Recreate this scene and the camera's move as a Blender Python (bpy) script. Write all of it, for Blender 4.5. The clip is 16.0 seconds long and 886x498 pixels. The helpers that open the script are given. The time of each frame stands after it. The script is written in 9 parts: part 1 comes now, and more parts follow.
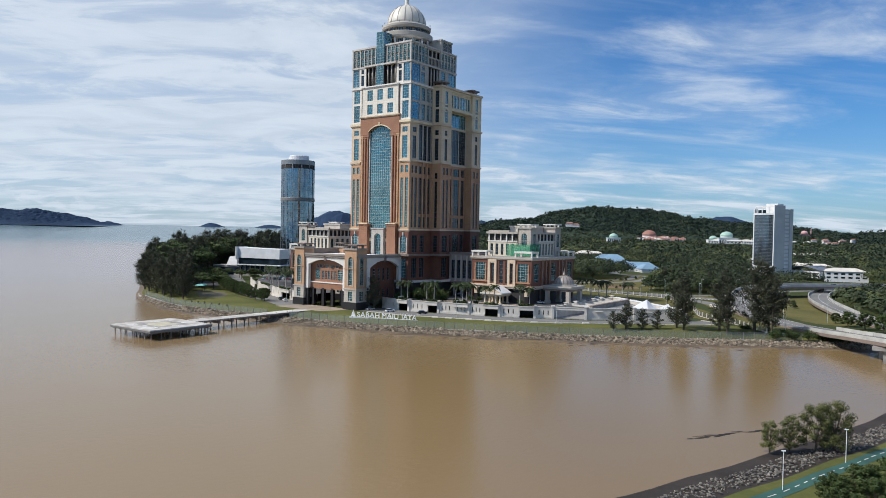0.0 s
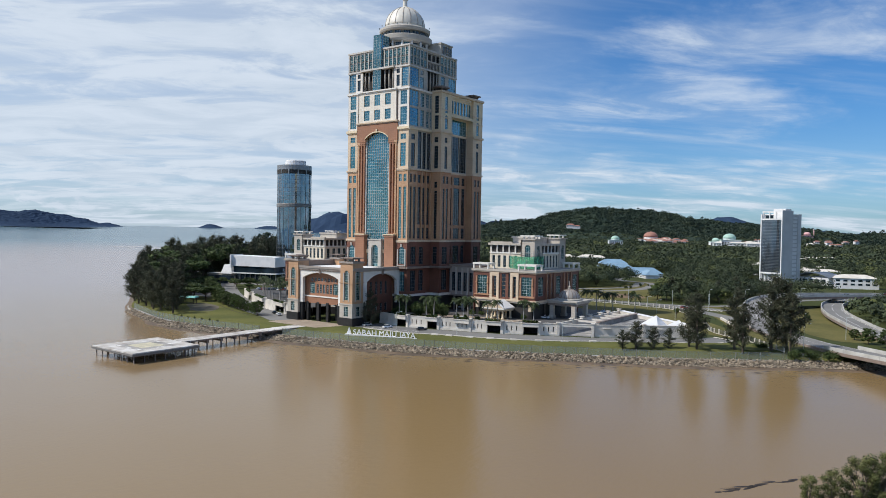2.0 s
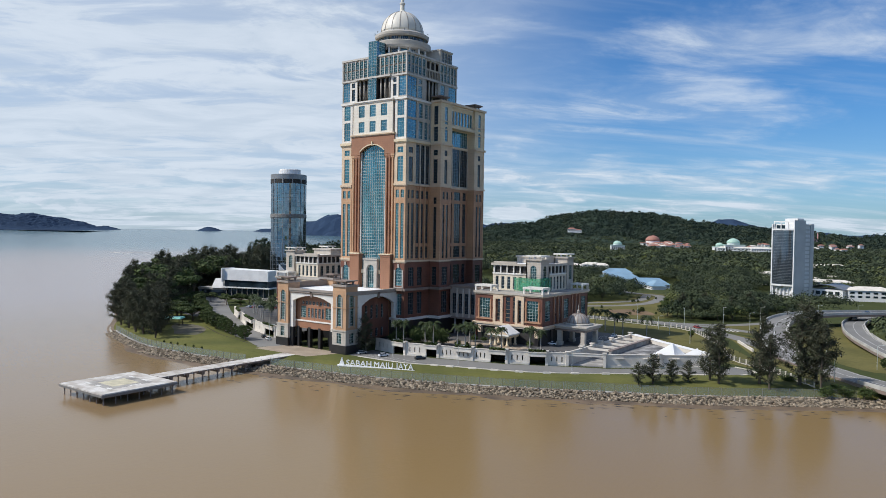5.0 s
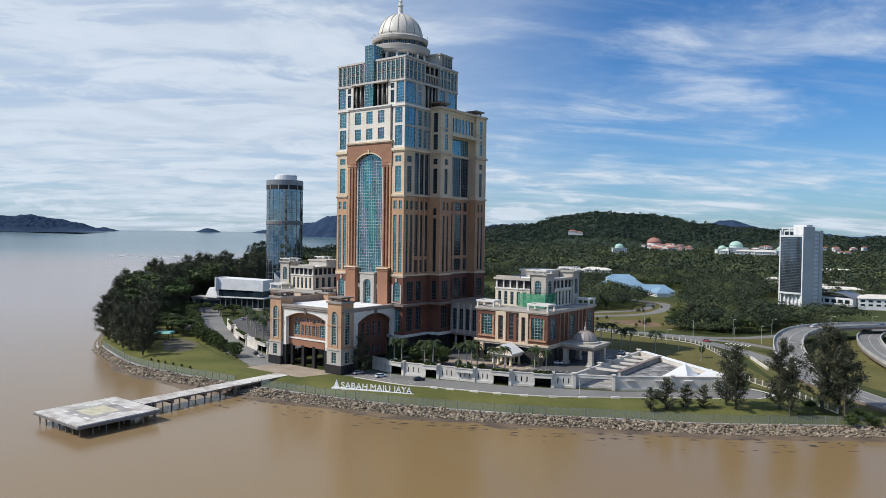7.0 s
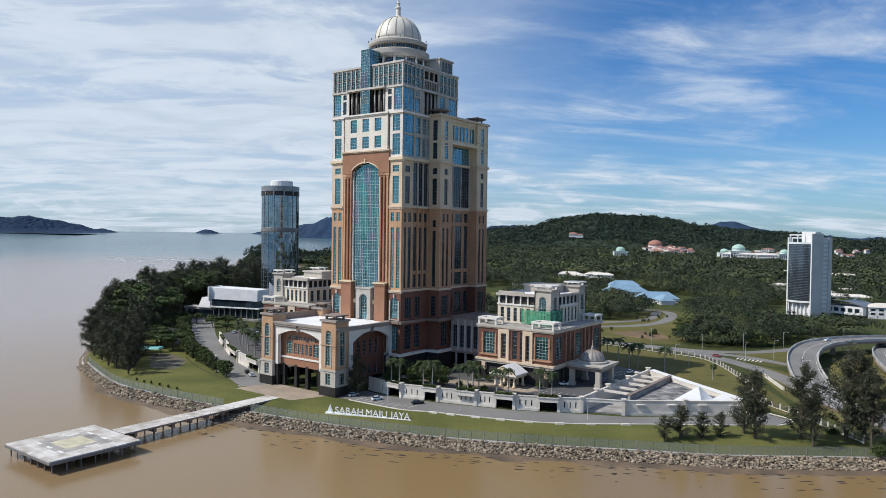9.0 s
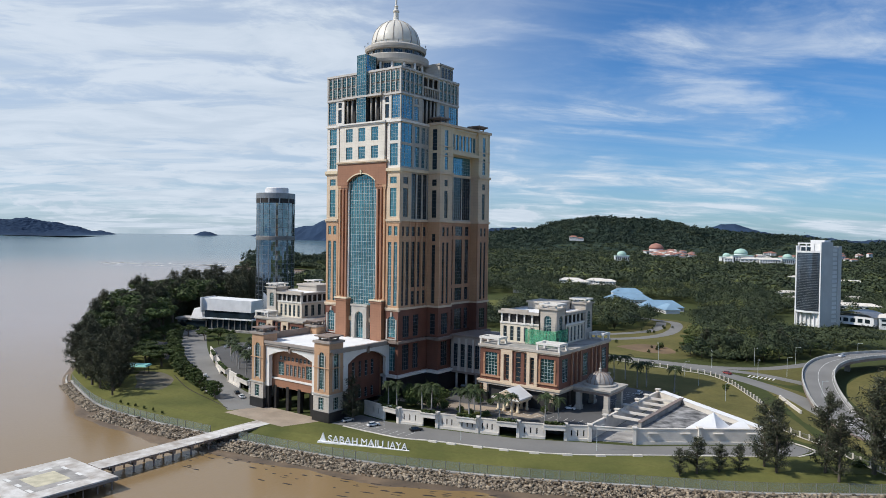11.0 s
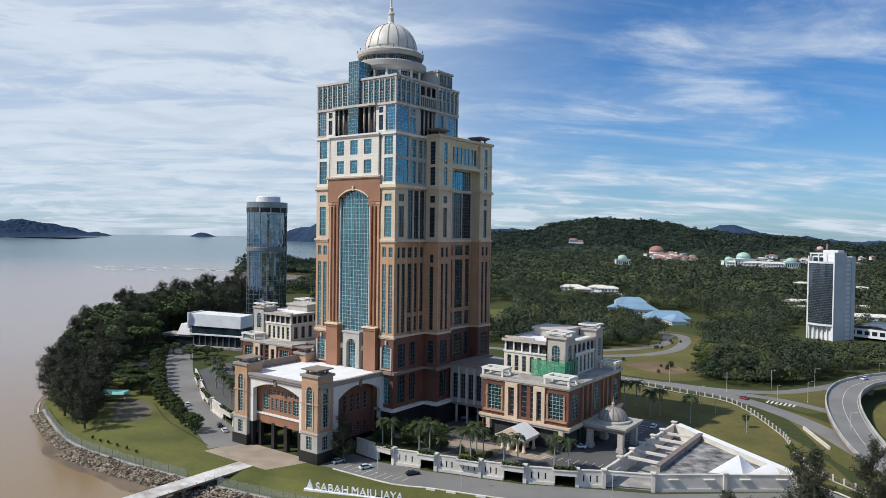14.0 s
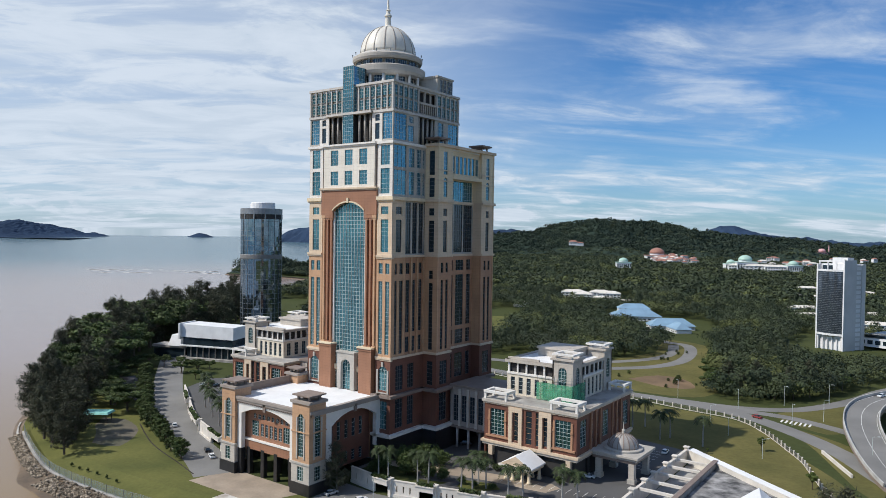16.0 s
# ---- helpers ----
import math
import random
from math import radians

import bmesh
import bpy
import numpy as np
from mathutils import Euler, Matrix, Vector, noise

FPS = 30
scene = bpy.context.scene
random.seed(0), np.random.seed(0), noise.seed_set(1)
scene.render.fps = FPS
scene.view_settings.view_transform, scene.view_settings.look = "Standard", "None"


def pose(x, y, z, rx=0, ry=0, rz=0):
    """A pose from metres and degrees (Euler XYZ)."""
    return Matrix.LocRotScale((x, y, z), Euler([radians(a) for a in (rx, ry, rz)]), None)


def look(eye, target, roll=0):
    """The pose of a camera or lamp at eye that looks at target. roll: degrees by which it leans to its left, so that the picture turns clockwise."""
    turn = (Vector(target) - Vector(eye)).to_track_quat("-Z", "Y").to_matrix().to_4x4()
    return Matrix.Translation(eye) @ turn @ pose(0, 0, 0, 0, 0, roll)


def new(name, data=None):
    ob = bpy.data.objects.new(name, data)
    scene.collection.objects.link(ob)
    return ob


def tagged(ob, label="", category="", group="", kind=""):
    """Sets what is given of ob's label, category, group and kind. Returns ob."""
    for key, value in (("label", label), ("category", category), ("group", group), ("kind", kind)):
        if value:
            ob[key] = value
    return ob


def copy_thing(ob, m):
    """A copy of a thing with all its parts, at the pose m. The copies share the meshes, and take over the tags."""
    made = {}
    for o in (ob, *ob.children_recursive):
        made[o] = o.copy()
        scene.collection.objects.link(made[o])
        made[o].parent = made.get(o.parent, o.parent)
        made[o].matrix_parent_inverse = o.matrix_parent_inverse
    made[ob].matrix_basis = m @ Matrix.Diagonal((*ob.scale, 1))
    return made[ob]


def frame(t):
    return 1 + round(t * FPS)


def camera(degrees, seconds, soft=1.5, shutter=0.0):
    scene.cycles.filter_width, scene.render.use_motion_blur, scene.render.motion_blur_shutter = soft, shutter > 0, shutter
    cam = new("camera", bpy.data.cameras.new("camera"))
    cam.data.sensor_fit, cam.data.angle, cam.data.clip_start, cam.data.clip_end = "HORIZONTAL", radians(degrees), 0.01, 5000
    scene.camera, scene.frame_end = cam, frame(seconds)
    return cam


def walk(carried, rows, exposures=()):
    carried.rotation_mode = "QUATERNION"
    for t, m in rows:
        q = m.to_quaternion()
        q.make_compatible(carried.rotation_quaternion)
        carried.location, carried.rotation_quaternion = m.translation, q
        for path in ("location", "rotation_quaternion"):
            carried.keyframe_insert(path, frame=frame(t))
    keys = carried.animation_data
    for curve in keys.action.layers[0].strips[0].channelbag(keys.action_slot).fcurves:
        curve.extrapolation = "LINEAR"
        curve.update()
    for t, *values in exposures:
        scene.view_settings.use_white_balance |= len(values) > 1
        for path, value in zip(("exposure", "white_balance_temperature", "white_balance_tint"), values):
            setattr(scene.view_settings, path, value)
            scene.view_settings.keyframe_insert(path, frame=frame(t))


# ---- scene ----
# ------------------------------------------------------------ camera and walk
cam = camera(63.9, 16.0, soft=0.85)
ROWS = [
    (0.0, 244.05, -296.36, 43.00, 36.267, -1.453, -1.042),
    (1.0, 239.70, -290.51, 45.79, 36.261, -1.463, -0.992),
    (2.0, 235.34, -284.66, 48.57, 36.264, -1.463, -0.942),
    (3.0, 230.98, -278.83, 51.34, 36.247, -1.433, -0.902),
    (4.0, 226.61, -273.00, 54.09, 36.251, -1.383, -0.882),
    (5.0, 222.25, -267.18, 56.84, 36.242, -1.367, -0.854),
    (6.0, 217.88, -261.37, 59.57, 36.233, -1.351, -0.826),
    (7.0, 213.51, -255.56, 62.29, 36.231, -1.343, -0.802),
    (8.0, 209.13, -249.77, 64.99, 36.214, -1.323, -0.792),
    (9.0, 204.75, -243.98, 67.69, 36.187, -1.313, -0.792),
    (10.0, 200.37, -238.20, 70.38, 36.163, -1.261, -0.812),
    (11.0, 195.99, -232.42, 73.05, 36.138, -1.209, -0.832),
    (12.0, 191.60, -226.66, 75.71, 36.097, -1.183, -0.832),
    (13.0, 187.22, -220.90, 78.36, 36.041, -1.213, -0.792),
    (14.0, 182.82, -215.15, 80.99, 35.974, -1.233, -0.782),
    (15.0, 178.43, -209.41, 83.62, 35.927, -1.243, -0.782),
    (16.0, 174.03, -203.67, 86.23, 35.891, -1.243, -0.802),
]
walk(cam, [(t, pose(x, y, z, 90 + pitch, roll, yaw)) for t, x, y, z, yaw, pitch, roll in ROWS])

# ------------------------------------------------------------ world, sun
SUN_EL = radians(47)
SUN_FROM = Vector((-0.66, -0.75, 0)).normalized()      # the sun stands this way


def sky_world():
    w = bpy.data.worlds.new("sky")
    scene.world = w
    w.use_nodes = True
    nt = w.node_tree
    nt.nodes.clear()
    N, L = nt.nodes.new, nt.links.new
    out, bg = N("ShaderNodeOutputWorld"), N("ShaderNodeBackground")
    sky = N("ShaderNodeTexSky")
    sky.sky_type, sky.sun_disc = "NISHITA", False
    sky.sun_elevation = SUN_EL
    sky.sun_rotation = math.atan2(SUN_FROM.x, SUN_FROM.y)
    sky.air_density, sky.dust_density, sky.ozone_density = 1.0, 0.6, 2.5
    co = N("ShaderNodeTexCoord")
    # clouds lie on a flat sheet: direction divided by its height
    sep = N("ShaderNodeSeparateXYZ")
    L(co.outputs["Generated"], sep.inputs[0])
    zz = N("ShaderNodeMath"); zz.operation = "MAXIMUM"; zz.inputs[1].default_value = 0.0
    L(sep.outputs[2], zz.inputs[0])
    za = N("ShaderNodeMath"); za.operation = "ADD"; za.inputs[1].default_value = 0.12
    L(zz.outputs[0], za.inputs[0])
    dx = N("ShaderNodeMath"); dx.operation = "DIVIDE"
    dy = N("ShaderNodeMath"); dy.operation = "DIVIDE"
    L(sep.outputs[0], dx.inputs[0]); L(za.outputs[0], dx.inputs[1])
    L(sep.outputs[1], dy.inputs[0]); L(za.outputs[0], dy.inputs[1])
    cmb = N("ShaderNodeCombineXYZ")
    L(dx.outputs[0], cmb.inputs[0]); L(dy.outputs[0], cmb.inputs[1])
    # turned so that the streaks lie nearly across the view, falling a little to the right
    rot = N("ShaderNodeMapping")
    rot.inputs["Rotation"].default_value = (0, 0, radians(-46))
    L(cmb.outputs[0], rot.inputs[0])

    def math_node(op, a, b, c=None, clamp=False):
        n = N("ShaderNodeMath")
        n.operation, n.use_clamp = op, clamp
        for k, q in enumerate((a, b, c)):
            if q is None:
                continue
            if isinstance(q, (int, float)):
                n.inputs[k].default_value = q
            else:
                L(q, n.inputs[k])
        return n.outputs[0]

    def smooth(val, lo, hi, a=0.0, b=1.0):
        r = N("ShaderNodeMapRange")
        r.interpolation_type = "SMOOTHSTEP"
        for k, q in (("From Min", lo), ("From Max", hi), ("To Min", a), ("To Max", b)):
            r.inputs[k].default_value = q
        L(val, r.inputs["Value"])
        return r.outputs[0]

    def cloud(src, stretch, shift, scale, detail, rough, lo, hi, dist):
        mp = N("ShaderNodeMapping")
        mp.inputs["Scale"].default_value = stretch
        mp.inputs["Location"].default_value = shift
        L(src, mp.inputs[0])
        n = N("ShaderNodeTexNoise")
        n.inputs["Scale"].default_value, n.inputs["Detail"].default_value = scale, detail
        n.inputs["Roughness"].default_value, n.inputs["Distortion"].default_value = rough, dist
        L(mp.outputs[0], n.inputs["Vector"])
        return smooth(n.outputs["Fac"], lo, hi)
    sheet = rot.outputs[0]
    patches = cloud(sheet, (0.62, 0.95, 1), (3.1, 0.4, 0), 1.15, 9, 0.58, 0.43, 0.64, 0.5)
    wisps = cloud(sheet, (0.70, 1.15, 1), (0.0, 1.7, 0), 2.6, 11, 0.62, 0.38, 0.66, 0.6)
    streaks = cloud(sheet, (0.22, 1.3, 1), (5.0, 0.2, 0), 1.6, 5, 0.55, 0.50, 0.72, 0.25)
    puffs = cloud(co.outputs["Generated"], (1, 1, 2.6), (0.3, 0.1, 0.4), 9.0, 6, 0.55, 0.54, 0.66, 0.2)
    # the veil is thicker over the sea than over the land
    dotn = N("ShaderNodeVectorMath"); dotn.operation = "DOT_PRODUCT"
    dotn.inputs[1].default_value = (-0.94, 0.05, 0.0)
    L(co.outputs["Generated"], dotn.inputs[0])
    side = smooth(dotn.outputs["Value"], 0.36, 0.77, 0.0, 0.95)
    veil = math_node("MULTIPLY", side, math_node("MULTIPLY_ADD", wisps, 0.30, 0.72))
    body = math_node("MULTIPLY", patches, math_node("MULTIPLY_ADD", wisps, 0.62, 0.30))
    low = smooth(sep.outputs[2], 0.0, 0.18, 0.27, 0.0)
    veil = math_node("MULTIPLY", veil, smooth(sep.outputs[2], 0.0, 0.15, 0.40, 1.0))
    cov = math_node("MULTIPLY_ADD", body, 0.82, veil)
    cov = math_node("MULTIPLY_ADD", streaks, 0.36, cov)
    cov = math_node("ADD", cov, low)
    band = math_node("MULTIPLY", smooth(sep.outputs[2], 0.010, 0.030), smooth(sep.outputs[2], 0.035, 0.075, 1.0, 0.0))
    cov = math_node("MULTIPLY_ADD", math_node("MULTIPLY", puffs, band), 0.9, cov)
    cov = math_node("MINIMUM", cov, 0.94)
    mix = N("ShaderNodeMix"); mix.data_type = "RGBA"
    L(cov, mix.inputs["Factor"])
    tint = N("ShaderNodeMix"); tint.data_type = "RGBA"; tint.blend_type = "MULTIPLY"
    tint.inputs["Factor"].default_value = 1.0
    tint.inputs["B"].default_value = (0.40, 0.77, 1.16, 1)
    L(sky.outputs[0], tint.inputs["A"])
    L(tint.outputs["Result"], mix.inputs["A"])
    # bellies of the clouds are greyer than their thin bright edges
    shade = N("ShaderNodeMix"); shade.data_type = "RGBA"
    shade.inputs["A"].default_value, shade.inputs["B"].default_value = (5.9, 6.8, 7.9, 1), (6.9, 7.7, 8.7, 1)
    L(wisps, shade.inputs["Factor"])
    L(shade.outputs["Result"], mix.inputs["B"])
    L(mix.outputs["Result"], bg.inputs["Color"])
    bg.inputs["Strength"].default_value = 0.10
    L(bg.outputs[0], out.inputs[0])


sky_world()
sun = new("sun", bpy.data.lights.new("sun", "SUN"))
sun.data.energy, sun.data.angle, sun.data.color = 4.2, radians(0.5), (1.0, 0.95, 0.87)
d = (SUN_FROM * math.cos(SUN_EL) + Vector((0, 0, math.sin(SUN_EL))))
sun.matrix_basis = look(d * 900, (0, 0, 0))
scene.view_settings.exposure = 0.0


# ------------------------------------------------------------ materials
def mat(name, color, rough=0.7, metal=0.0, var=0.12, scale=0.5, fine=6.0, bump=0.1, color2=None, spec=0.5, joints=None, island=0.0, objvar=0.0):
    """A surface with large stains, fine grain and relief; joints: (width, height) of cladding panels in metres."""
    m = bpy.data.materials.new(name)
    m.use_nodes = True
    nt = m.node_tree
    N, L = nt.nodes.new, nt.links.new
    b = nt.nodes["Principled BSDF"]
    b.inputs["Roughness"].default_value, b.inputs["Metallic"].default_value = rough, metal
    b.inputs["Specular IOR Level"].default_value = spec
    co = N("ShaderNodeTexCoord")
    n1, n2 = N("ShaderNodeTexNoise"), N("ShaderNodeTexNoise")
    n1.inputs["Scale"].default_value, n1.inputs["Detail"].default_value = scale, 5
    n2.inputs["Scale"].default_value, n2.inputs["Detail"].default_value = fine, 4
    for n in (n1, n2):
        L(co.outputs["Object"], n.inputs["Vector"])
    mx = N("ShaderNodeMix"); mx.data_type = "RGBA"
    c2 = color2 or tuple(c * (1 - 2.2 * var) for c in color)
    mx.inputs["A"].default_value, mx.inputs["B"].default_value = (*color, 1), (*c2, 1)
    r = N("ShaderNodeMapRange")
    r.inputs["From Min"].default_value, r.inputs["From Max"].default_value = 0.35, 0.68
    L(n1.outputs["Fac"], r.inputs["Value"])
    L(r.outputs[0], mx.inputs["Factor"])
    hs = N("ShaderNodeHueSaturation")
    L(mx.outputs["Result"], hs.inputs["Color"])
    v = N("ShaderNodeMath"); v.operation = "MULTIPLY_ADD"
    v.inputs[1].default_value, v.inputs[2].default_value = 2.0 * var, 1.0 - var
    L(n2.outputs["Fac"], v.inputs[0])
    val = v.outputs[0]
    for amount, node, socket in ((island, "ShaderNodeNewGeometry", "Random Per Island"), (objvar, "ShaderNodeObjectInfo", "Random")):
        if amount:
            g = N(node)
            k = N("ShaderNodeMath"); k.operation = "MULTIPLY_ADD"
            k.inputs[1].default_value, k.inputs[2].default_value = 2 * amount, 1 - amount
            L(g.outputs[socket], k.inputs[0])
            q = N("ShaderNodeMath"); q.operation = "MULTIPLY"
            L(k.outputs[0], q.inputs[0]); L(val, q.inputs[1])
            val = q.outputs[0]
    L(val, hs.inputs["Value"])
    L(hs.outputs[0], b.inputs["Base Color"])
    height = n2.outputs["Fac"]
    if joints:
        # grooves between cladding panels, laid by height and by run along both ways
        sp = N("ShaderNodeSeparateXYZ")
        L(co.outputs["Object"], sp.inputs[0])
        run = N("ShaderNodeMath"); run.operation = "ADD"
        L(sp.outputs[0], run.inputs[0]); L(sp.outputs[1], run.inputs[1])
        lines = []
        for s, w in ((run.outputs[0], joints[0]), (sp.outputs[2], joints[1])):
            a = N("ShaderNodeMath"); a.operation = "DIVIDE"; a.inputs[1].default_value = w
            L(s, a.inputs[0])
            f = N("ShaderNodeMath"); f.operation = "FRACT"
            L(a.outputs[0], f.inputs[0])
            c = N("ShaderNodeMath"); c.operation = "COMPARE"
            c.inputs[1].default_value, c.inputs[2].default_value = 0.5, 0.5 - 0.03 / w
            L(f.outputs[0], c.inputs[0])
            lines.append(c.outputs[0])
        mn = N("ShaderNodeMath"); mn.operation = "MINIMUM"
        L(lines[0], mn.inputs[0]); L(lines[1], mn.inputs[1])
        ad = N("ShaderNodeMath"); ad.operation = "MULTIPLY_ADD"; ad.inputs[1].default_value = 1.5
        L(mn.outputs[0], ad.inputs[0]); L(height, ad.inputs[2])
        height = ad.outputs[0]
        kk = N("ShaderNodeMath"); kk.operation = "MULTIPLY_ADD"
        kk.inputs[1].default_value, kk.inputs[2].default_value = 0.25, 0.75
        L(mn.outputs[0], kk.inputs[0])
        q = N("ShaderNodeMath"); q.operation = "MULTIPLY"
        L(kk.outputs[0], q.inputs[0]); L(val, q.inputs[1])
        L(q.outputs[0], hs.inputs["Value"])
    bp = N("ShaderNodeBump")
    bp.inputs["Strength"].default_value, bp.inputs["Distance"].default_value = bump, 0.05
    L(height, bp.inputs["Height"])
    L(bp.outputs[0], b.inputs["Normal"])
    return m


def glass_mat(name, color, rough=0.06, metal=0.7, wave=0.02, pane=(1.4, 1.4)):
    """Coated window glass: a tinted mirror whose panes are not quite flat and differ a little."""
    m = mat(name, color, rough, metal, 0.18, 0.12, 0.9, 0.0)
    nt = m.node_tree
    b = nt.nodes["Principled BSDF"]
    bp = [n for n in nt.nodes if n.bl_idname == "ShaderNodeBump"][0]
    bp.inputs["Strength"].default_value = wave * 10
    bp.inputs["Distance"].default_value = 0.02
    b.inputs["Specular IOR Level"].default_value = 0.6
    return m


def water_mat():
    m = bpy.data.materials.new("muddy_water")
    m.use_nodes = True
    nt = m.node_tree
    N, L = nt.nodes.new, nt.links.new
    b = nt.nodes["Principled BSDF"]
    co = N("ShaderNodeTexCoord")
    n1 = N("ShaderNodeTexNoise")
    n1.inputs["Scale"].default_value, n1.inputs["Detail"].default_value = 0.006, 4
    n1.inputs["Distortion"].default_value = 0.8
    L(co.outputs["Object"], n1.inputs["Vector"])
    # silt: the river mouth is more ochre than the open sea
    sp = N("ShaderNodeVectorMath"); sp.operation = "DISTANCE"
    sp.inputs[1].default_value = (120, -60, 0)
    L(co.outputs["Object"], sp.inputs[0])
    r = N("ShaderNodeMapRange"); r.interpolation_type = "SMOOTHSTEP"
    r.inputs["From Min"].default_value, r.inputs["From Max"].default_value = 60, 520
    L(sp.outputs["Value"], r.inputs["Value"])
    ad = N("ShaderNodeMath"); ad.operation = "MULTIPLY_ADD"; ad.inputs[1].default_value = 0.5; ad.inputs[2].default_value = -0.25
    L(n1.outputs["Fac"], ad.inputs[0])
    a2 = N("ShaderNodeMath"); a2.operation = "ADD"; a2.use_clamp = True
    L(ad.outputs[0], a2.inputs[0]); L(r.outputs[0], a2.inputs[1])
    mx = N("ShaderNodeMix"); mx.data_type = "RGBA"
    mx.inputs["A"].default_value, mx.inputs["B"].default_value = (0.235, 0.158, 0.072, 1), (0.275, 0.210, 0.184, 1)
    L(a2.outputs[0], mx.inputs["Factor"])
    # far out the silt thins and the sea turns green
    r2 = N("ShaderNodeMapRange"); r2.interpolation_type = "SMOOTHSTEP"
    r2.inputs["From Min"].default_value, r2.inputs["From Max"].default_value = 1350, 2700
    edge = N("ShaderNodeMath"); edge.operation = "MULTIPLY_ADD"; edge.inputs[1].default_value = 900.0
    L(n1.outputs["Fac"], edge.inputs[0]); L(sp.outputs["Value"], edge.inputs[2])
    L(edge.outputs[0], r2.inputs["Value"])
    mx2 = N("ShaderNodeMix"); mx2.data_type = "RGBA"
    mx2.inputs["B"].default_value = (0.085, 0.145, 0.170, 1)
    L(r2.outputs[0], mx2.inputs["Factor"]); L(mx.outputs["Result"], mx2.inputs["A"])
    L(mx2.outputs["Result"], b.inputs["Base Color"])
    b.inputs["Roughness"].default_value = 0.19
    # specular falls with distance, cutting the sky's reflection to darken the far sea
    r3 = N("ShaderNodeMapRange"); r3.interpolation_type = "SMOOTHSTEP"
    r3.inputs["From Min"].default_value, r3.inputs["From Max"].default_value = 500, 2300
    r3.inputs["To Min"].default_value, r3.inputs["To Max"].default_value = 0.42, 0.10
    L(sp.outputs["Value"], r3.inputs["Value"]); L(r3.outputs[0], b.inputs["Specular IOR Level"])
    b.inputs["IOR"].default_value = 1.33
    mp = N("ShaderNodeMapping"); mp.inputs["Scale"].default_value = (1.0, 0.6, 1.0); mp.inputs["Rotation"].default_value = (0, 0, 0.7)
    L(co.outputs["Object"], mp.inputs[0])
    w1, w2 = N("ShaderNodeTexNoise"), N("ShaderNodeTexNoise")
    w1.inputs["Scale"].default_value, w1.inputs["Detail"].default_value = 0.9, 4
    w2.inputs["Scale"].default_value, w2.inputs["Detail"].default_value = 0.05, 4
    for w in (w1, w2):
        L(mp.outputs[0], w.inputs["Vector"])
    am = N("ShaderNodeMath"); am.operation = "MULTIPLY"
    L(w1.outputs["Fac"], am.inputs[0]); L(w2.outputs["Fac"], am.inputs[1])
    bp = N("ShaderNodeBump")
    bp.inputs["Strength"].default_value, bp.inputs["Distance"].default_value = 0.5, 0.20
    L(am.outputs[0], bp.inputs["Height"])
    L(bp.outputs[0], b.inputs["Normal"])
    return m


def fence_mat():
    m = bpy.data.materials.new("wire_mesh")
    m.use_nodes = True
    nt = m.node_tree
    b = nt.nodes["Principled BSDF"]
    b.inputs["Base Color"].default_value = (0.24, 0.28, 0.26, 1)
    b.inputs["Roughness"].default_value = 0.5
    b.inputs["Alpha"].default_value = 0.42
    return m


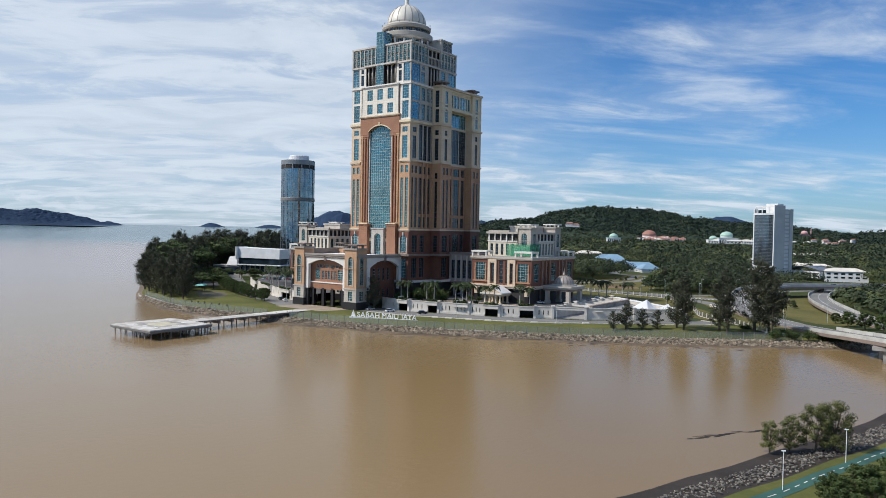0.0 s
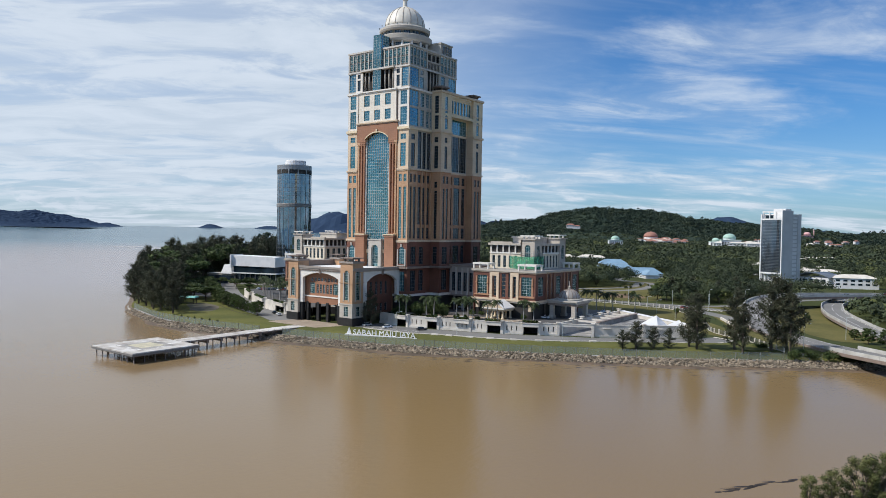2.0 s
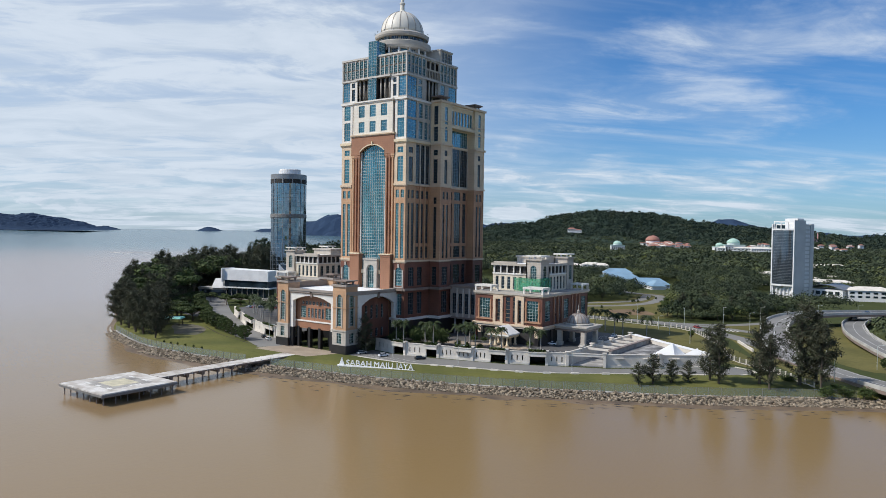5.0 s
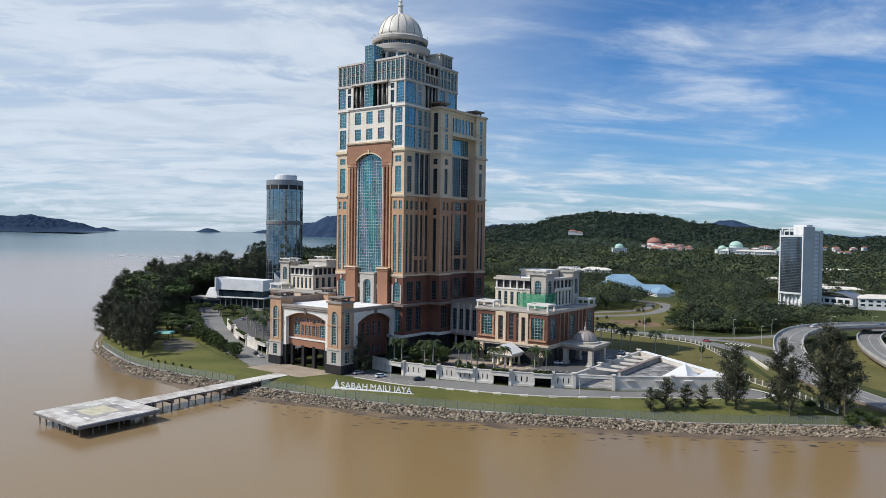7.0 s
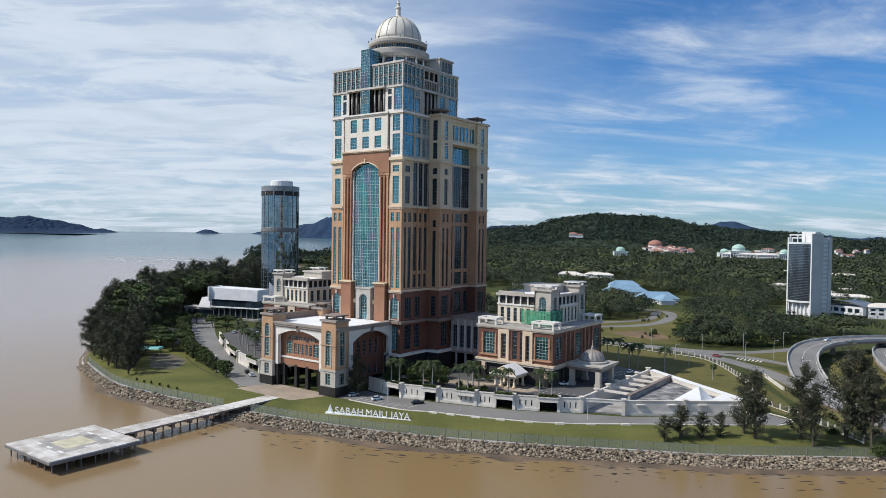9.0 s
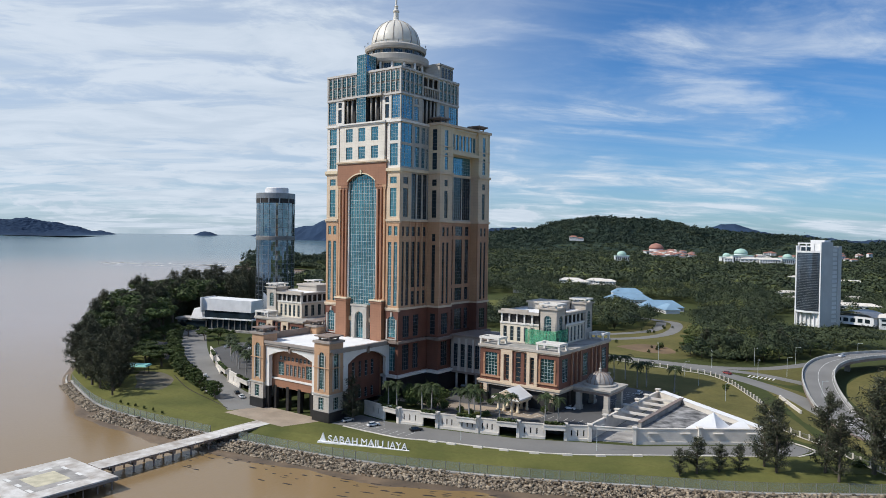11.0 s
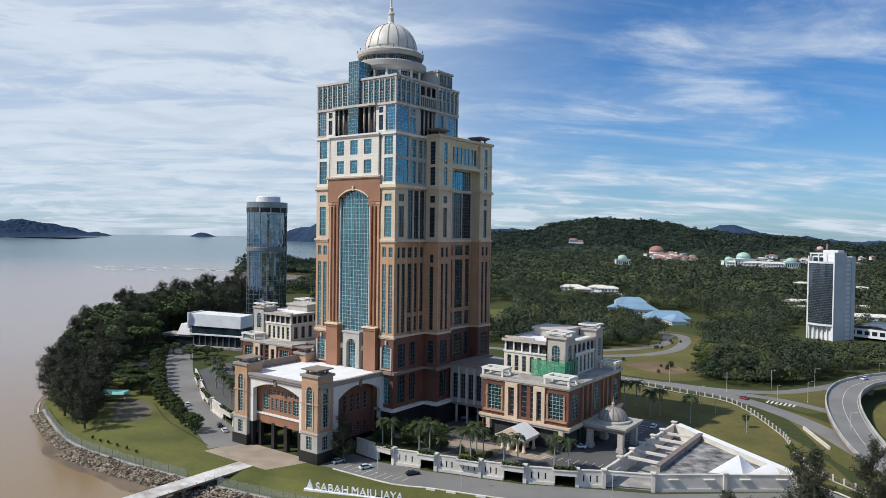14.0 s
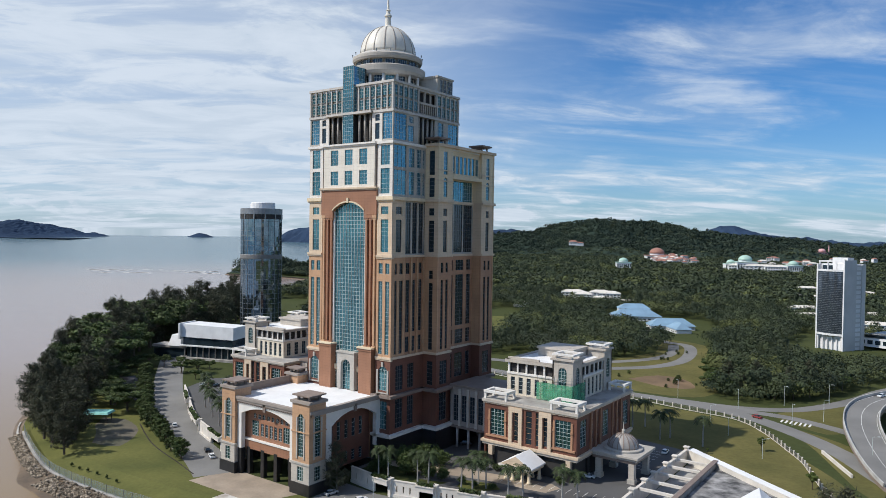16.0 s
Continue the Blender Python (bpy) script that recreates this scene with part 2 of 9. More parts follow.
M = {
    "white_stone": mat("white_stone", (0.74, 0.70, 0.64), 0.75, var=0.06, scale=0.15, joints=(1.6, 1.2)),
    "bone": mat("bone_render", (0.70, 0.625, 0.50), 0.7, var=0.06, scale=0.2, joints=(2.0, 1.3)),
    "ivory": mat("ivory_cladding", (0.75, 0.70, 0.61), 0.7, var=0.06, scale=0.2, joints=(2.0, 1.3)),
    "cream": mat("cream_cladding", (0.72, 0.60, 0.42), 0.7, var=0.06, scale=0.2, joints=(2.0, 1.3)),
    "peach": mat("peach_cladding", (0.66, 0.52, 0.375), 0.7, var=0.07, scale=0.2, joints=(2.0, 1.3)),
    "tan": mat("tan_cladding", (0.52, 0.315, 0.185), 0.65, var=0.08, scale=0.2, joints=(2.0, 1.3)),
    "tan_deep": mat("deep_tan_cladding", (0.44, 0.24, 0.14), 0.65, var=0.08, scale=0.2, joints=(2.0, 1.3)),
    "terra": mat("terracotta_cladding", (0.335, 0.162, 0.093), 0.6, var=0.08, scale=0.2, joints=(1.4, 1.0)),
    "brick": mat("brown_cladding", (0.175, 0.069, 0.044), 0.6, var=0.10, scale=0.2, joints=(1.4, 0.8)),
    "grey_stone": mat("grey_stone", (0.47, 0.435, 0.385), 0.75, var=0.08, scale=0.2, joints=(1.6, 1.2)),
    "black_stone": mat("black_granite", (0.028, 0.027, 0.028), 0.3, var=0.15, scale=0.4),
    "trim": mat("painted_trim", (0.76, 0.73, 0.68), 0.6, var=0.05, scale=0.3),
    "pale_stone": mat("pale_grey_stone", (0.56, 0.53, 0.49), 0.75, var=0.08, scale=0.2, joints=(1.6, 1.2)),
    "brown_stone": mat("brown_grey_stone", (0.34, 0.295, 0.26), 0.7, var=0.08, scale=0.3),
    "warm_stone": mat("warm_grey_stone", (0.50, 0.45, 0.39), 0.75, var=0.08, scale=0.2, joints=(1.6, 1.2)),
    "trim_dark": mat("dark_cornice", (0.24, 0.185, 0.155), 0.6, var=0.08, scale=0.3),
    "glass": glass_mat("teal_glass", (0.10, 0.272, 0.315)),
    "deep_glass": glass_mat("deep_teal_glass", (0.055, 0.155, 0.165)),
    "blue_glass": glass_mat("blue_glass", (0.10, 0.29, 0.39)),
    "dark_glass": glass_mat("dark_glass", (0.036, 0.060, 0.078), 0.08, 0.45),
    "slab_glass": glass_mat("slab_glass", (0.15, 0.19, 0.235), 0.08, 0.7),
    "mirror_glass": glass_mat("mirror_glass", (0.23, 0.30, 0.36), 0.04, 0.92),
    "frame": mat("window_frame_paint", (0.50, 0.545, 0.53), 0.5, var=0.05),
    "frame_dark": mat("window_frame_dark", (0.19, 0.185, 0.18), 0.5, var=0.05),
    "dome": mat("dome_panels", (0.70, 0.66, 0.58), 0.45, var=0.05, scale=0.3),
    "dome_grey": mat("small_dome_metal", (0.36, 0.335, 0.31), 0.5, var=0.08, scale=0.4),
    "dome_rib": mat("dome_rib", (0.33, 0.29, 0.25), 0.5, var=0.05),
    # near-black stands in for the shade inside rooms and deep recesses
    "interior": mat("shaded_interior", (0.035, 0.033, 0.032), 0.8, var=0.1),
    "white_roof": mat("white_membrane", (0.80, 0.80, 0.80), 0.8, var=0.07, scale=0.12, fine=0.9),
    "concrete": mat("concrete", (0.42, 0.40, 0.37), 0.85, var=0.16, scale=0.16, fine=1.2, color2=(0.20, 0.19, 0.18)),
    "stained_slab": mat("stained_slab", (0.62, 0.60, 0.57), 0.85, var=0.14, scale=0.28, fine=1.8, color2=(0.34, 0.30, 0.26)),
    "parapet": mat("weathered_parapet", (0.50, 0.49, 0.46), 0.85, var=0.14, scale=0.15, fine=1.5, joints=(4.0, 3.0), color2=(0.34, 0.33, 0.31)),
    "concrete_light": mat("painted_concrete", (0.70, 0.65, 0.58), 0.8, var=0.10, scale=0.2, fine=2.5),
    "asphalt": mat("asphalt", (0.098, 0.096, 0.095), 0.9, var=0.12, scale=0.08, fine=2),
    "road": mat("worn_asphalt", (0.20, 0.195, 0.185), 0.9, var=0.10, scale=0.06, fine=1.2),
    "paving": mat("paving", (0.36, 0.29, 0.22), 0.85, var=0.14, scale=0.15, fine=1.5),
    "paint": mat("road_paint", (0.72, 0.71, 0.68), 0.7, var=0.08),
    "grass": mat("grass", (0.134, 0.134, 0.043), 0.95, var=0.26, scale=0.05, fine=0.8, bump=0.5, color2=(0.080, 0.090, 0.030), spec=0.1),
    "grass_dry": mat("dry_grass", (0.142, 0.126, 0.046), 0.95, var=0.26, scale=0.04, fine=0.7, bump=0.5, color2=(0.090, 0.088, 0.032), spec=0.1),
    "scrub": mat("scrub_ground", (0.05, 0.062, 0.022), 0.95, var=0.25, scale=0.03, fine=0.5, bump=0.6, color2=(0.06, 0.07, 0.025), spec=0.1),
    "earth": mat("red_earth", (0.20, 0.13, 0.07), 0.95, var=0.2, scale=0.06, fine=0.6),
    "bare": mat("bare_soil", (0.125, 0.108, 0.080), 0.95, var=0.2, scale=0.1, fine=0.8, color2=(0.075, 0.075, 0.045)),
    "rock": mat("shore_rock", (0.29, 0.235, 0.17), 0.9, var=0.2, scale=0.4, fine=2.5, bump=0.4, island=0.6, color2=(0.16, 0.128, 0.09)),
    "rock_grey": mat("bank_rock", (0.18, 0.165, 0.14), 0.9, var=0.2, scale=0.4, fine=2.5, bump=0.4, island=0.6, color2=(0.11, 0.10, 0.09)),
    "silt": mat("brown_silt", (0.17, 0.118, 0.072), 0.7, var=0.25, scale=0.12, fine=0.9, color2=(0.085, 0.062, 0.042)),
    "mud": mat("wet_mud", (0.052, 0.042, 0.036), 0.8, var=0.2, scale=0.15, fine=1.0, spec=0.2),
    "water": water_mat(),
    "wire": fence_mat(),
    "bark": mat("bark", (0.12, 0.095, 0.07), 0.9, var=0.2, scale=1.0),
    "leaf_dark": mat("casuarina_leaf", (0.076, 0.080, 0.050), 0.75, var=0.2, scale=0.12, fine=1.0, island=0.4, objvar=0.2, color2=(0.038, 0.046, 0.028), spec=0.2),
    "leaf": mat("broad_leaf", (0.070, 0.095, 0.028), 0.7, var=0.2, scale=0.12, fine=1.0, island=0.45, objvar=0.2, color2=(0.03, 0.052, 0.015), spec=0.25),
    "leaf_olive": mat("olive_leaf", (0.120, 0.125, 0.045), 0.75, var=0.2, scale=0.15, fine=1.0, island=0.45, objvar=0.2, color2=(0.060, 0.072, 0.026), spec=0.2),
    "leaf_light": mat("light_leaf", (0.10, 0.125, 0.03), 0.7, var=0.2, scale=0.12, fine=1.0, island=0.4, objvar=0.2, color2=(0.055, 0.08, 0.02), spec=0.25),
    "palm": mat("palm_leaf", (0.046, 0.066, 0.026), 0.65, var=0.2, scale=0.5, fine=2.0, island=0.3, objvar=0.15, spec=0.2),
    "forest": mat("forest_leaf", (0.074, 0.091, 0.044), 0.8, var=0.20, scale=0.015, fine=0.12, island=0.15, color2=(0.042, 0.058, 0.032), spec=0.15),
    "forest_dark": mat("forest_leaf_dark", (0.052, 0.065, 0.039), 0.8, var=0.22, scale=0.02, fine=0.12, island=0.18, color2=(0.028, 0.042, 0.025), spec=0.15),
    "forest_pale": mat("forest_leaf_pale", (0.110, 0.125, 0.044), 0.8, var=0.22, scale=0.02, fine=0.12, island=0.15, color2=(0.078, 0.092, 0.042), spec=0.15),
    # the bluish cast of both hill greens stands in for distance haze
    "hazy_hill_leaf": mat("hazy_hill_leaf", (0.050, 0.068, 0.046), 0.85, var=0.22, scale=0.012, fine=0.1, island=0.15, color2=(0.028, 0.042, 0.034), spec=0.1),
    "hill": mat("hazy_hill_forest", (0.042, 0.060, 0.044), 0.9, var=0.40, scale=0.010, fine=0.09, bump=0.0, color2=(0.022, 0.036, 0.030), spec=0.05),
    # blue here is the haze of distance put into the base colour
    "hazy_far_hill": mat("hazy_far_hills", (0.036, 0.062, 0.112), 0.95, var=0.2, scale=0.002, fine=0.02, bump=0.0, spec=0.05),
    "blue_roof": mat("blue_metal_roof", (0.22, 0.35, 0.47), 0.5, var=0.10, scale=0.1, fine=0.8),
    "red_roof": mat("red_tile_roof", (0.36, 0.17, 0.125), 0.7, var=0.12, scale=0.1),
    "pink_wall": mat("pink_render", (0.62, 0.36, 0.36), 0.7, var=0.08, scale=0.1),
    "stained": mat("stained_concrete", (0.055, 0.055, 0.055), 0.9, var=0.3, scale=0.24, fine=0.8, color2=(0.36, 0.35, 0.34)),
    "green_dome": mat("green_dome", (0.38, 0.55, 0.47), 0.5, var=0.06),
    "white_wall": mat("white_wall", (0.76, 0.76, 0.76), 0.7, var=0.06, scale=0.2),
    # the white wall once more, greyed to carry the shade in its colour
    "shaded_white_wall": mat("shaded_white_wall", (0.56, 0.555, 0.55), 0.75, var=0.06, scale=0.1),
    "metal_grey": mat("grey_metal", (0.30, 0.31, 0.32), 0.45, 0.6, var=0.1),
    "net": mat("green_scaffold_net", (0.10, 0.42, 0.24), 0.8, var=0.15, scale=0.4, fine=2.0),
    "teal_roof": mat("teal_roof", (0.25, 0.62, 0.55), 0.6, var=0.08),
    "cycle": mat("green_cycle_track", (0.035, 0.105, 0.085), 0.85, var=0.1, scale=0.2),
    "sign_white": mat("sign_white", (0.85, 0.85, 0.85), 0.5, var=0.03),
    "yellow": mat("yellow_paint", (0.60, 0.55, 0.40), 0.85, var=0.15, scale=0.4),
    "tyre": mat("tyre_rubber", (0.02, 0.02, 0.02), 0.8),
}
M["net"].node_tree.nodes["Principled BSDF"].inputs["Alpha"].default_value = 0.55
CAR_PAINT = [mat("car_" + n, c, 0.3, 0.2, 0.03, spec=0.6) for n, c in (
    ("white", (0.75, 0.75, 0.75)), ("black", (0.02, 0.02, 0.022)), ("silver", (0.42, 0.43, 0.44)), ("red", (0.28, 0.04, 0.035)), ("blue", (0.04, 0.10, 0.22)))]


# ------------------------------------------------------------ mesh tools
class MB:
    """Collects faces of one mesh. A face frame (ox, oy, ux, uy, nx, ny) maps run, out, height to the world."""

    def __init__(self, tf=None):
        self.v, self.f, self.tf = [], [], tf

    def face(self, pts):
        k = len(self.v)
        self.v += [self.tf(*p) for p in pts] if self.tf else [tuple(p) for p in pts]
        self.f.append(tuple(range(k, k + len(pts))))

    def solid(self, pts, faces):
        k = len(self.v)
        self.v += [self.tf(*p) for p in pts] if self.tf else [tuple(p) for p in pts]
        self.f += [tuple(k + i for i in f) for f in faces]

    def prism(self, pts, z0, z1):
        """An upright prism over a ring of (x, y), counter-clockwise."""
        n = len(pts)
        self.solid([(x, y, z) for z in (z0, z1) for x, y in pts], [tuple(range(n - 1, -1, -1)), tuple(range(n, 2 * n))] + [(i, (i + 1) % n, n + (i + 1) % n, n + i) for i in range(n)])
        return self

    def box(self, x0, x1, y0, y1, z0, z1):
        p = [(x, y, z) for z in (z0, z1) for y in (y0, y1) for x in (x0, x1)]
        self.solid(p, [(0, 2, 3, 1), (4, 5, 7, 6), (0, 1, 5, 4), (2, 6, 7, 3), (0, 4, 6, 2), (1, 3, 7, 5)])
        return self

    def taper(self, x0, x1, y0, y1, z0, z1, i):
        p = [(x0, y0, z0), (x1, y0, z0), (x0, y1, z0), (x1, y1, z0), (x0 + i, y0 + i, z1), (x1 - i, y0 + i, z1), (x0 + i, y1 - i, z1), (x1 - i, y1 - i, z1)]
        self.solid(p, [(0, 2, 3, 1), (4, 5, 7, 6), (0, 1, 5, 4), (2, 6, 7, 3), (0, 4, 6, 2), (1, 3, 7, 5)])
        return self

    def ring(self, cx, cy, prof, n=32, a0=0.0, a1=2 * math.pi):
        """A turned body from (radius, height) rows."""
        full = abs(a1 - a0 - 2 * math.pi) < 1e-6
        m = n if full else n + 1
        pts = [(cx + r * math.cos(a0 + (a1 - a0) * i / n), cy + r * math.sin(a0 + (a1 - a0) * i / n), z) for r, z in prof for i in range(m)]
        fs = []
        for j in range(len(prof) - 1):
            for i in range(n):
                a, b = j * m + i, j * m + (i + 1) % m
                fs.append((a, b, b + m, a + m))
        if prof[0][0] > 1e-3 and full:
            fs.append(tuple(range(n - 1, -1, -1)))
        if prof[-1][0] > 1e-3 and full:
            fs.append(tuple((len(prof) - 1) * m + i for i in range(n)))
        self.solid(pts, fs)
        return self

    def tube(self, a, b, r0, r1, n=6):
        a, b = Vector(a), Vector(b)
        z = (b - a).normalized()
        x = z.orthogonal().normalized()
        y = z.cross(x)
        pts = [tuple(c + (x * math.cos(2 * math.pi * i / n) + y * math.sin(2 * math.pi * i / n)) * r) for c, r in ((a, r0), (b, r1)) for i in range(n)]
        self.solid(pts, [(i, (i + 1) % n, n + (i + 1) % n, n + i) for i in range(n)] + [tuple(range(n - 1, -1, -1)), tuple(range(n, 2 * n))])
        return self


def face_tf(fr):
    ox, oy, ux, uy, nx, ny = fr
    return lambda u, d, z: (ox + u * ux + d * nx, oy + u * uy + d * ny, z)


def mesh_of(name, mb, material, smooth=False, fix=True, weld=False):
    me = bpy.data.meshes.new(name)
    me.from_pydata(mb.v, [], mb.f)
    if fix:
        bm = bmesh.new()
        bm.from_mesh(me)
        if weld:
            bmesh.ops.remove_doubles(bm, verts=bm.verts, dist=0.0005)
        bmesh.ops.recalc_face_normals(bm, faces=bm.faces)
        bm.to_mesh(me)
        bm.free()
    if smooth:
        me.shade_smooth()
    me.materials.append(M[material] if isinstance(material, str) else material)
    return me


def part(name, mb, material, parent, label="", smooth=False, fix=True, weld=False):
    ob = new(name, mesh_of(name, mb, material, smooth, fix, weld))
    ob.parent = parent
    if label:
        ob["label"] = label
    return ob


def thing(name, label, category, group="", at=(0, 0, 0), rz=0.0):
    ob = new(name)
    ob.empty_display_size = 0.5
    ob.matrix_basis = pose(*at, 0, 0, rz)
    return tagged(ob, label, category, group)


def setting(name, mb, material, label="", category="", kind="structure", smooth=False, fix=True):
    return tagged(new(name, mesh_of(name, mb, material, smooth, fix)), label, category, "", kind)


def arc(u0, u1, zs, zc, n=10):
    """Points of a segment arch from (u0, zs) over its crown at zc to (u1, zs)."""
    h, w = zc - zs, (u1 - u0) / 2
    r = (w * w + h * h) / (2 * h)
    a = math.asin(min(1.0, w / r)) if h <= w else math.pi - math.asin(w / r)
    return [((u0 + u1) / 2 + r * math.sin(-a + 2 * a * i / n), zc - r + r * math.cos(-a + 2 * a * i / n)) for i in range(n + 1)]


def wall(mb, u0, u1, z0, z1, holes, d0=-0.5, d1=0.0):
    """A wall with rectangular openings (u0, u1, z0, z1[, arch rise]) cut through its thickness."""
    u0, u1 = u0 + 0.006, u1 - 0.006
    us = sorted({u0, u1, *[min(max(h[i], u0), u1) for h in holes for i in (0, 1)]})
    zs = sorted({z0, z1, *[min(max(h[i], z0), z1) for h in holes for i in (2, 3)]})
    for i in range(len(us) - 1):
        start = None
        for j in range(len(zs)):
            solid = False
            if j < len(zs) - 1:
                cu, cz = (us[i] + us[i + 1]) / 2, (zs[j] + zs[j + 1]) / 2
                solid = not any(h[0] < cu < h[1] and h[2] < cz < h[3] for h in holes)
            if solid and start is None:
                start = zs[j]
            if not solid and start is not None:
                mb.box(us[i], us[i + 1], d0, d1, start, zs[j])
                start = None
    for h in holes:
        if len(h) > 4 and h[4] > 0:
            arch_fill(mb, h[0], h[1], h[3] - h[4], h[3], d0, d1)


def arch_fill(mb, u0, u1, zs, zc, d0, d1, n=8):
    """The two spandrels over a segment arch."""
    p = arc(u0, u1, zs, zc - 0.02, n)
    for i in range(n):
        (a, b), (c, e) = p[i], p[i + 1]
        mb.solid([(a, d0, b), (c, d0, e), (c, d0, zc), (a, d0, zc), (a, d1, b), (c, d1, e), (c, d1, zc), (a, d1, zc)],
                 [(0, 1, 2, 3), (7, 6, 5, 4), (0, 4, 5, 1), (2, 6, 7, 3)])


def window(fr, parent, u0, u1, z0, z1, cols=2, rows=2, d=-0.3, glass="glass", frame="frame", t=0.10, name="window"):
    """A glazed opening: a pane sheet with its frame and bars."""
    g = MB(face_tf(fr)).box(u0, u1, d - 0.12, d, z0, z1)
    w = part(name, g, glass, parent)
    f = MB(face_tf(fr))
    for i in range(cols + 1):
        u = u0 + (u1 - u0) * i / cols
        k = t * (1.0 if i in (0, cols) else 0.7)
        f.box(max(u0, u - k / 2), min(u1, u + k / 2), d, d + 0.09, z0, z1)
    for j in range(rows + 1):
        z = z0 + (z1 - z0) * j / rows
        k = t * (1.0 if j in (0, rows) else 0.7)
        f.box(u0, u1, d + 0.003, d + 0.087, max(z0, z - k / 2), min(z1, z + k / 2))
    part("window_frame", f, frame, w)
    return w


# ------------------------------------------------------------ sea, land, hills
def spline(pts, step=4.0):
    """An even line through the points."""
    out = []
    p = [Vector((*q, 0)) for q in pts]
    for i in range(len(p) - 1):
        a, b, c, e = p[max(0, i - 1)], p[i], p[i + 1], p[min(len(p) - 1, i + 2)]
        n = max(1, min(24, int((c - b).length / step)))
        for k in range(n):
            t = k / n
            out.append(0.5 * ((2 * b) + (c - a) * t + (2 * a - 5 * b + 4 * c - e) * t * t + (3 * b - a - 3 * c + e) * t ** 3))
    out.append(p[-1])
    return out


def offset(line, dist):
    out = []
    for i, q in enumerate(line):
        tng = (line[min(i + 1, len(line) - 1)] - line[max(i - 1, 0)]).normalized()
        out.append(q + Vector((tng.y, -tng.x, 0)) * dist)
    return out


def strip(mb, a, b, za, zb):
    for i in range(len(a) - 1):
        mb.face([(a[i].x, a[i].y, za), (a[i + 1].x, a[i + 1].y, za), (b[i + 1].x, b[i + 1].y, zb), (b[i].x, b[i].y, zb)])


def fill(name, ring, material, label, category):
    """A flat sheet inside a ring of (x, y, z)."""
    bm = bmesh.new()
    vs = [bm.verts.new(q) for q in ring]
    es = [bm.edges.new((vs[i], vs[(i + 1) % len(vs)])) for i in range(len(vs))]
    bmesh.ops.triangle_fill(bm, use_beauty=True, use_dissolve=False, edges=es)
    for f in bm.faces:
        if f.normal.z < 0:
            f.normal_flip()
    me = bpy.data.meshes.new(name)
    bm.to_mesh(me)
    bm.free()
    me.materials.append(M[material])
    return tagged(new(name, me), label, category, "", "structure")


SEA = 1.9                     # level of the water


def sea():
    """One sheet of water; far out it is lifted a little, as the horizon lies beyond the reach of the view."""
    mb = MB()
    rs = [0.0, 150, 400, 800, 1500, 3000, 3600, 4200, 4900]
    zs = [0, 0, 0, 0, 0, 0, 13, 28, 46]
    n = 96
    for j in range(len(rs) - 1):
        for i in range(n):
            a, b = 2 * math.pi * i / n, 2 * math.pi * (i + 1) / n
            q = [(rs[j] * math.cos(a), rs[j] * math.sin(a), zs[j]), (rs[j + 1] * math.cos(a), rs[j + 1] * math.sin(a), zs[j + 1]),
                 (rs[j + 1] * math.cos(b), rs[j + 1] * math.sin(b), zs[j + 1]), (rs[j] * math.cos(b), rs[j] * math.sin(b), zs[j])]
            q = [(x, y, z * min(1.0, max(0.0, (math.degrees(math.atan2(-x, y)) - 40) / 4))) for x, y, z in q]
            mb.face(q if j else q[:3])
    mb.v = [(x + 200, y - 250, z + SEA) for x, y, z in mb.v]
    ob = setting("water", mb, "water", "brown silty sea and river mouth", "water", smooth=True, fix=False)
    return ob


SHORE_PTS = [(-2608, 3419), (-1576, 2068), (-1063, 1328), (-931, 992), (-948, 812), (-970, 697), (-962, 657), (-892, 649), (-792, 666), (-708, 634), (-623, 535), (-520, 340), (-400, 190), (-330, 80), (-290, 35), (-245, -2),
             (-183, -41), (-143, -66.5), (-114, -77.5), (-78, -87), (-45, -87.5), (-20, -85), (2, -82.5), (31, -77.5), (60, -70), (94, -56.5), (124, -41), (152, -26), (184, -3), (209, 12), (225, 19), (260, 36), (420, 130), (900, 420), (2300, 1300)]
SHORE = spline(SHORE_PTS)
sea()


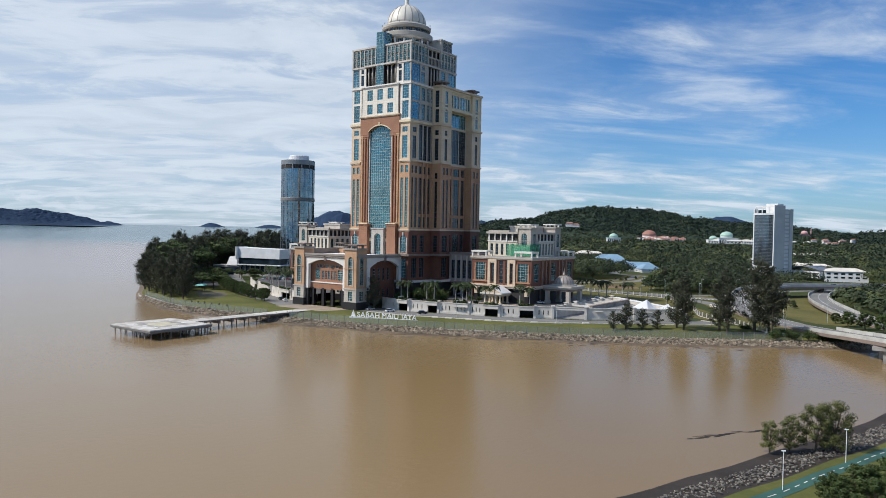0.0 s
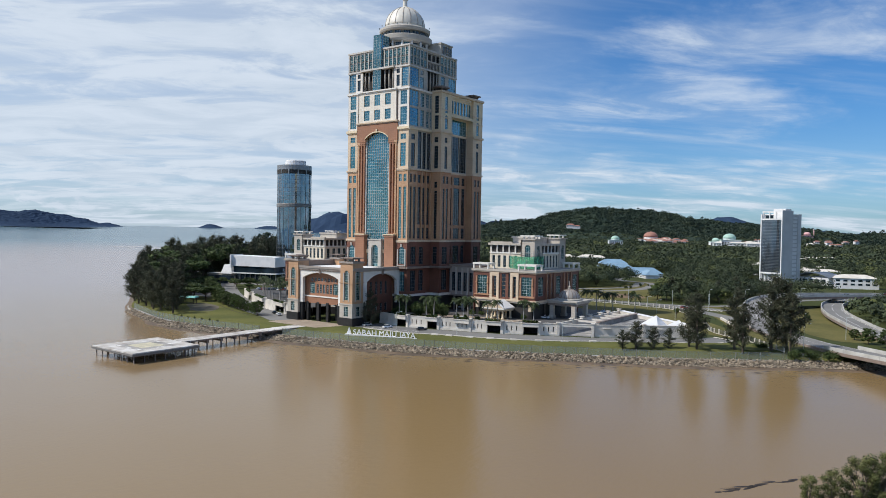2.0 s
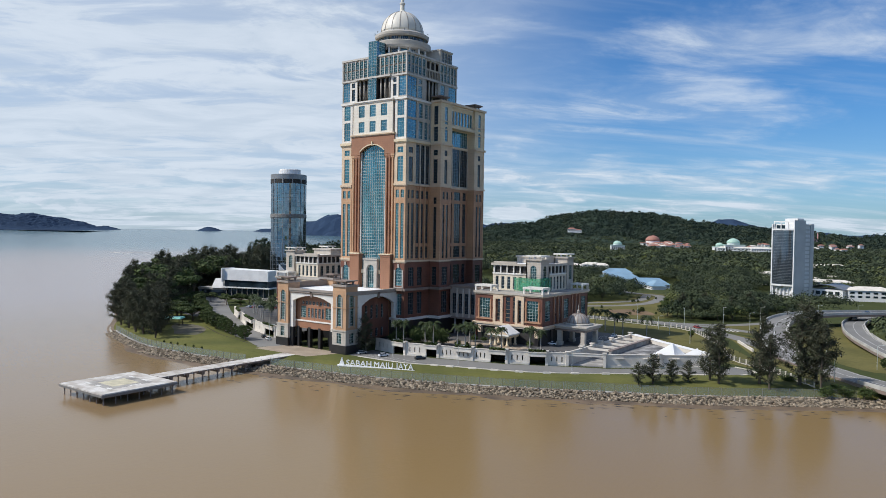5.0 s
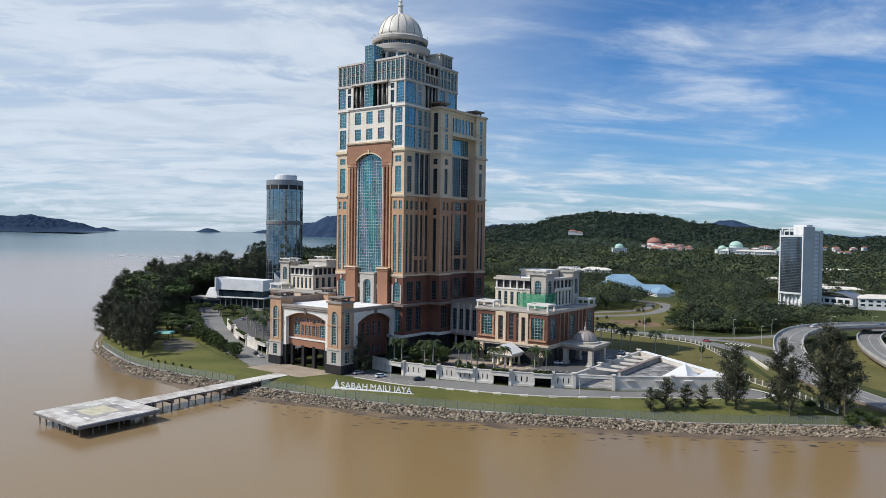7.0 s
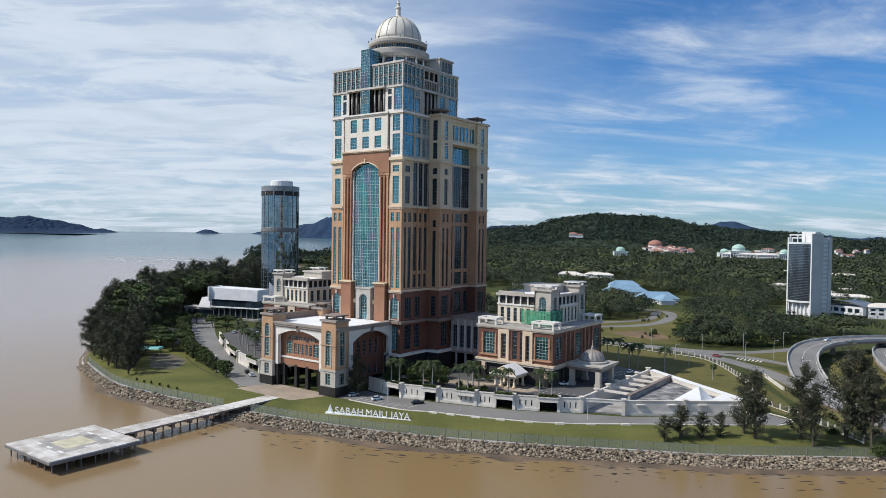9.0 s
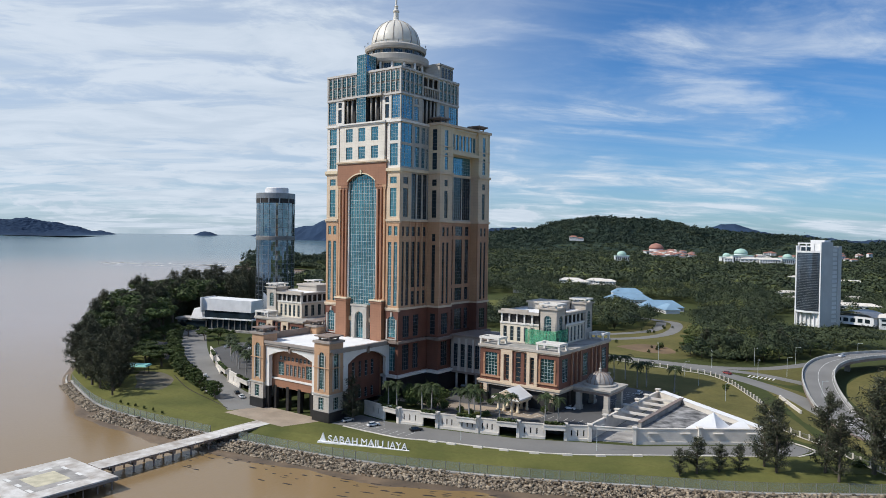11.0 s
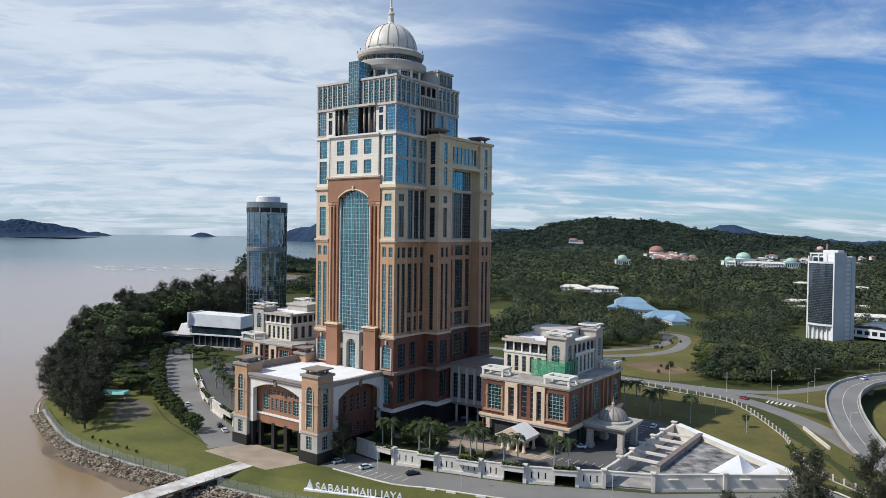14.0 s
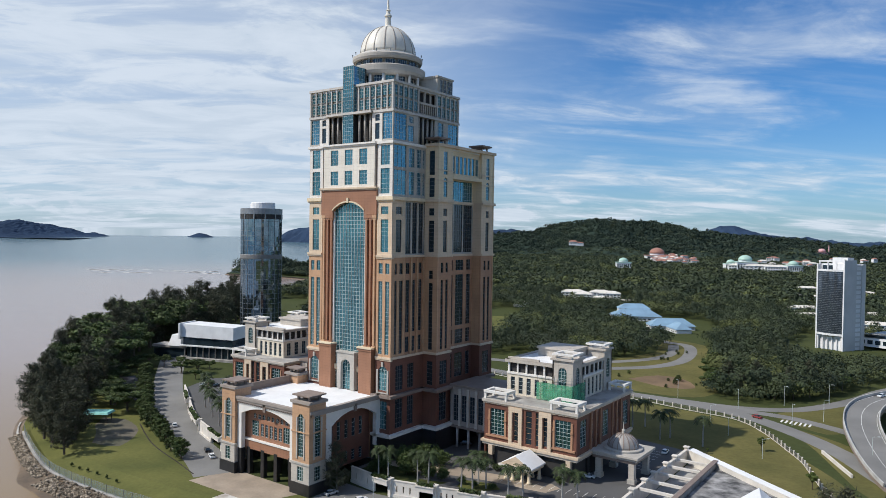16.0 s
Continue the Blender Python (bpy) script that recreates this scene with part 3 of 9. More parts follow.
def land():
    inner = offset(SHORE, -1.0)
    out = offset(SHORE, 22.0)
    mb = MB()
    # a silt flat under the stones, wide along the front and narrow round the point
    near = [min(1.0, max(0.0, (q.x + 105) / 50)) for q in SHORE]
    side = offset(SHORE, 1.0)
    flat = [q + (r - q) * (2.6 + 13.4 * w) for q, r, w in zip(SHORE, side, near)]
    foot = [q + (r - q) * (2.2 + 2.8 * w) for q, r, w in zip(SHORE, side, near)]
    ha = [2.05 + 0.10 * noise.noise(Vector((q.x * 0.09, q.y * 0.09, 2.0))) for q in SHORE]
    hb = [1.80 + 0.16 * noise.noise(Vector((q.x * 0.06, q.y * 0.06, 5.0))) for q in SHORE]
    for k in range(len(SHORE) - 1):
        mb.face([(foot[k].x, foot[k].y, ha[k]), (foot[k + 1].x, foot[k + 1].y, ha[k + 1]), (SHORE[k + 1].x, SHORE[k + 1].y, 2.6), (SHORE[k].x, SHORE[k].y, 2.6)])
        mb.face([(flat[k].x, flat[k].y, hb[k]), (flat[k + 1].x, flat[k + 1].y, hb[k + 1]), (foot[k + 1].x, foot[k + 1].y, ha[k + 1]), (foot[k].x, foot[k].y, ha[k])])
        mb.face([(out[k].x, out[k].y, 0.4), (out[k + 1].x, out[k + 1].y, 0.4), (flat[k + 1].x, flat[k + 1].y, hb[k + 1]), (flat[k].x, flat[k].y, hb[k])])
    strip(mb, SHORE, inner, 2.6, 3.0)
    setting("shore_slope", mb, "silt", "dark muddy slope under the shore rocks", "shore", fix=True)
    lawn = offset(SHORE, -13.0)
    near = [i for i, q in enumerate(SHORE) if -300 < q.x < 260 and q.y < 80]
    a, b = near[0], near[-1]
    mb = MB()
    strip(mb, inner[a:b + 1], lawn[a:b + 1], 3.0, 5.0)
    strip(mb, lawn[a:b + 1], offset(SHORE, -19.0)[a:b + 1], 5.006, 5.012)
    setting("grass_bank", mb, "grass", "sloping mown grass behind the shore fence", "grass")
    mb = MB()
    strip(mb, inner[:a + 1], inner[:a + 1], 3.0, 5.0)
    strip(mb, inner[b:], inner[b:], 3.0, 5.0)
    setting("shore_step", mb, "mud", "steep earth edge of the shore", "shore")
    ring = [(q.x, q.y, 5.0) for q in inner[:a + 1]] + [(q.x, q.y, 5.0) for q in lawn[a:b + 1]] + [(q.x, q.y, 5.0) for q in inner[b:]]
    ring += [(2600, 3200, 5.0), (800, 4500, 5.0), (-2400, 4100, 5.0)]
    fill("ground", ring, "scrub", "level ground of grass and scrub behind the shore", "ground")


land()


def patch(name, pts, z, material, label, category, smooth=True):
    line = spline(pts + [pts[0]], 6.0)[:-1] if smooth else [Vector((*q, 0)) for q in pts]
    return fill(name, [(q.x, q.y, z) for q in line], material, label, category)


def ribbon(name, pts, width, z, material, label, category, zs=None, thick=0.0):
    """A road of even width along a line; zs: heights at the points."""
    line = spline(pts, 5.0)
    if zs:
        zz = []
        for i in range(len(pts) - 1):
            n = max(1, min(24, int((Vector(pts[i + 1]) - Vector(pts[i])).length / 5.0)))
            zz += [zs[i] + (zs[i + 1] - zs[i]) * k / n for k in range(n)]
        zz.append(zs[-1])
    else:
        zz = [z] * len(line)
    a, b = offset(line, width / 2), offset(line, -width / 2)
    mb = MB()
    for i in range(len(line) - 1):
        p = [(a[i].x, a[i].y, zz[i]), (a[i + 1].x, a[i + 1].y, zz[i + 1]), (b[i + 1].x, b[i + 1].y, zz[i + 1]), (b[i].x, b[i].y, zz[i])]
        if thick:
            mb.solid(p + [(x, y, h - thick) for x, y, h in p], [(0, 1, 2, 3), (7, 6, 5, 4), (0, 4, 5, 1), (2, 6, 7, 3)])
        else:
            mb.face(p)
    ob = setting(name, mb, material, label, category, fix=True)
    return ob, line, zz


# lawns
patch("lawn", [(-112, -63.5), (-80, -71.5), (-40, -71), (-5, -68), (-2, -52), (-30, -52), (-52, -50), (-80, -44), (-112, -28), (-150, -5), (-160, -30)], 5.015, "grass", "mown lawn by the point", "grass")
patch("lawn_front", [(8, -66), (32, -61), (60, -53.5), (94, -40.5), (122, -25.5), (150, -10), (178, 9), (168, 20), (128, -8), (98, -24), (62, -37), (20, -44), (8, -52)], 5.015, "grass", "strip of mown grass in front of the wall", "grass")
patch("lawn_side", [(60, 66), (84, 64), (96, 66), (112, 54), (145, 36), (160, 30), (146, 62), (128, 88), (112, 114), (96, 127), (60, 133), (20, 136), (15, 110)], 5.02, "grass_dry", "wide lawn beside the parking deck", "grass")
patch("lawn_verge", [(150, 60), (180, 20), (196, 26), (178, 60), (158, 92), (138, 118), (118, 128), (132, 100)], 5.02, "grass_dry", "grass verge between fence and road", "grass")
patch("lawn_junction", [(118, 168), (140, 205), (139, 150), (132, 128), (108, 148)], 5.02, "grass_dry", "grass island at the road junction", "grass")
patch("lawn_back", [(-6, 160), (60, 158), (74, 178), (68, 200), (52, 240), (42, 275), (36, 300), (22, 342), (-8, 352), (-4, 320), (4, 285), (-6, 250), (-10, 225), (-20, 200), (-40, 180)], 5.02, "grass_dry", "rough grass behind the road", "grass")
patch("lawn_ramps", [(154, 150), (160, 110), (176, 74), (196, 52), (208, 64), (194, 100), (182, 138), (172, 180), (168, 205), (158, 184)], 5.03, "grass_dry", "grass between the curving ramps", "grass")
patch("earth_bank", [(24, 186), (48, 176), (62, 184), (50, 204), (34, 206)], 5.04, "earth", "bare reddish earth in the grass", "earth")
patch("golf_green", [(-226, 470), (-182, 432), (-165, 400), (-150, 345), (-118, 288), (-113, 268), (-150, 280), (-240, 400)], 5.05, "grass", "open green field among the trees", "grass")
patch("bare_ground", [(-90, -64), (-78, -60), (-92, -44), (-112, -38), (-122, -42), (-114, -50), (-102, -56)], 5.03, "bare", "worn bare ground beside the shelter", "earth")
patch("car_park", [(-139, -17), (-165, -12), (-195, 8), (-192, 24), (-160, 2)], 5.04, "asphalt", "small car park under the trees", "pavement", smooth=False)
patch("square_paving", [(-26, -66), (6, -66), (12, -50), (-24, -50)], 5.03, "paving", "pale paved forecourt under the porch", "pavement", smooth=False)


def hill_height(items, rough, seed, base, a, b):
    """Height of summed humps (x, y, height, radius across, radius deep) with the unevenness of a wooded slope."""
    h = sum(hh * math.exp(-((a - hx) / ra) ** 2 - ((b - hy) / rb) ** 2) for hx, hy, hh, ra, rb in items)
    k = min(1.0, h / 25.0)
    q = Vector((a * 0.006 + seed, b * 0.006, 0))
    h += k * (noise.fractal(q, 0.8, 2.1, 4) * rough * 2.2 + noise.noise(Vector((a * 0.085, b * 0.085, seed))) * rough * 0.95 + noise.noise(Vector((a * 0.03, b * 0.03, seed))) * rough * 0.8)
    return h + base - 6.0 * (1 - k)


def hill(name, label, items, material, x0, x1, y0, y1, step, rough=6.0, seed=0.0, base=3.0):
    """A wooded hill on a grid across and along the view."""
    nx, ny = int((x1 - x0) / step), int((y1 - y0) / step)
    c, s = math.cos(radians(36)), math.sin(radians(36))
    mb = MB()
    for j in range(ny + 1):
        for i in range(nx + 1):
            a, b = x0 + (x1 - x0) * i / nx, y0 + (y1 - y0) * j / ny
            mb.v.append((a * c - b * s, a * s + b * c, hill_height(items, rough, seed, base, a, b)))
    w = nx + 1
    mb.f = [(j * w + i, j * w + i + 1, (j + 1) * w + i + 1, (j + 1) * w + i) for j in range(ny) for i in range(nx)]
    return setting(name, mb, material, label, "hill", smooth=False, fix=False)


def rise(x, y):
    """Height of the land above the shore level, which climbs slowly inland."""
    b = -x * math.sin(radians(36)) + y * math.cos(radians(36))
    a = x * math.cos(radians(36)) + y * math.sin(radians(36))
    return 11.0 * min(1.0, max(0.0, (b - 430) / 750)) * min(1.0, max(0.0, (a + 150) / 200))


mb = MB()
cy, sy_ = math.cos(radians(36)), math.sin(radians(36))
for j in range(21):
    for i in range(31):
        a, b = -150 + 55 * i, 430 + 75 * j
        x, y = a * cy - b * sy_, a * sy_ + b * cy
        mb.v.append((x, y, 4.95 + rise(x, y)))
mb.f = [(j * 31 + i, j * 31 + i + 1, j * 31 + i + 32, j * 31 + i + 31) for j in range(20) for i in range(30)]
setting("rising_ground", mb, "scrub", "green land climbing slowly towards the hills", "ground", fix=False)

# humps are given across and along the view
HILL_HUMPS = [(770, 2430, 103, 250, 300), (520, 2470, 76, 190, 300), (300, 2490, 24, 150, 300), (1080, 2350, 48, 260, 300), (130, 2520, 50, 280, 300), (1500, 2250, 50, 420, 300), (450, 1950, 30, 260, 200), (985, 1560, 46, 170, 120), (1000, 1900, 26, 400, 200)]
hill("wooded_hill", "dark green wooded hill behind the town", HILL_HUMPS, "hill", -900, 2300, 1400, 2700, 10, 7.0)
hill("far_range", "haze-blue distant hills on the horizon", [(-620, 3860, 148, 180, 150), (-840, 3800, 60, 120, 120), (360, 3720, 100, 420, 200), (1470, 3470, 130, 190, 200), (1800, 3330, 84, 260, 200), (2200, 3120, 68, 300, 200)],
     "hazy_far_hill", -1100, 2700, 2900, 4150, 30, 9.0, 7.0)
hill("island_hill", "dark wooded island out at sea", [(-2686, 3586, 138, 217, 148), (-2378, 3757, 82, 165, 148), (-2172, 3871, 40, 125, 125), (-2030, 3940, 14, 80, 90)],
     "hazy_far_hill", -3300, -1880, 3350, 4250, 12, 6.0, 3.0, base=41.0)
hill("small_island", "small dark islet out at sea", [(-1485, 4182, 29, 72, 66)], "hazy_far_hill", -1660, -1310, 4040, 4320, 10, 2.0, 5.0, base=40.0)
hill("headland", "low wooded headland beyond the bay", [(-1133, 4283, 26, 100, 112)], "hazy_far_hill", -1400, -940, 4080, 4460, 16, 3.0, 9.0, base=38.0)
POINT_HUMPS = [(-362, 1112, 17, 24, 24), (-310, 1140, 22, 45, 45), (-220, 1180, 18, 70, 60)]
hill("wooded_point", "dark wooded point of land on the bay", POINT_HUMPS, "hill", -420, -120, 1040, 1300, 5, 5.0, 11.0)


# ------------------------------------------------------------ main tower
XC = -0.6                     # axis of the front
FRONT = (XC, -19.3, 1, 0, 0, -1)
RIGHT = (19.3, 0, 0, 1, 1, 0)
BACK = (XC, 19.3, -1, 0, 0, 1)
LEFT = (-20.6, 0, 0, -1, -1, 0)
DECK = 9.0                    # level of the podium deck
ROOF = 30.5                   # level of the podium roofs


def tower():
    T = thing("office_tower", "tall stone-clad office tower with teal glass bays and a ribbed dome", "tower")
    core = MB()
    core.box(-18.6, 17.4, -17.4, 0.594, 4.0, 136.5)
    core.box(-18.6, 17.4, 0.594, 17.4, 116.51, 136.5)
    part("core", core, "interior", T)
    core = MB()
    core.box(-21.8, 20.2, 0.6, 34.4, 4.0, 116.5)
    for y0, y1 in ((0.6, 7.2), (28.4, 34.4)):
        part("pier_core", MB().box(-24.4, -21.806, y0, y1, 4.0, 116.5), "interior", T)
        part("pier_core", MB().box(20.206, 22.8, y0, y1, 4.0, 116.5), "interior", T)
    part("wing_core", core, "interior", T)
    F, R = FRONT, RIGHT

    def w(fr, *a, **k):
        window(fr, T, *a, **k)

    def tier(name, fr, u0, u1, z0, z1, holes, material, d1=0.0, cols=2, rows=4, glass="dark_glass", d0=-0.6, frame="frame", gl=True):
        mb = MB(face_tf(fr))
        wall(mb, u0, u1, z0, z1, holes, d0, d1)
        ob = part(name, mb, material, T)
        if gl:
            for h in holes:
                n = max(1, int((h[3] - h[2]) / 1.3)) if rows == 0 else rows
                # dark panes get dark bars, a tone chosen for the shaded faces
                w(fr, h[0], h[1], h[2], h[3], cols=cols, rows=n, d=d1 - 0.32, glass=glass, frame="frame_dark" if glass == "dark_glass" else frame)
        return ob

    # --- piers of the front, tier by tier (and the same on the back)
    for fr in (F, BACK):
        g = "glass" if fr is F else "dark_glass"
        for s in (-1, 1):
            lo, hi = sorted((s * 13.2, s * 19.9))
            c = (lo + hi) / 2
            tier("pier", fr, lo, hi, 78.4, 97.6, [(c - 1.65, c + 1.65, 92.6, 95.2), (c - 1.65, c + 1.65, 79.6, 90.8)], "peach", rows=0, glass=g)
            tier("pier", fr, lo, hi, 43.6, 77.9, [(c - 2.4, c - 0.6, 72.2, 75.8), (c + 0.6, c + 2.4, 72.2, 75.8), (c - 2.4, c - 0.6, 44.6, 69.6), (c + 0.6, c + 2.4, 44.6, 69.6)], "tan", rows=0, glass=g)
            tier("pier", fr, lo, hi, DECK, 43.2, [(c - 1.9, c + 1.9, 32.2, 40.6, 1.5), (c - 1.9, c + 1.9, 19.0, 28.5)], "brick", rows=6, cols=3, glass=g)
            # stone rim round the low arched window
            rim = MB(face_tf(fr))
            for k in (-1, 1):
                rim.box(c + k * 2.35 - 0.35, c + k * 2.35 + 0.35, 0, 0.25, 31.6, 39.3)
            rim.box(c - 2.7, c + 2.7, 0, 0.35, 31.2, 31.6)
            rim.box(c - 0.4, c + 0.4, 0, 0.5, 40.4, 42.0)
            part("window_surround", rim, "grey_stone", T)
            tier("pier", fr, lo, hi, 98.4, 116.8, [(c - 2.0, c + 2.0, 109.4, 116.0), (c - 2.0, c + 2.0, 99.6, 108.2)], "white_stone", rows=5, cols=3, glass=g)
            # corner glazing of the next tier
            e0, e1 = sorted((s * 14.9, s * 19.9))
            k0, k1 = sorted((s * 10.4, s * 14.9))
            tier("pier", fr, e0, e1, 117.4, 127.6, [(e0 + 0.25, e1 - 0.25, 118.2, 127.0)], "grey_stone", rows=7, cols=4, glass="blue_glass" if fr is F else g)
            m0, m1 = sorted((s * 11.8, s * 13.8))
            tier("pier", fr, k0, k1, 117.4, 127.6, [(m0, m1, 118.4, 123.8), (m0, m1, 124.6, 126.8)], "white_stone", rows=2, cols=1, glass="dark_glass")
        # engaged columns in threes beside the great window
        for s in (-1, 1):
            lo, hi = sorted((s * 7.5, s * 13.2))
            mb = MB(face_tf(fr)).box(lo, hi, -1.2, -0.55, 46.0, 92.4)
            part("bay_wall", mb, "terra", T)
            for k in range(3):
                u = s * (8.5 + 1.85 * k)
                mb = MB(face_tf(fr))
                mb.box(u - 0.62, u + 0.62, -0.55, 0.05, 46.4, 90.6)
                mb.box(u - 0.42, u + 0.42, 0.05, 0.30, 47.2, 90.6)
                mb.box(u - 0.8, u + 0.8, -0.55, 0.35, 90.6, 91.3)
                mb.box(u - 0.95, u + 0.95, -0.55, 0.5, 91.3, 92.3)
                mb.box(u - 0.8, u + 0.8, -0.55, 0.35, 46.0, 47.0)
                part("column", mb, "terra" if k != 2 else "tan", T)
            a, b = sorted((s * 7.2, s * 10.9))
            py = MB(face_tf(fr)).box(s * 9.6 - 2.9, s * 9.6 + 2.9, -1.0, 1.6, DECK, 45.2)
            py.box(s * 9.6 - 3.2, s * 9.6 + 3.2, -1.0, 1.9, 45.2, 46.0)
            part("pylon", py, "terra", T)
            cap = MB(face_tf(fr)).box(s * 9.6 - 3.4, s * 9.6 + 3.4, -1.0, 2.2, 46.0, 46.5)
            part("pylon_cap", cap, "cream", T)
        # great window and its bars
        g = MB(face_tf(fr)).box(-7.5, 7.5, -1.2, -0.95, ROOF, 96.6)
        gw = part("great_window", g, "glass", T, "teal glass curtain wall with a fine grid of bars")
        bars = MB(face_tf(fr))
        for i in range(12):
            u = -7.5 + 15 * i / 11
            bars.box(u - 0.06, u + 0.06, -0.95, -0.80, ROOF, 96.0)
        n = 47
        for j in range(n + 1):
            z = ROOF + (96.0 - ROOF) * j / n
            bars.box(-7.5, 7.5, -0.95, -0.83, z - 0.055, z + 0.055)
        part("window_frame", bars, "frame", gw)
        for s in (-1, 1):
            part("window_jamb", MB(face_tf(fr)).box(s * 7.6 - 0.28, s * 7.6 + 0.28, -1.0, -0.3, 46.0, 93.6), "trim", T)
        # arched head
        mb = MB(face_tf(fr))
        wall(mb, -13.3, 13.3, 92.4, 101.0, [(-7.5, 7.5, 92.4, 96.9, 3.0)], -1.0, 0.55)
        part("arch_head", mb, "terra", T)
        p = arc(-7.7, 7.7, 93.9, 97.0, 14)
        rim = MB(face_tf(fr))
        for i in range(14):
            (a, b), (c, e) = p[i], p[i + 1]
            rim.solid([(a, 0.5, b - 0.2), (c, 0.5, e - 0.2), (c, 0.5, e + 0.3), (a, 0.5, b + 0.3), (a, 0.8, b - 0.2), (c, 0.8, e - 0.2), (c, 0.8, e + 0.3), (a, 0.8, b + 0.3)],
                      [(0, 1, 2, 3), (7, 6, 5, 4), (0, 4, 5, 1), (2, 6, 7, 3)])
        rim.box(-0.4, 0.4, 0.5, 1.0, 96.6, 98.4)
        part("arch_rim", rim, "cream", T)
        cor = MB(face_tf(fr)).box(-13.7, 13.7, -0.5, 1.2, 101.4, 102.0).box(-13.5, 13.5, -0.5, 0.9, 101.0, 101.4)
        part("arch_cornice", cor, "peach", T)
        # cream panel with six windows
        hs = [(c - 1.85, c + 1.85, z0, z1) for c in (-6.9, 0, 6.9) for z0, z1 in ((103.0, 107.9), (110.0, 115.4))]
        tier("panel", fr, -12.2, 12.2, 102.0, 116.6, hs, "ivory", d1=0.5, rows=4, cols=3, glass="glass")
        for s in (-1, 1):
            part("recess", MB(face_tf(fr)).box(*sorted((s * 12.2, s * 13.2)), -0.6, -0.3, 98.0, 117.0), "trim_dark", T)
        part("panel_cornice", MB(face_tf(fr)).box(-12.8, 12.8, -0.5, 1.2, 116.9, 117.5).box(-12.5, 12.5, -0.5, 0.8, 116.4, 116.9), "trim", T)
        # open loggia with round columns; a near-black sheet stands in for its shaded back
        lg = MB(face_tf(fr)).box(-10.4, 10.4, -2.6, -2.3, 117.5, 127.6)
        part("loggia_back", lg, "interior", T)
        for k in range(8):
            u = -9.1 + 2.6 * k
            if abs(u) < 2.4:
                continue
            col = MB()
            x, y, _ = face_tf(fr)(u, -0.75, 0)
            col.ring(x, y, [(0.42, 117.6), (0.42, 127.4)], 10)
            part("loggia_column", col, "grey_stone", T, smooth=True)
        part("loggia_slab", MB(face_tf(fr)).box(-10.8, 10.8, -0.6, 1.3, 127.5, 128.3), "pale_stone", T)
        # attic storey: a row of posts and two rows of panes
        att(T, fr, -19.7, 19.7, skip=(-2.5, 2.5))
        # proud glass shaft in the middle
        w(fr, -2.5, 2.5, 117.6, 144.6, cols=5, rows=20, d=1.0, glass="glass", name="glass_shaft")
        for e in (-1, 1):
            x, y, _ = face_tf(fr)(2.5 * e, 0.0, 0)
            q = 1 if (fr is F) == (e > 0) else -1
            w((x, y, 0, -fr[5], q, 0), -0.85, 4.6, 128.4, 144.4, cols=4, rows=12, d=0.08, glass="blue_glass", name="shaft_side")
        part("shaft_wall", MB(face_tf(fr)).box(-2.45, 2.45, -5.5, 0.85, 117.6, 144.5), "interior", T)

    # --- right-hand face and its twin
    for fr in (R, LEFT):
        s = 1 if fr is R else -1

        def m(a, b):
            return tuple(sorted((s * a, s * b)))
        end = -1.0
        cg = "blue_glass"
        # lower storeys: narrow bays between piers
        cols = [(-17.6, -16.3), (-15.0, -13.2), (-11.1, -9.0), (-7.6, -5.7), (-3.9, -2.0)]
        hs = [(*m(a, b), 72.0, 75.8) for a, b in cols] + [(*m(a, b), 51.5 if i > 1 else 44.6, 69.8) for i, (a, b) in enumerate(cols)] + [(*m(a, b), 44.6, 50.0) for a, b in cols[2:]]
        near_edge = [h for h in hs if abs(h[0]) > 12.2 or abs(h[1]) > 12.2]
        tier("side_wall", fr, *m(-19.3, -12.2), 43.6, 77.9, near_edge, "tan", rows=0)
        tier("side_wall", fr, *m(-12.2, end), 43.6, 77.9, [h for h in hs if h not in near_edge], "tan_deep", rows=0, d1=-0.35)
        for u in (-12.6, -8.3, -4.8, -1.4):
            part("pilaster", MB(face_tf(fr)).box(*m(u - 0.45, u + 0.45), -0.35, 0.05, 43.8, 77.6), "tan", T)
        hs = [(*m(-17.2, -14.2), 92.6, 95.2), (*m(-17.2, -14.2), 79.6, 90.8), (*m(-11.5, -8.7), 79.0, 96.9), (*m(-7.8, -5.1), 79.0, 96.9), (*m(-4.2, -1.6), 79.0, 96.9)]
        tier("side_wall", fr, *m(-19.3, -12.2), 78.4, 97.6, hs[:2], "peach", rows=0, glass="dark_glass")
        tier("side_wall", fr, *m(-12.2, end), 78.4, 97.6, hs[2:], "grey_stone", rows=0, glass="dark_glass", d1=-0.35)
        hs = [(*m(-18.6, -12.0), 99.4, 107.8), (*m(-18.6, -12.0), 108.8, 116.2)] + [(*m(a, b), z0, z1) for a, b in ((-10.4, -7.4), (-6.0, -3.6), (-2.8, -1.4)) for z0, z1 in ((99.6, 107.6), (109.2, 115.8))]
        tier("side_wall", fr, *m(-19.3, end), 98.4, 116.8, hs, "grey_stone", rows=5, cols=3, glass=cg)
        hs = [(*m(-16.5, -12.5), 32.0, 40.5), (*m(-10.0, -6.5), 32.0, 40.5), (*m(-16.5, -12.5), 19.0, 29.0), (*m(-10.0, -6.5), 19.0, 29.0)]
        tier("side_wall", fr, *m(-19.3, end), DECK, 43.2, hs, "brick", rows=6, cols=3)
        # top: corner glass, slots, open recess, corner glass
        hs = [(*m(-19.1, -12.0), 118.2, 127.0), (*m(-11.4, -8.0), 118.2, 123.6), (*m(-10.8, -8.2), 124.6, 126.8), (*m(-5.6, 4.2), 117.6, 127.4), (*m(6.0, 9.5), 118.2, 126.8), (*m(12.5, 19.0), 118.2, 127.0)]
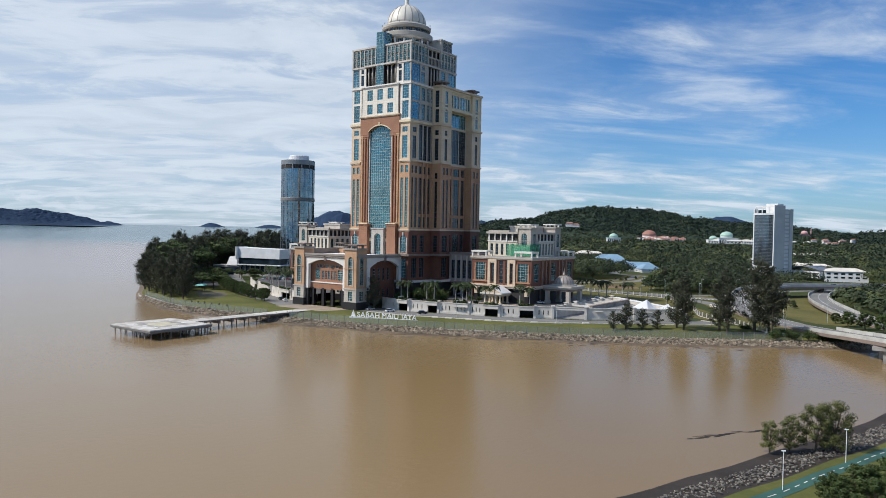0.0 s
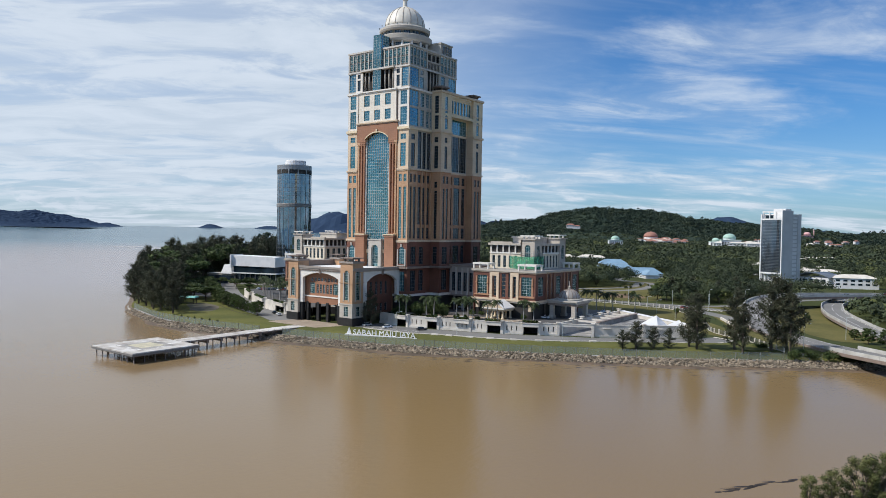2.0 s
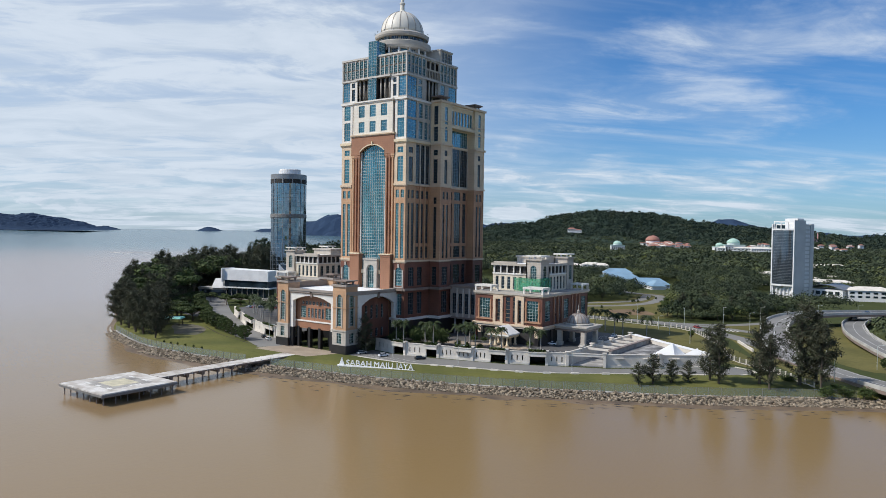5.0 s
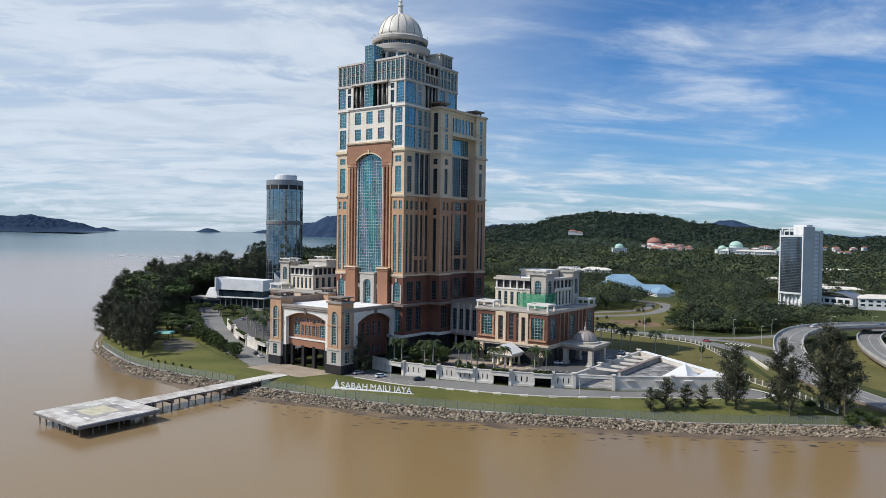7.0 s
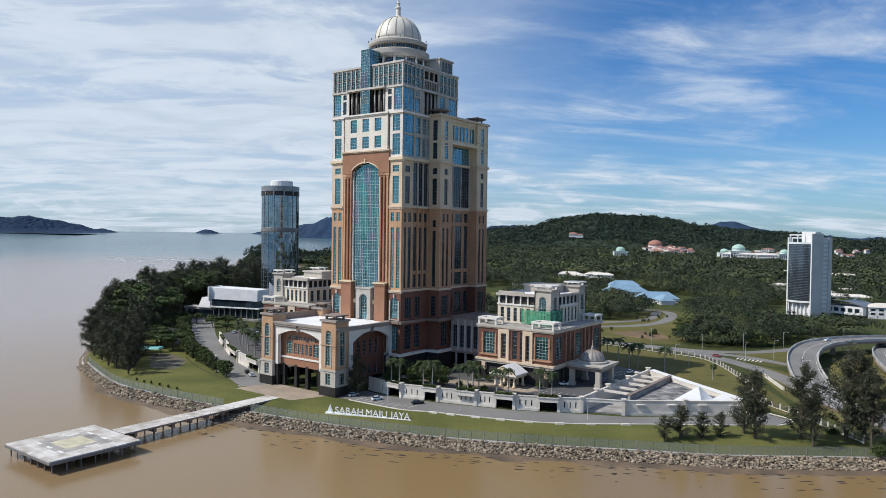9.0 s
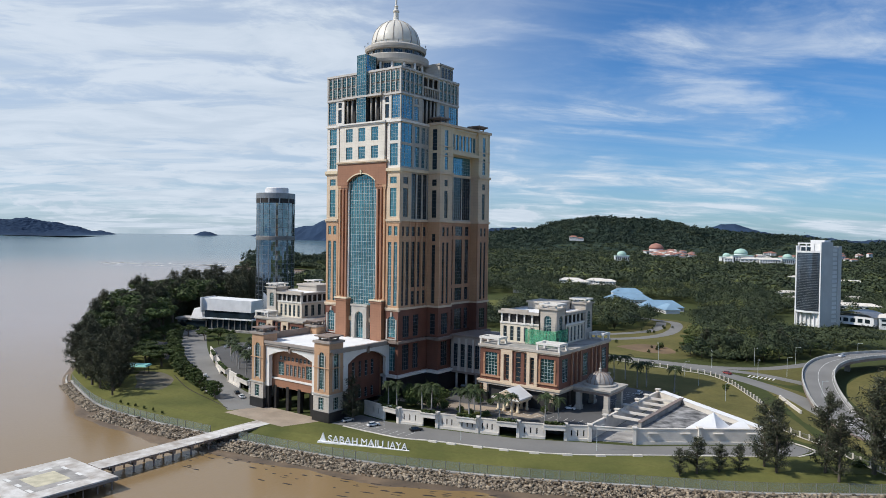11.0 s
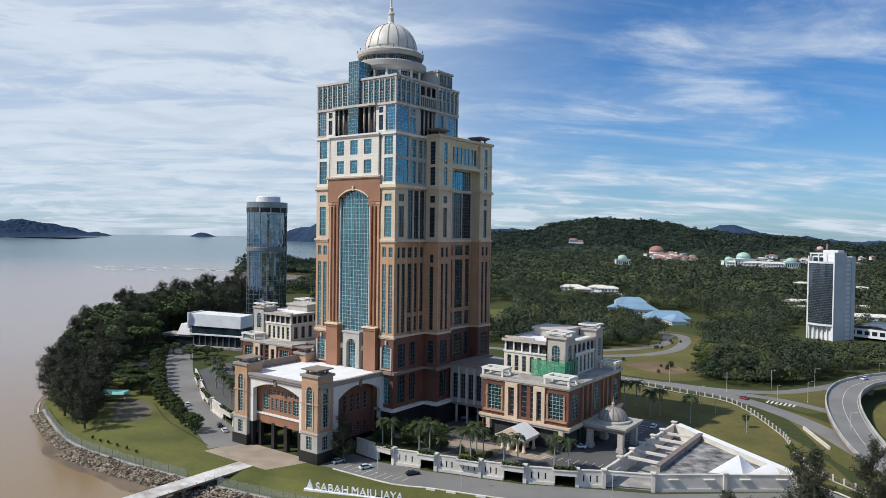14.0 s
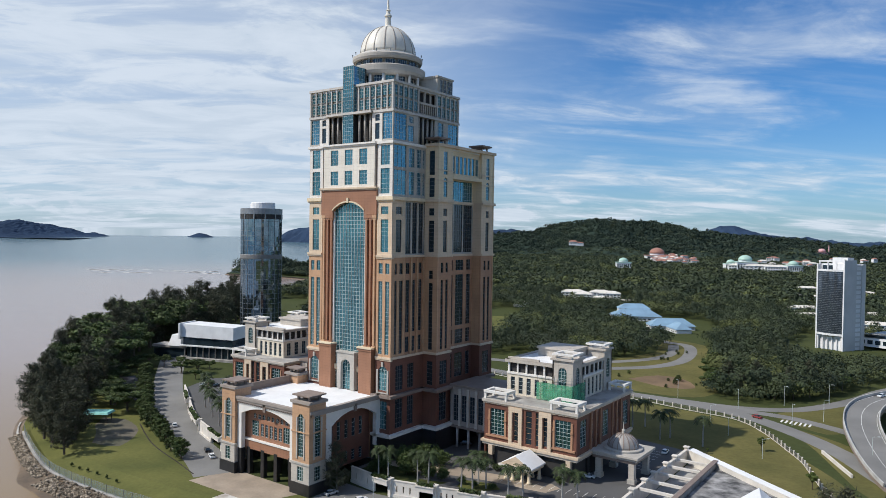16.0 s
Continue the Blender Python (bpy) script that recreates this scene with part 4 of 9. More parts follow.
        tier("side_wall", fr, *m(-19.3, 19.3), 117.4, 127.6, hs, "grey_stone", rows=7, cols=4, glass="blue_glass", gl=False)
        for h in hs:
            if h[1] - h[0] < 9:
                w(fr, *h, cols=4, rows=7, glass="blue_glass")
        for k in range(4):
            x, y, _ = face_tf(fr)(s * (-4.4 + 2.6 * k), -0.9, 0)
            part("loggia_column", MB().ring(x, y, [(0.42, 117.6), (0.42, 127.4)], 10), "grey_stone", T, smooth=True)
        att(T, fr, *m(-19.3, -5.6))
        att(T, fr, *m(5.6, 19.3))
        fm = MB(face_tf(fr))
        for k in range(9):
            u = s * (-5.2 + 1.22 * k)
            fm.box(u - 0.14, u + 0.14, -0.4, 0.0, 128.6, 132.0)
        fm.box(*m(-5.6, 5.0), -0.5, 0.1, 132.0, 132.7)
        fm.box(*m(-5.6, 5.0), -0.5, 0.1, 128.0, 128.6)
        fm.box(*m(-5.6, 5.0), -0.6, 0.0, 136.4, 137.4)
        for u in (-5.3, -1.8, 1.6, 4.8):
            fm.box(s * u - 0.3, s * u + 0.3, -0.6, -0.05, 132.7, 136.4)
        part("roof_frame", fm, "grey_stone", T)
        part("roof_recess", MB(face_tf(fr)).box(*m(-5.6, 5.6), -3.4, -3.0, 127.6, 137.4), "grey_stone", T)
    part("roof_slab", MB().box(-20.2, 18.9, -18.9, 18.9, 136.6, 137.2), "white_roof", T)

    # belts
    for z0, z1, o, mt in ((43.0, 43.8, 0.45, "peach"), (77.8, 78.6, 0.55, "peach"), (97.4, 98.6, 0.7, "cream"), (116.6, 117.5, 0.5, "trim"), (127.4, 128.2, 0.3, "pale_stone"), (137.2, 138.0, 0.35, "pale_stone")):
        mb = MB()
        if z0 < 110 and z0 > 40:
            # the belts stop at the great bay
            for fr in (F, BACK):
                t = face_tf(fr)
                for s in (-1, 1):
                    a, b = sorted((s * 13.2, s * (19.9 + o)))
                    k = MB(t).box(a, b, -0.6, o, z0, z1)
                    k.box(a, b, -0.6, o * 0.5, z0 - 0.5, z0)
                    part("belt", k, mt, T)
            for x0, x1 in ((19.3, 19.3 + o), (-20.6 - o, -20.6)):
                mb.box(x0, x1, -18.69, 18.69, z0, z1)
            part("belt", mb, mt, T)
        else:
            for x0, x1, y0, y1 in ((-20.6 - o, 19.3 + o, -19.3 - o, -18.4), (-20.6 - o, 19.3 + o, 18.4, 19.3 + o), (-20.6 - o, -19.6, -18.4, 18.4), (18.4, 19.3 + o, -18.4, 18.4)):
                mb.box(x0, x1, y0, y1, z0, z1)
            part("belt", mb, mt, T)

    # corner box on the roof
    part("roof_box", MB().box(9.0, 19.0, 5.8, 15.4, 137.5, 143.2), "grey_stone", T)
    part("roof_box_cap", MB().box(8.7, 19.4, 5.5, 15.7, 143.2, 143.9), "grey_stone", T)
    for a in (7.4, 9.6, 11.8, 13.6):
        w((19.05, 0, 0, 1, 1, 0), a, a + 1.4, 138.0, 142.6, cols=1, rows=3, d=0.1, glass="dark_glass")
    part("roof_room", MB().box(-14, -4, 5.0, 14.0, 137.5, 142.5), "grey_stone", T)

    # entrance frame at the foot of the great window
    fr = F
    mb = MB(face_tf(fr))
    wall(mb, -4.1, 4.1, ROOF, 43.4, [(-2.3, 2.3, ROOF, 41.2, 2.0)], -0.9, 1.0)
    part("door_frame", mb, "grey_stone", T, "pale stone frame with an arched head")
    part("door_frame_cap", MB(face_tf(fr)).box(-4.5, 4.5, -0.9, 1.3, 43.4, 44.0), "grey_stone", T)
    w(fr, -2.3, 2.3, ROOF, 41.0, cols=4, rows=8, d=-0.2, glass="glass")
    for s in (-1, 1):
        part("spandrel", MB(face_tf(fr)).box(*sorted((s * 4.1, s * 7.4)), -0.95, -0.2, 37.0, 38.8), "cream", T)

    # --- rear wing, wider and lower
    for s in (1, -1):
        x = 25.0 if s > 0 else -26.6
        fr = (x, 0, 0, s, s, 0)

        def m(a, b):
            return tuple(sorted((s * a, s * b)))
        for a, b in ((-1.0, 8.0), (27.4, 36.0)):
            c = (a + b) / 2
            e = 1.15
            tier("wing_pier", fr, *m(a, b), 98.4, 117.2, [(*m(c - e, c + e), 107.4, 115.6), (*m(c - e, c + e), 99.4, 106.4, 1.0)], "cream", rows=5, cols=2, glass="blue_glass")
            tier("wing_pier", fr, *m(a, b), 78.4, 97.6, [(*m(c - e, c + e), 92.6, 95.2), (*m(c - e, c + e), 79.6, 90.8)], "peach", rows=0, cols=2)
            # deeper tan than the returns: the side's shade is in the colour
            tier("wing_pier", fr, *m(a, b), 43.6, 77.9, [(*m(c - 2.2, c - 0.7), 72.2, 75.8), (*m(c + 0.7, c + 2.2), 72.2, 75.8), (*m(c - 2.2, c - 0.7), 44.6, 69.6), (*m(c + 0.7, c + 2.2), 44.6, 69.6)], "tan_deep", rows=0, cols=1)
            tier("wing_pier", fr, *m(a, b), DECK, 43.2, [(*m(c - 2.2, c + 2.2), 32.0, 40.5), (*m(c - 2.2, c + 2.2), 19.0, 29.0)], "brick", rows=6, cols=3)
            for z in (104.8, 108.6):
                part("wing_band", MB(face_tf(fr)).box(*m(a - 0.2, b + 0.2), -0.4, 0.25, z, z + 0.45), "peach", T)
        # deep bay between the piers; its lower glass is darkened for the shaded side
        for hsx, z0, z1, mt, gl, nc in (([(8.6, 26.8, 97.7, 106.0)], 97.4, 106.4, "cream", "blue_glass", 12), ([(8.5, 13.9, 79.2, 97.2), (14.5, 20.3, 79.2, 97.2), (20.9, 26.9, 79.2, 97.2)], 78.4, 97.4, "grey_stone", "dark_glass", 4),
                                        ([(a, b, z2, z3) for a, b in ((9.4, 14.4), (16.2, 21.4), (23.4, 26.2)) for z2, z3 in ((51.5, 70.8), (44.6, 50.0), (72.4, 76.4))], 43.6, 77.9, "tan_deep", "dark_glass", 3),
                                        ([(a, b, z2, z3) for a, b in ((9.4, 14.4), (16.2, 21.4), (23.4, 26.2)) for z2, z3 in ((32.0, 41.0), (19.0, 29.0))], DECK, 43.2, "brick", "dark_glass", 3)):
            tier("wing_bay", fr, *m(8.0, 27.4), z0, z1, [(*m(h[0], h[1]), h[2], h[3]) for h in hsx], mt, d1=-4.0, d0=-4.6, rows=0, cols=nc, glass=gl)
        for z0, z1, mt in ((107.4, 117.2, "cream"), (98.4, 106.2, "cream"), (78.4, 97.6, "peach"), (43.6, 77.9, "tan"), (DECK, 43.2, "brick")):
            for y0, y1 in ((7.4, 7.994), (27.406, 28.0)):
                part("pier_return", MB().box(*sorted((x - s * 4.5, x - s * 0.62)), y0, y1, z0, z1), mt, T)
        part("wing_lintel", MB(face_tf(fr)).box(*m(7.9, 27.5), -4.2, 0.2, 106.2, 107.4), "cream", T)
        lg = [(9.0 + 2.62 * i, 11.0 + 2.62 * i) for i in range(7)]
        tier("wing_loggia", fr, *m(8.0, 27.4), 107.4, 117.2, [(*m(a, b), 108.4, 114.8) for a, b in lg], "cream", d1=-1.3, d0=-1.9, rows=3, cols=1, glass="blue_glass")
        # front and back returns of the wing
        for y, n in ((-1.0, -1), (36.0, 1)):
            f2 = ((22.2 if s > 0 else -23.6), y, 1, 0, 0, n)
            for z0, z1, mt, hs in ((98.4, 117.2, "cream", [(-1.2, 1.2, 107.0, 115.6), (-1.2, 1.2, 99.2, 106.0)]), (78.4, 97.6, "peach", [(-1.2, 1.2, 92.6, 95.2), (-1.2, 1.2, 79.6, 90.8)]),
                                   (43.6, 77.9, "tan", [(-0.9, 0.9, 70.0, 73.0), (-0.9, 0.9, 44.6, 68.5)]), (DECK, 43.2, "brick", [(-1.3, 1.3, 32.0, 40.5)])):
                tier("wing_return", f2, -3.1, 3.0, z0, z1, hs, mt, rows=0, cols=1)
        for z0, z1, o, mt in ((43.0, 43.8, 0.45, "peach"), (77.8, 78.6, 0.55, "peach"), (97.4, 98.4, 0.7, "peach"), (117.2, 118.2, 0.7, "peach")):
            k = MB()
            xa, xb = sorted((s * 19.3 if s > 0 else -20.6, x + s * o))
            k.box(xa, xb, -1.0 - o, 8.0, z0, z1)
            k.box(xa, xb, 27.4, 36.0 + o, z0, z1)
            xc0, xc1 = sorted((x - s * 4.5, x - s * (3.7 if z1 < 110 else -o)))
            k.box(xc0, xc1, 8.0, 27.4, z0, z1)
            part("belt", k, mt, T)
        # thin canopies on the roof corners
        for yy in (2.8, 31.0):
            k = MB().box(min(x, x - s * 6.5), max(x, x - s * 6.5), yy - 3.4, yy + 3.4, 120.0, 120.6)
            k.box(x - s * 3.2 - 2.6, x - s * 3.2 + 2.6, yy - 2.6, yy + 2.6, 119.6, 120.0)
            part("roof_canopy", k, "trim_dark", T)
            for i in (-1, 1):
                for j in (-1, 1):
                    part("canopy_post", MB().box(x - s * 3.2 + i * 1.8 - 0.25, x - s * 3.2 + i * 1.8 + 0.25, yy + j * 1.8 - 0.25, yy + j * 1.8 + 0.25, 118.2, 119.6), "trim_dark", T)
    part("wing_roof", MB().box(-25.6, 24.0, 19.4, 35.2, 116.6, 117.4), "white_roof", T)
    for x0, x1 in ((-25.6, -20.7), (19.4, 24.0)):
        part("wing_roof", MB().box(x0, x1, -0.6, 19.3, 116.6, 117.4), "white_roof", T)
    part("wing_back_wall", MB().box(-19.5, 18.0, 34.6, 35.6, DECK, 118.0), "tan", T)

    # belt round the foot: pale sill and dark ground floor
    for x0, x1, y0, y1 in ((19.3, 20.4, -20.4, -1.0), (12.0, 19.3, -20.6, -19.3), (25.0, 26.6, -2.6, 36.0), (19.3, 25.0, -2.6, -1.0)):
        part("foot_sill", MB().box(x0, x1 + 0.4, y0 - 0.4, y1, 16.6, 17.6), "trim", T)
        part("foot_cornice", MB().box(x0, x1 + 0.5, y0 - 0.5, y1, 30.0, 31.0), "trim_dark", T)
        part("foot_plinth", MB().box(x0, x1 + 0.1, y0 - 0.1, y1, 4.0, 16.5), "black_stone", T)

    # --- drum and dome
    part("drum", MB().ring(0, 0, [(10.8, 136.6), (10.8, 149.3)], 48), "grey_stone", T, smooth=False)
    for i in range(16):
        a = 2 * math.pi * (i + 0.5) / 16
        part("drum_column", MB().ring(12.7 * math.cos(a), 12.7 * math.sin(a), [(0.5, 137.2), (0.5, 143.2)], 10), "trim", T, smooth=True)
        b = 2 * math.pi * i / 16
        f2 = (10.86 * math.cos(b), 10.86 * math.sin(b), -math.sin(b), math.cos(b), math.cos(b), math.sin(b))
        w(f2, -1.5, 1.5, 139.0, 143.0, cols=3, rows=4, d=0.1, glass="glass" if i % 3 == 2 else "dark_glass")
        f3 = (11.5 * math.cos(b), 11.5 * math.sin(b), -math.sin(b), math.cos(b), math.cos(b), math.sin(b))
        w(f3, -1.7, 1.7, 146.9, 148.6, cols=4, rows=1, d=0.1, glass="dark_glass", name="drum_window")
    part("drum_ring", MB().ring(0, 0, [(11.0, 142.8), (13.6, 143.2), (14.1, 144.2), (14.1, 146.2), (13.2, 146.7), (10.8, 146.7)], 64), "grey_stone", T)
    part("drum_ring", MB().ring(0, 0, [(10.8, 148.7), (12.6, 148.8), (13.0, 149.6), (13.0, 150.6), (11.6, 151.4), (10.0, 151.5)], 64), "grey_stone", T)
    part("drum_step", MB().ring(0, 0, [(10.7, 151.3), (10.7, 152.0), (10.0, 152.2)], 48), "trim", T)
    dome = MB().ring(0, 0, [(10.35 * math.cos(math.pi / 2 * i / 16), 152.1 + 10.9 * math.sin(math.pi / 2 * i / 16)) for i in range(16)] + [(0.8, 163.0)], 64)
    dm = part("dome", dome, "dome", T, "pale ribbed dome", smooth=True)
    for k in range(16):
        a = 2 * math.pi * (k + 0.5) / 16
        rb = MB()
        for i in range(15):
            pr = []
            for j in (i, i + 1):
                b = math.pi / 2 * j / 16
                for o in (0.0, 0.16):
                    for sd in (-0.16, 0.16):
                        r, z = (10.33 + o) * math.cos(b), 152.1 + (10.88 + o) * math.sin(b)
                        pr.append((r * math.cos(a) - sd * math.sin(a), r * math.sin(a) + sd * math.cos(a), z))
            rb.solid(pr, [(2, 3, 7, 6), (0, 2, 6, 4), (1, 5, 7, 3)])
        part("rib", rb, "dome_rib", dm, fix=True)
    part("finial", MB().ring(0, 0, [(1.7, 162.4), (1.7, 163.0), (1.2, 163.6), (1.0, 166.6), (1.35, 166.8), (1.35, 167.3), (0.8, 167.8), (0.7, 168.8), (0.95, 169.1), (0.45, 169.7), (0.28, 174.8), (0.08, 183.8)], 16), "dome", T, smooth=False)
    for k in range(16):
        a = 2 * math.pi * k / 16
        part("dome_light", MB().tube((13.0 * math.cos(a), 13.0 * math.sin(a), 151.0), (13.0 * math.cos(a), 13.0 * math.sin(a), 151.9), 0.12, 0.25, 6), "metal_grey", T)
    return T


def att(T, fr, u0, u1, skip=None):
    """Attic storey: slim posts, two rows of panes, a coping."""
    n = max(2, round((u1 - u0) / 2.55))
    st = (u1 - u0) / n
    sk = (lambda u: skip and skip[0] - 0.6 < u < skip[1] + 0.6)
    part("attic_wall", MB(face_tf(fr)).box(u0, u1, -0.9, -0.62, 128.2, 137.2), "grey_stone", T)
    for i in range(n + 1):
        u = u0 + st * i
        if sk(u):
            continue
        part("attic_post", MB(face_tf(fr)).box(u - 0.24, u + 0.24, -0.6, 0.06, 128.2, 137.2), "pale_stone", T)
        if i < n and not sk(u + st):
            window(fr, T, u + 0.27, u + st - 0.27, 129.0, 132.3, cols=2, rows=3, d=-0.30, glass="deep_glass")
            window(fr, T, u + 0.27, u + st - 0.27, 133.1, 136.4, cols=2, rows=3, d=-0.30, glass="deep_glass")


tower()


# ------------------------------------------------------------ porch, side blocks
G = 5.0                        # level of the ground


def blocks(parent, items, material, name):
    for it in items:
        part(name, MB().box(*it), material, parent)


def porch():
    P = thing("entrance_porch", "great arched entrance porch with corner turrets and a flat white roof", "porch")
    YF = -51.4
    F = (0, YF, 1, 0, 0, -1)
    R = (14.8, 0, 0, 1, 1, 0)

    def arch_wall(fr, u0, u1, h0, h1, crown, rise, d0, d1):
        mb = MB(face_tf(fr))
        wall(mb, u0, u1, 13.6, 29.4, [(h0, h1, 13.6, crown, rise)], d0, d1)
        part("arch", mb, "trim", P, "white rendered arch")
        part("keystone", MB(face_tf(fr)).box((h0 + h1) / 2 - 0.6, (h0 + h1) / 2 + 0.6, d1, d1 + 0.5, crown - 0.6, crown + 2.2), "trim_dark", P)
        for a, b in ((u0, h0), (h1, u1)):
            part("arch_foot", MB(face_tf(fr)).box(a + 0.1, b - 0.1 if b < h1 else b - 0.1, d0, d1 - 0.05, G, 13.6), "black_stone", P)
    arch_wall(F, -20.2, 7.4, -18.2, 5.4, 28.1, 2.6, -1.6, 0.0)
    arch_wall(R, -44.8, -18.6, -42.4, -21.0, 28.1, 3.6, -1.6, 0.0)
    arch_wall((-26.4, 0, 0, -1, -1, 0), 18.6, 44.8, 21.0, 42.4, 28.1, 3.6, -1.6, 0.0)
    # room over the passage
    fr = (0, -48.9, 1, 0, 0, -1)
    mb = MB(face_tf(fr))
    hs = [(-15.8, -12.4, 18.0, 23.0), (-0.4, 3.0, 18.0, 23.0)] + [(-11.4 + 2.2 * i, -9.9 + 2.2 * i, 18.2, 22.4) for i in range(5)] + [(-15.0 + 2.2 * i, -13.6 + 2.2 * i, 23.8, 25.4) for i in range(8)]
    wall(mb, -19.4, 6.6, 16.6, 29.3, hs)
    part("room_wall", mb, "terra", P)
    for h in hs:
        window(fr, P, *h, cols=4 if h[1] - h[0] > 2 else 2, rows=5 if h[3] - h[2] > 2 else 2, d=-0.25, glass="deep_glass" if h[1] - h[0] > 2 else "dark_glass")
    blocks(P, [(-19.4, 6.6, -49.6, -48.4, 13.4, 16.6)], "terra", "floor_beam")
    blocks(P, [(-19.6, 6.8, -49.9, -48.2, 16.4, 16.9)], "trim", "floor_moulding")
    fr = (11.4, 0, 0, 1, 1, 0)
    mb = MB(face_tf(fr))
    hs = [(a, a + 1.5, z0, z1) for a in (-40, -36.5, -33, -29.5, -26) for z0, z1 in ((10.0, 13.6), (18.0, 24.0))]
    wall(mb, -44.0, -19.4, 9.0, 29.3, hs)
    part("room_wall", mb, "brick", P)
    for h in hs:
        window(fr, P, *h, cols=1, rows=4, d=-0.25, glass="dark_glass")
    # near-black slab and rear block put the passage's shade into their colour
    blocks(P, [(-25, 11.0, -46.8, -19.6, 14.0, 15.0), (-25, 11.0, -22.0, -19.6, G, 29.0)], "interior", "floor_slab")
    for x in (-16.6, -9.6, -3.2, 3.8):
        for y in (-49.0, -43.0, -36.0):
            part("column", MB().box(x - 0.75, x + 0.75, y - 0.75, y + 0.75, G - 0.2, 14.0), "black_stone", P)
    # roof and cornices
    part("roof", MB().box(-25.0, 14.0, -50.2, -19.4, 29.4, 30.3), "white_roof", P, "bright white roof membrane")
    for x0, x1, y0, y1 in ((-26.9, 15.5, -52.2, -51.0), (14.2, 15.6, -51.0, -18.8), (-27.0, -25.6, -51.0, -19.0)):
        part("cornice", MB().box(x0, x1, y0, y1, 30.1, 31.0), "brown_stone", P)
        part("cornice", MB().box(x0 + 0.3, x1 - 0.3, y0 + 0.3, y1 - 0.3, 29.3, 30.1), "brown_stone", P)
    part("parapet", MB().box(-25.6, -24.8, -50.6, -19.5, 30.3, 33.0), "trim_dark", P)
    for i in range(26):
        part("dentil", MB().box(-19.6 + 1.05 * i, -19.2 + 1.05 * i, -51.9, -51.4, 28.9, 29.4), "trim_dark", P)
    # turrets at the corners
    for x0, x1, y0, y1 in ((-27.2, -20.4, -52.4, -45.6), (7.6, 15.2, -52.4, -45.4), (-27.2, -21.0, -24.0, -19.0)):
        cx, cy, hx, hy = (x0 + x1) / 2, (y0 + y1) / 2, (x1 - x0) / 2, (y1 - y0) / 2
        part("turret_core", MB().box(x0 + 0.7, x1 - 0.7, y0 + 0.7, y1 - 0.7, G, 33.0), "interior", P)
        for fr, hw in (((cx, y0, 1, 0, 0, -1), hx), ((x1, cy, 0, 1, 1, 0), hy), ((cx, y1, -1, 0, 0, 1), hx), ((x0, cy, 0, -1, -1, 0), hy)):
            mb = MB(face_tf(fr))
            wall(mb, -hw, hw, 15.0, 33.2, [(-1.3, 1.3, 16.6, 30.0, 1.25)], -0.6, 0)
            part("turret_wall", mb, "tan", P)
            window(fr, P, -1.3, 1.3, 16.6, 29.9, cols=3, rows=12, d=-0.3, glass="deep_glass")
            rim = MB(face_tf(fr))
            for k in (-1, 1):
                rim.box(k * 1.6 - 0.28, k * 1.6 + 0.28, 0, 0.2, 16.0, 28.8)
            part("window_surround", rim, "grey_stone", P)
            mb = MB(face_tf(fr))
            wall(mb, -hw - 0.15, hw + 0.15, 8.6, 14.4, [(-1.3, 1.3, 9.2, 13.6)], -0.7, 0.15)
            part("turret_base", mb, "warm_stone", P)
            window(fr, P, -1.3, 1.3, 9.2, 13.6, cols=3, rows=4, d=-0.2, glass="deep_glass")
        part("turret_plinth", MB().box(x0 - 0.5, x1 + 0.5, y0 - 0.5, y1 + 0.5, G - 0.3, 8.6), "black_stone", P)
        part("turret_belt", MB().box(x0 - 0.4, x1 + 0.4, y0 - 0.4, y1 + 0.4, 14.4, 15.0), "grey_stone", P)
        part("turret_belt", MB().box(x0 - 0.3, x1 + 0.3, y0 - 0.3, y1 + 0.3, 24.2, 24.5), "tan", P)
        part("turret_cornice", MB().box(x0 - 0.5, x1 + 0.5, y0 - 0.5, y1 + 0.5, 33.2, 34.0), "brown_stone", P)
        part("turret_canopy", MB().box(x0 - 0.1, x1 + 0.1, y0 - 0.1, y1 + 0.1, 35.4, 35.8).box(x0 + 0.9, x1 - 0.9, y0 + 0.9, y1 - 0.9, 35.0, 35.4), "trim_dark", P)
        for i in (x0 + 1.4, x1 - 1.4):
            for j in (y0 + 1.4, y1 - 1.4):
                part("canopy_post", MB().box(i - 0.35, i + 0.35, j - 0.35, j + 0.35, 34.0, 35.0), "trim_dark", P)
    return P


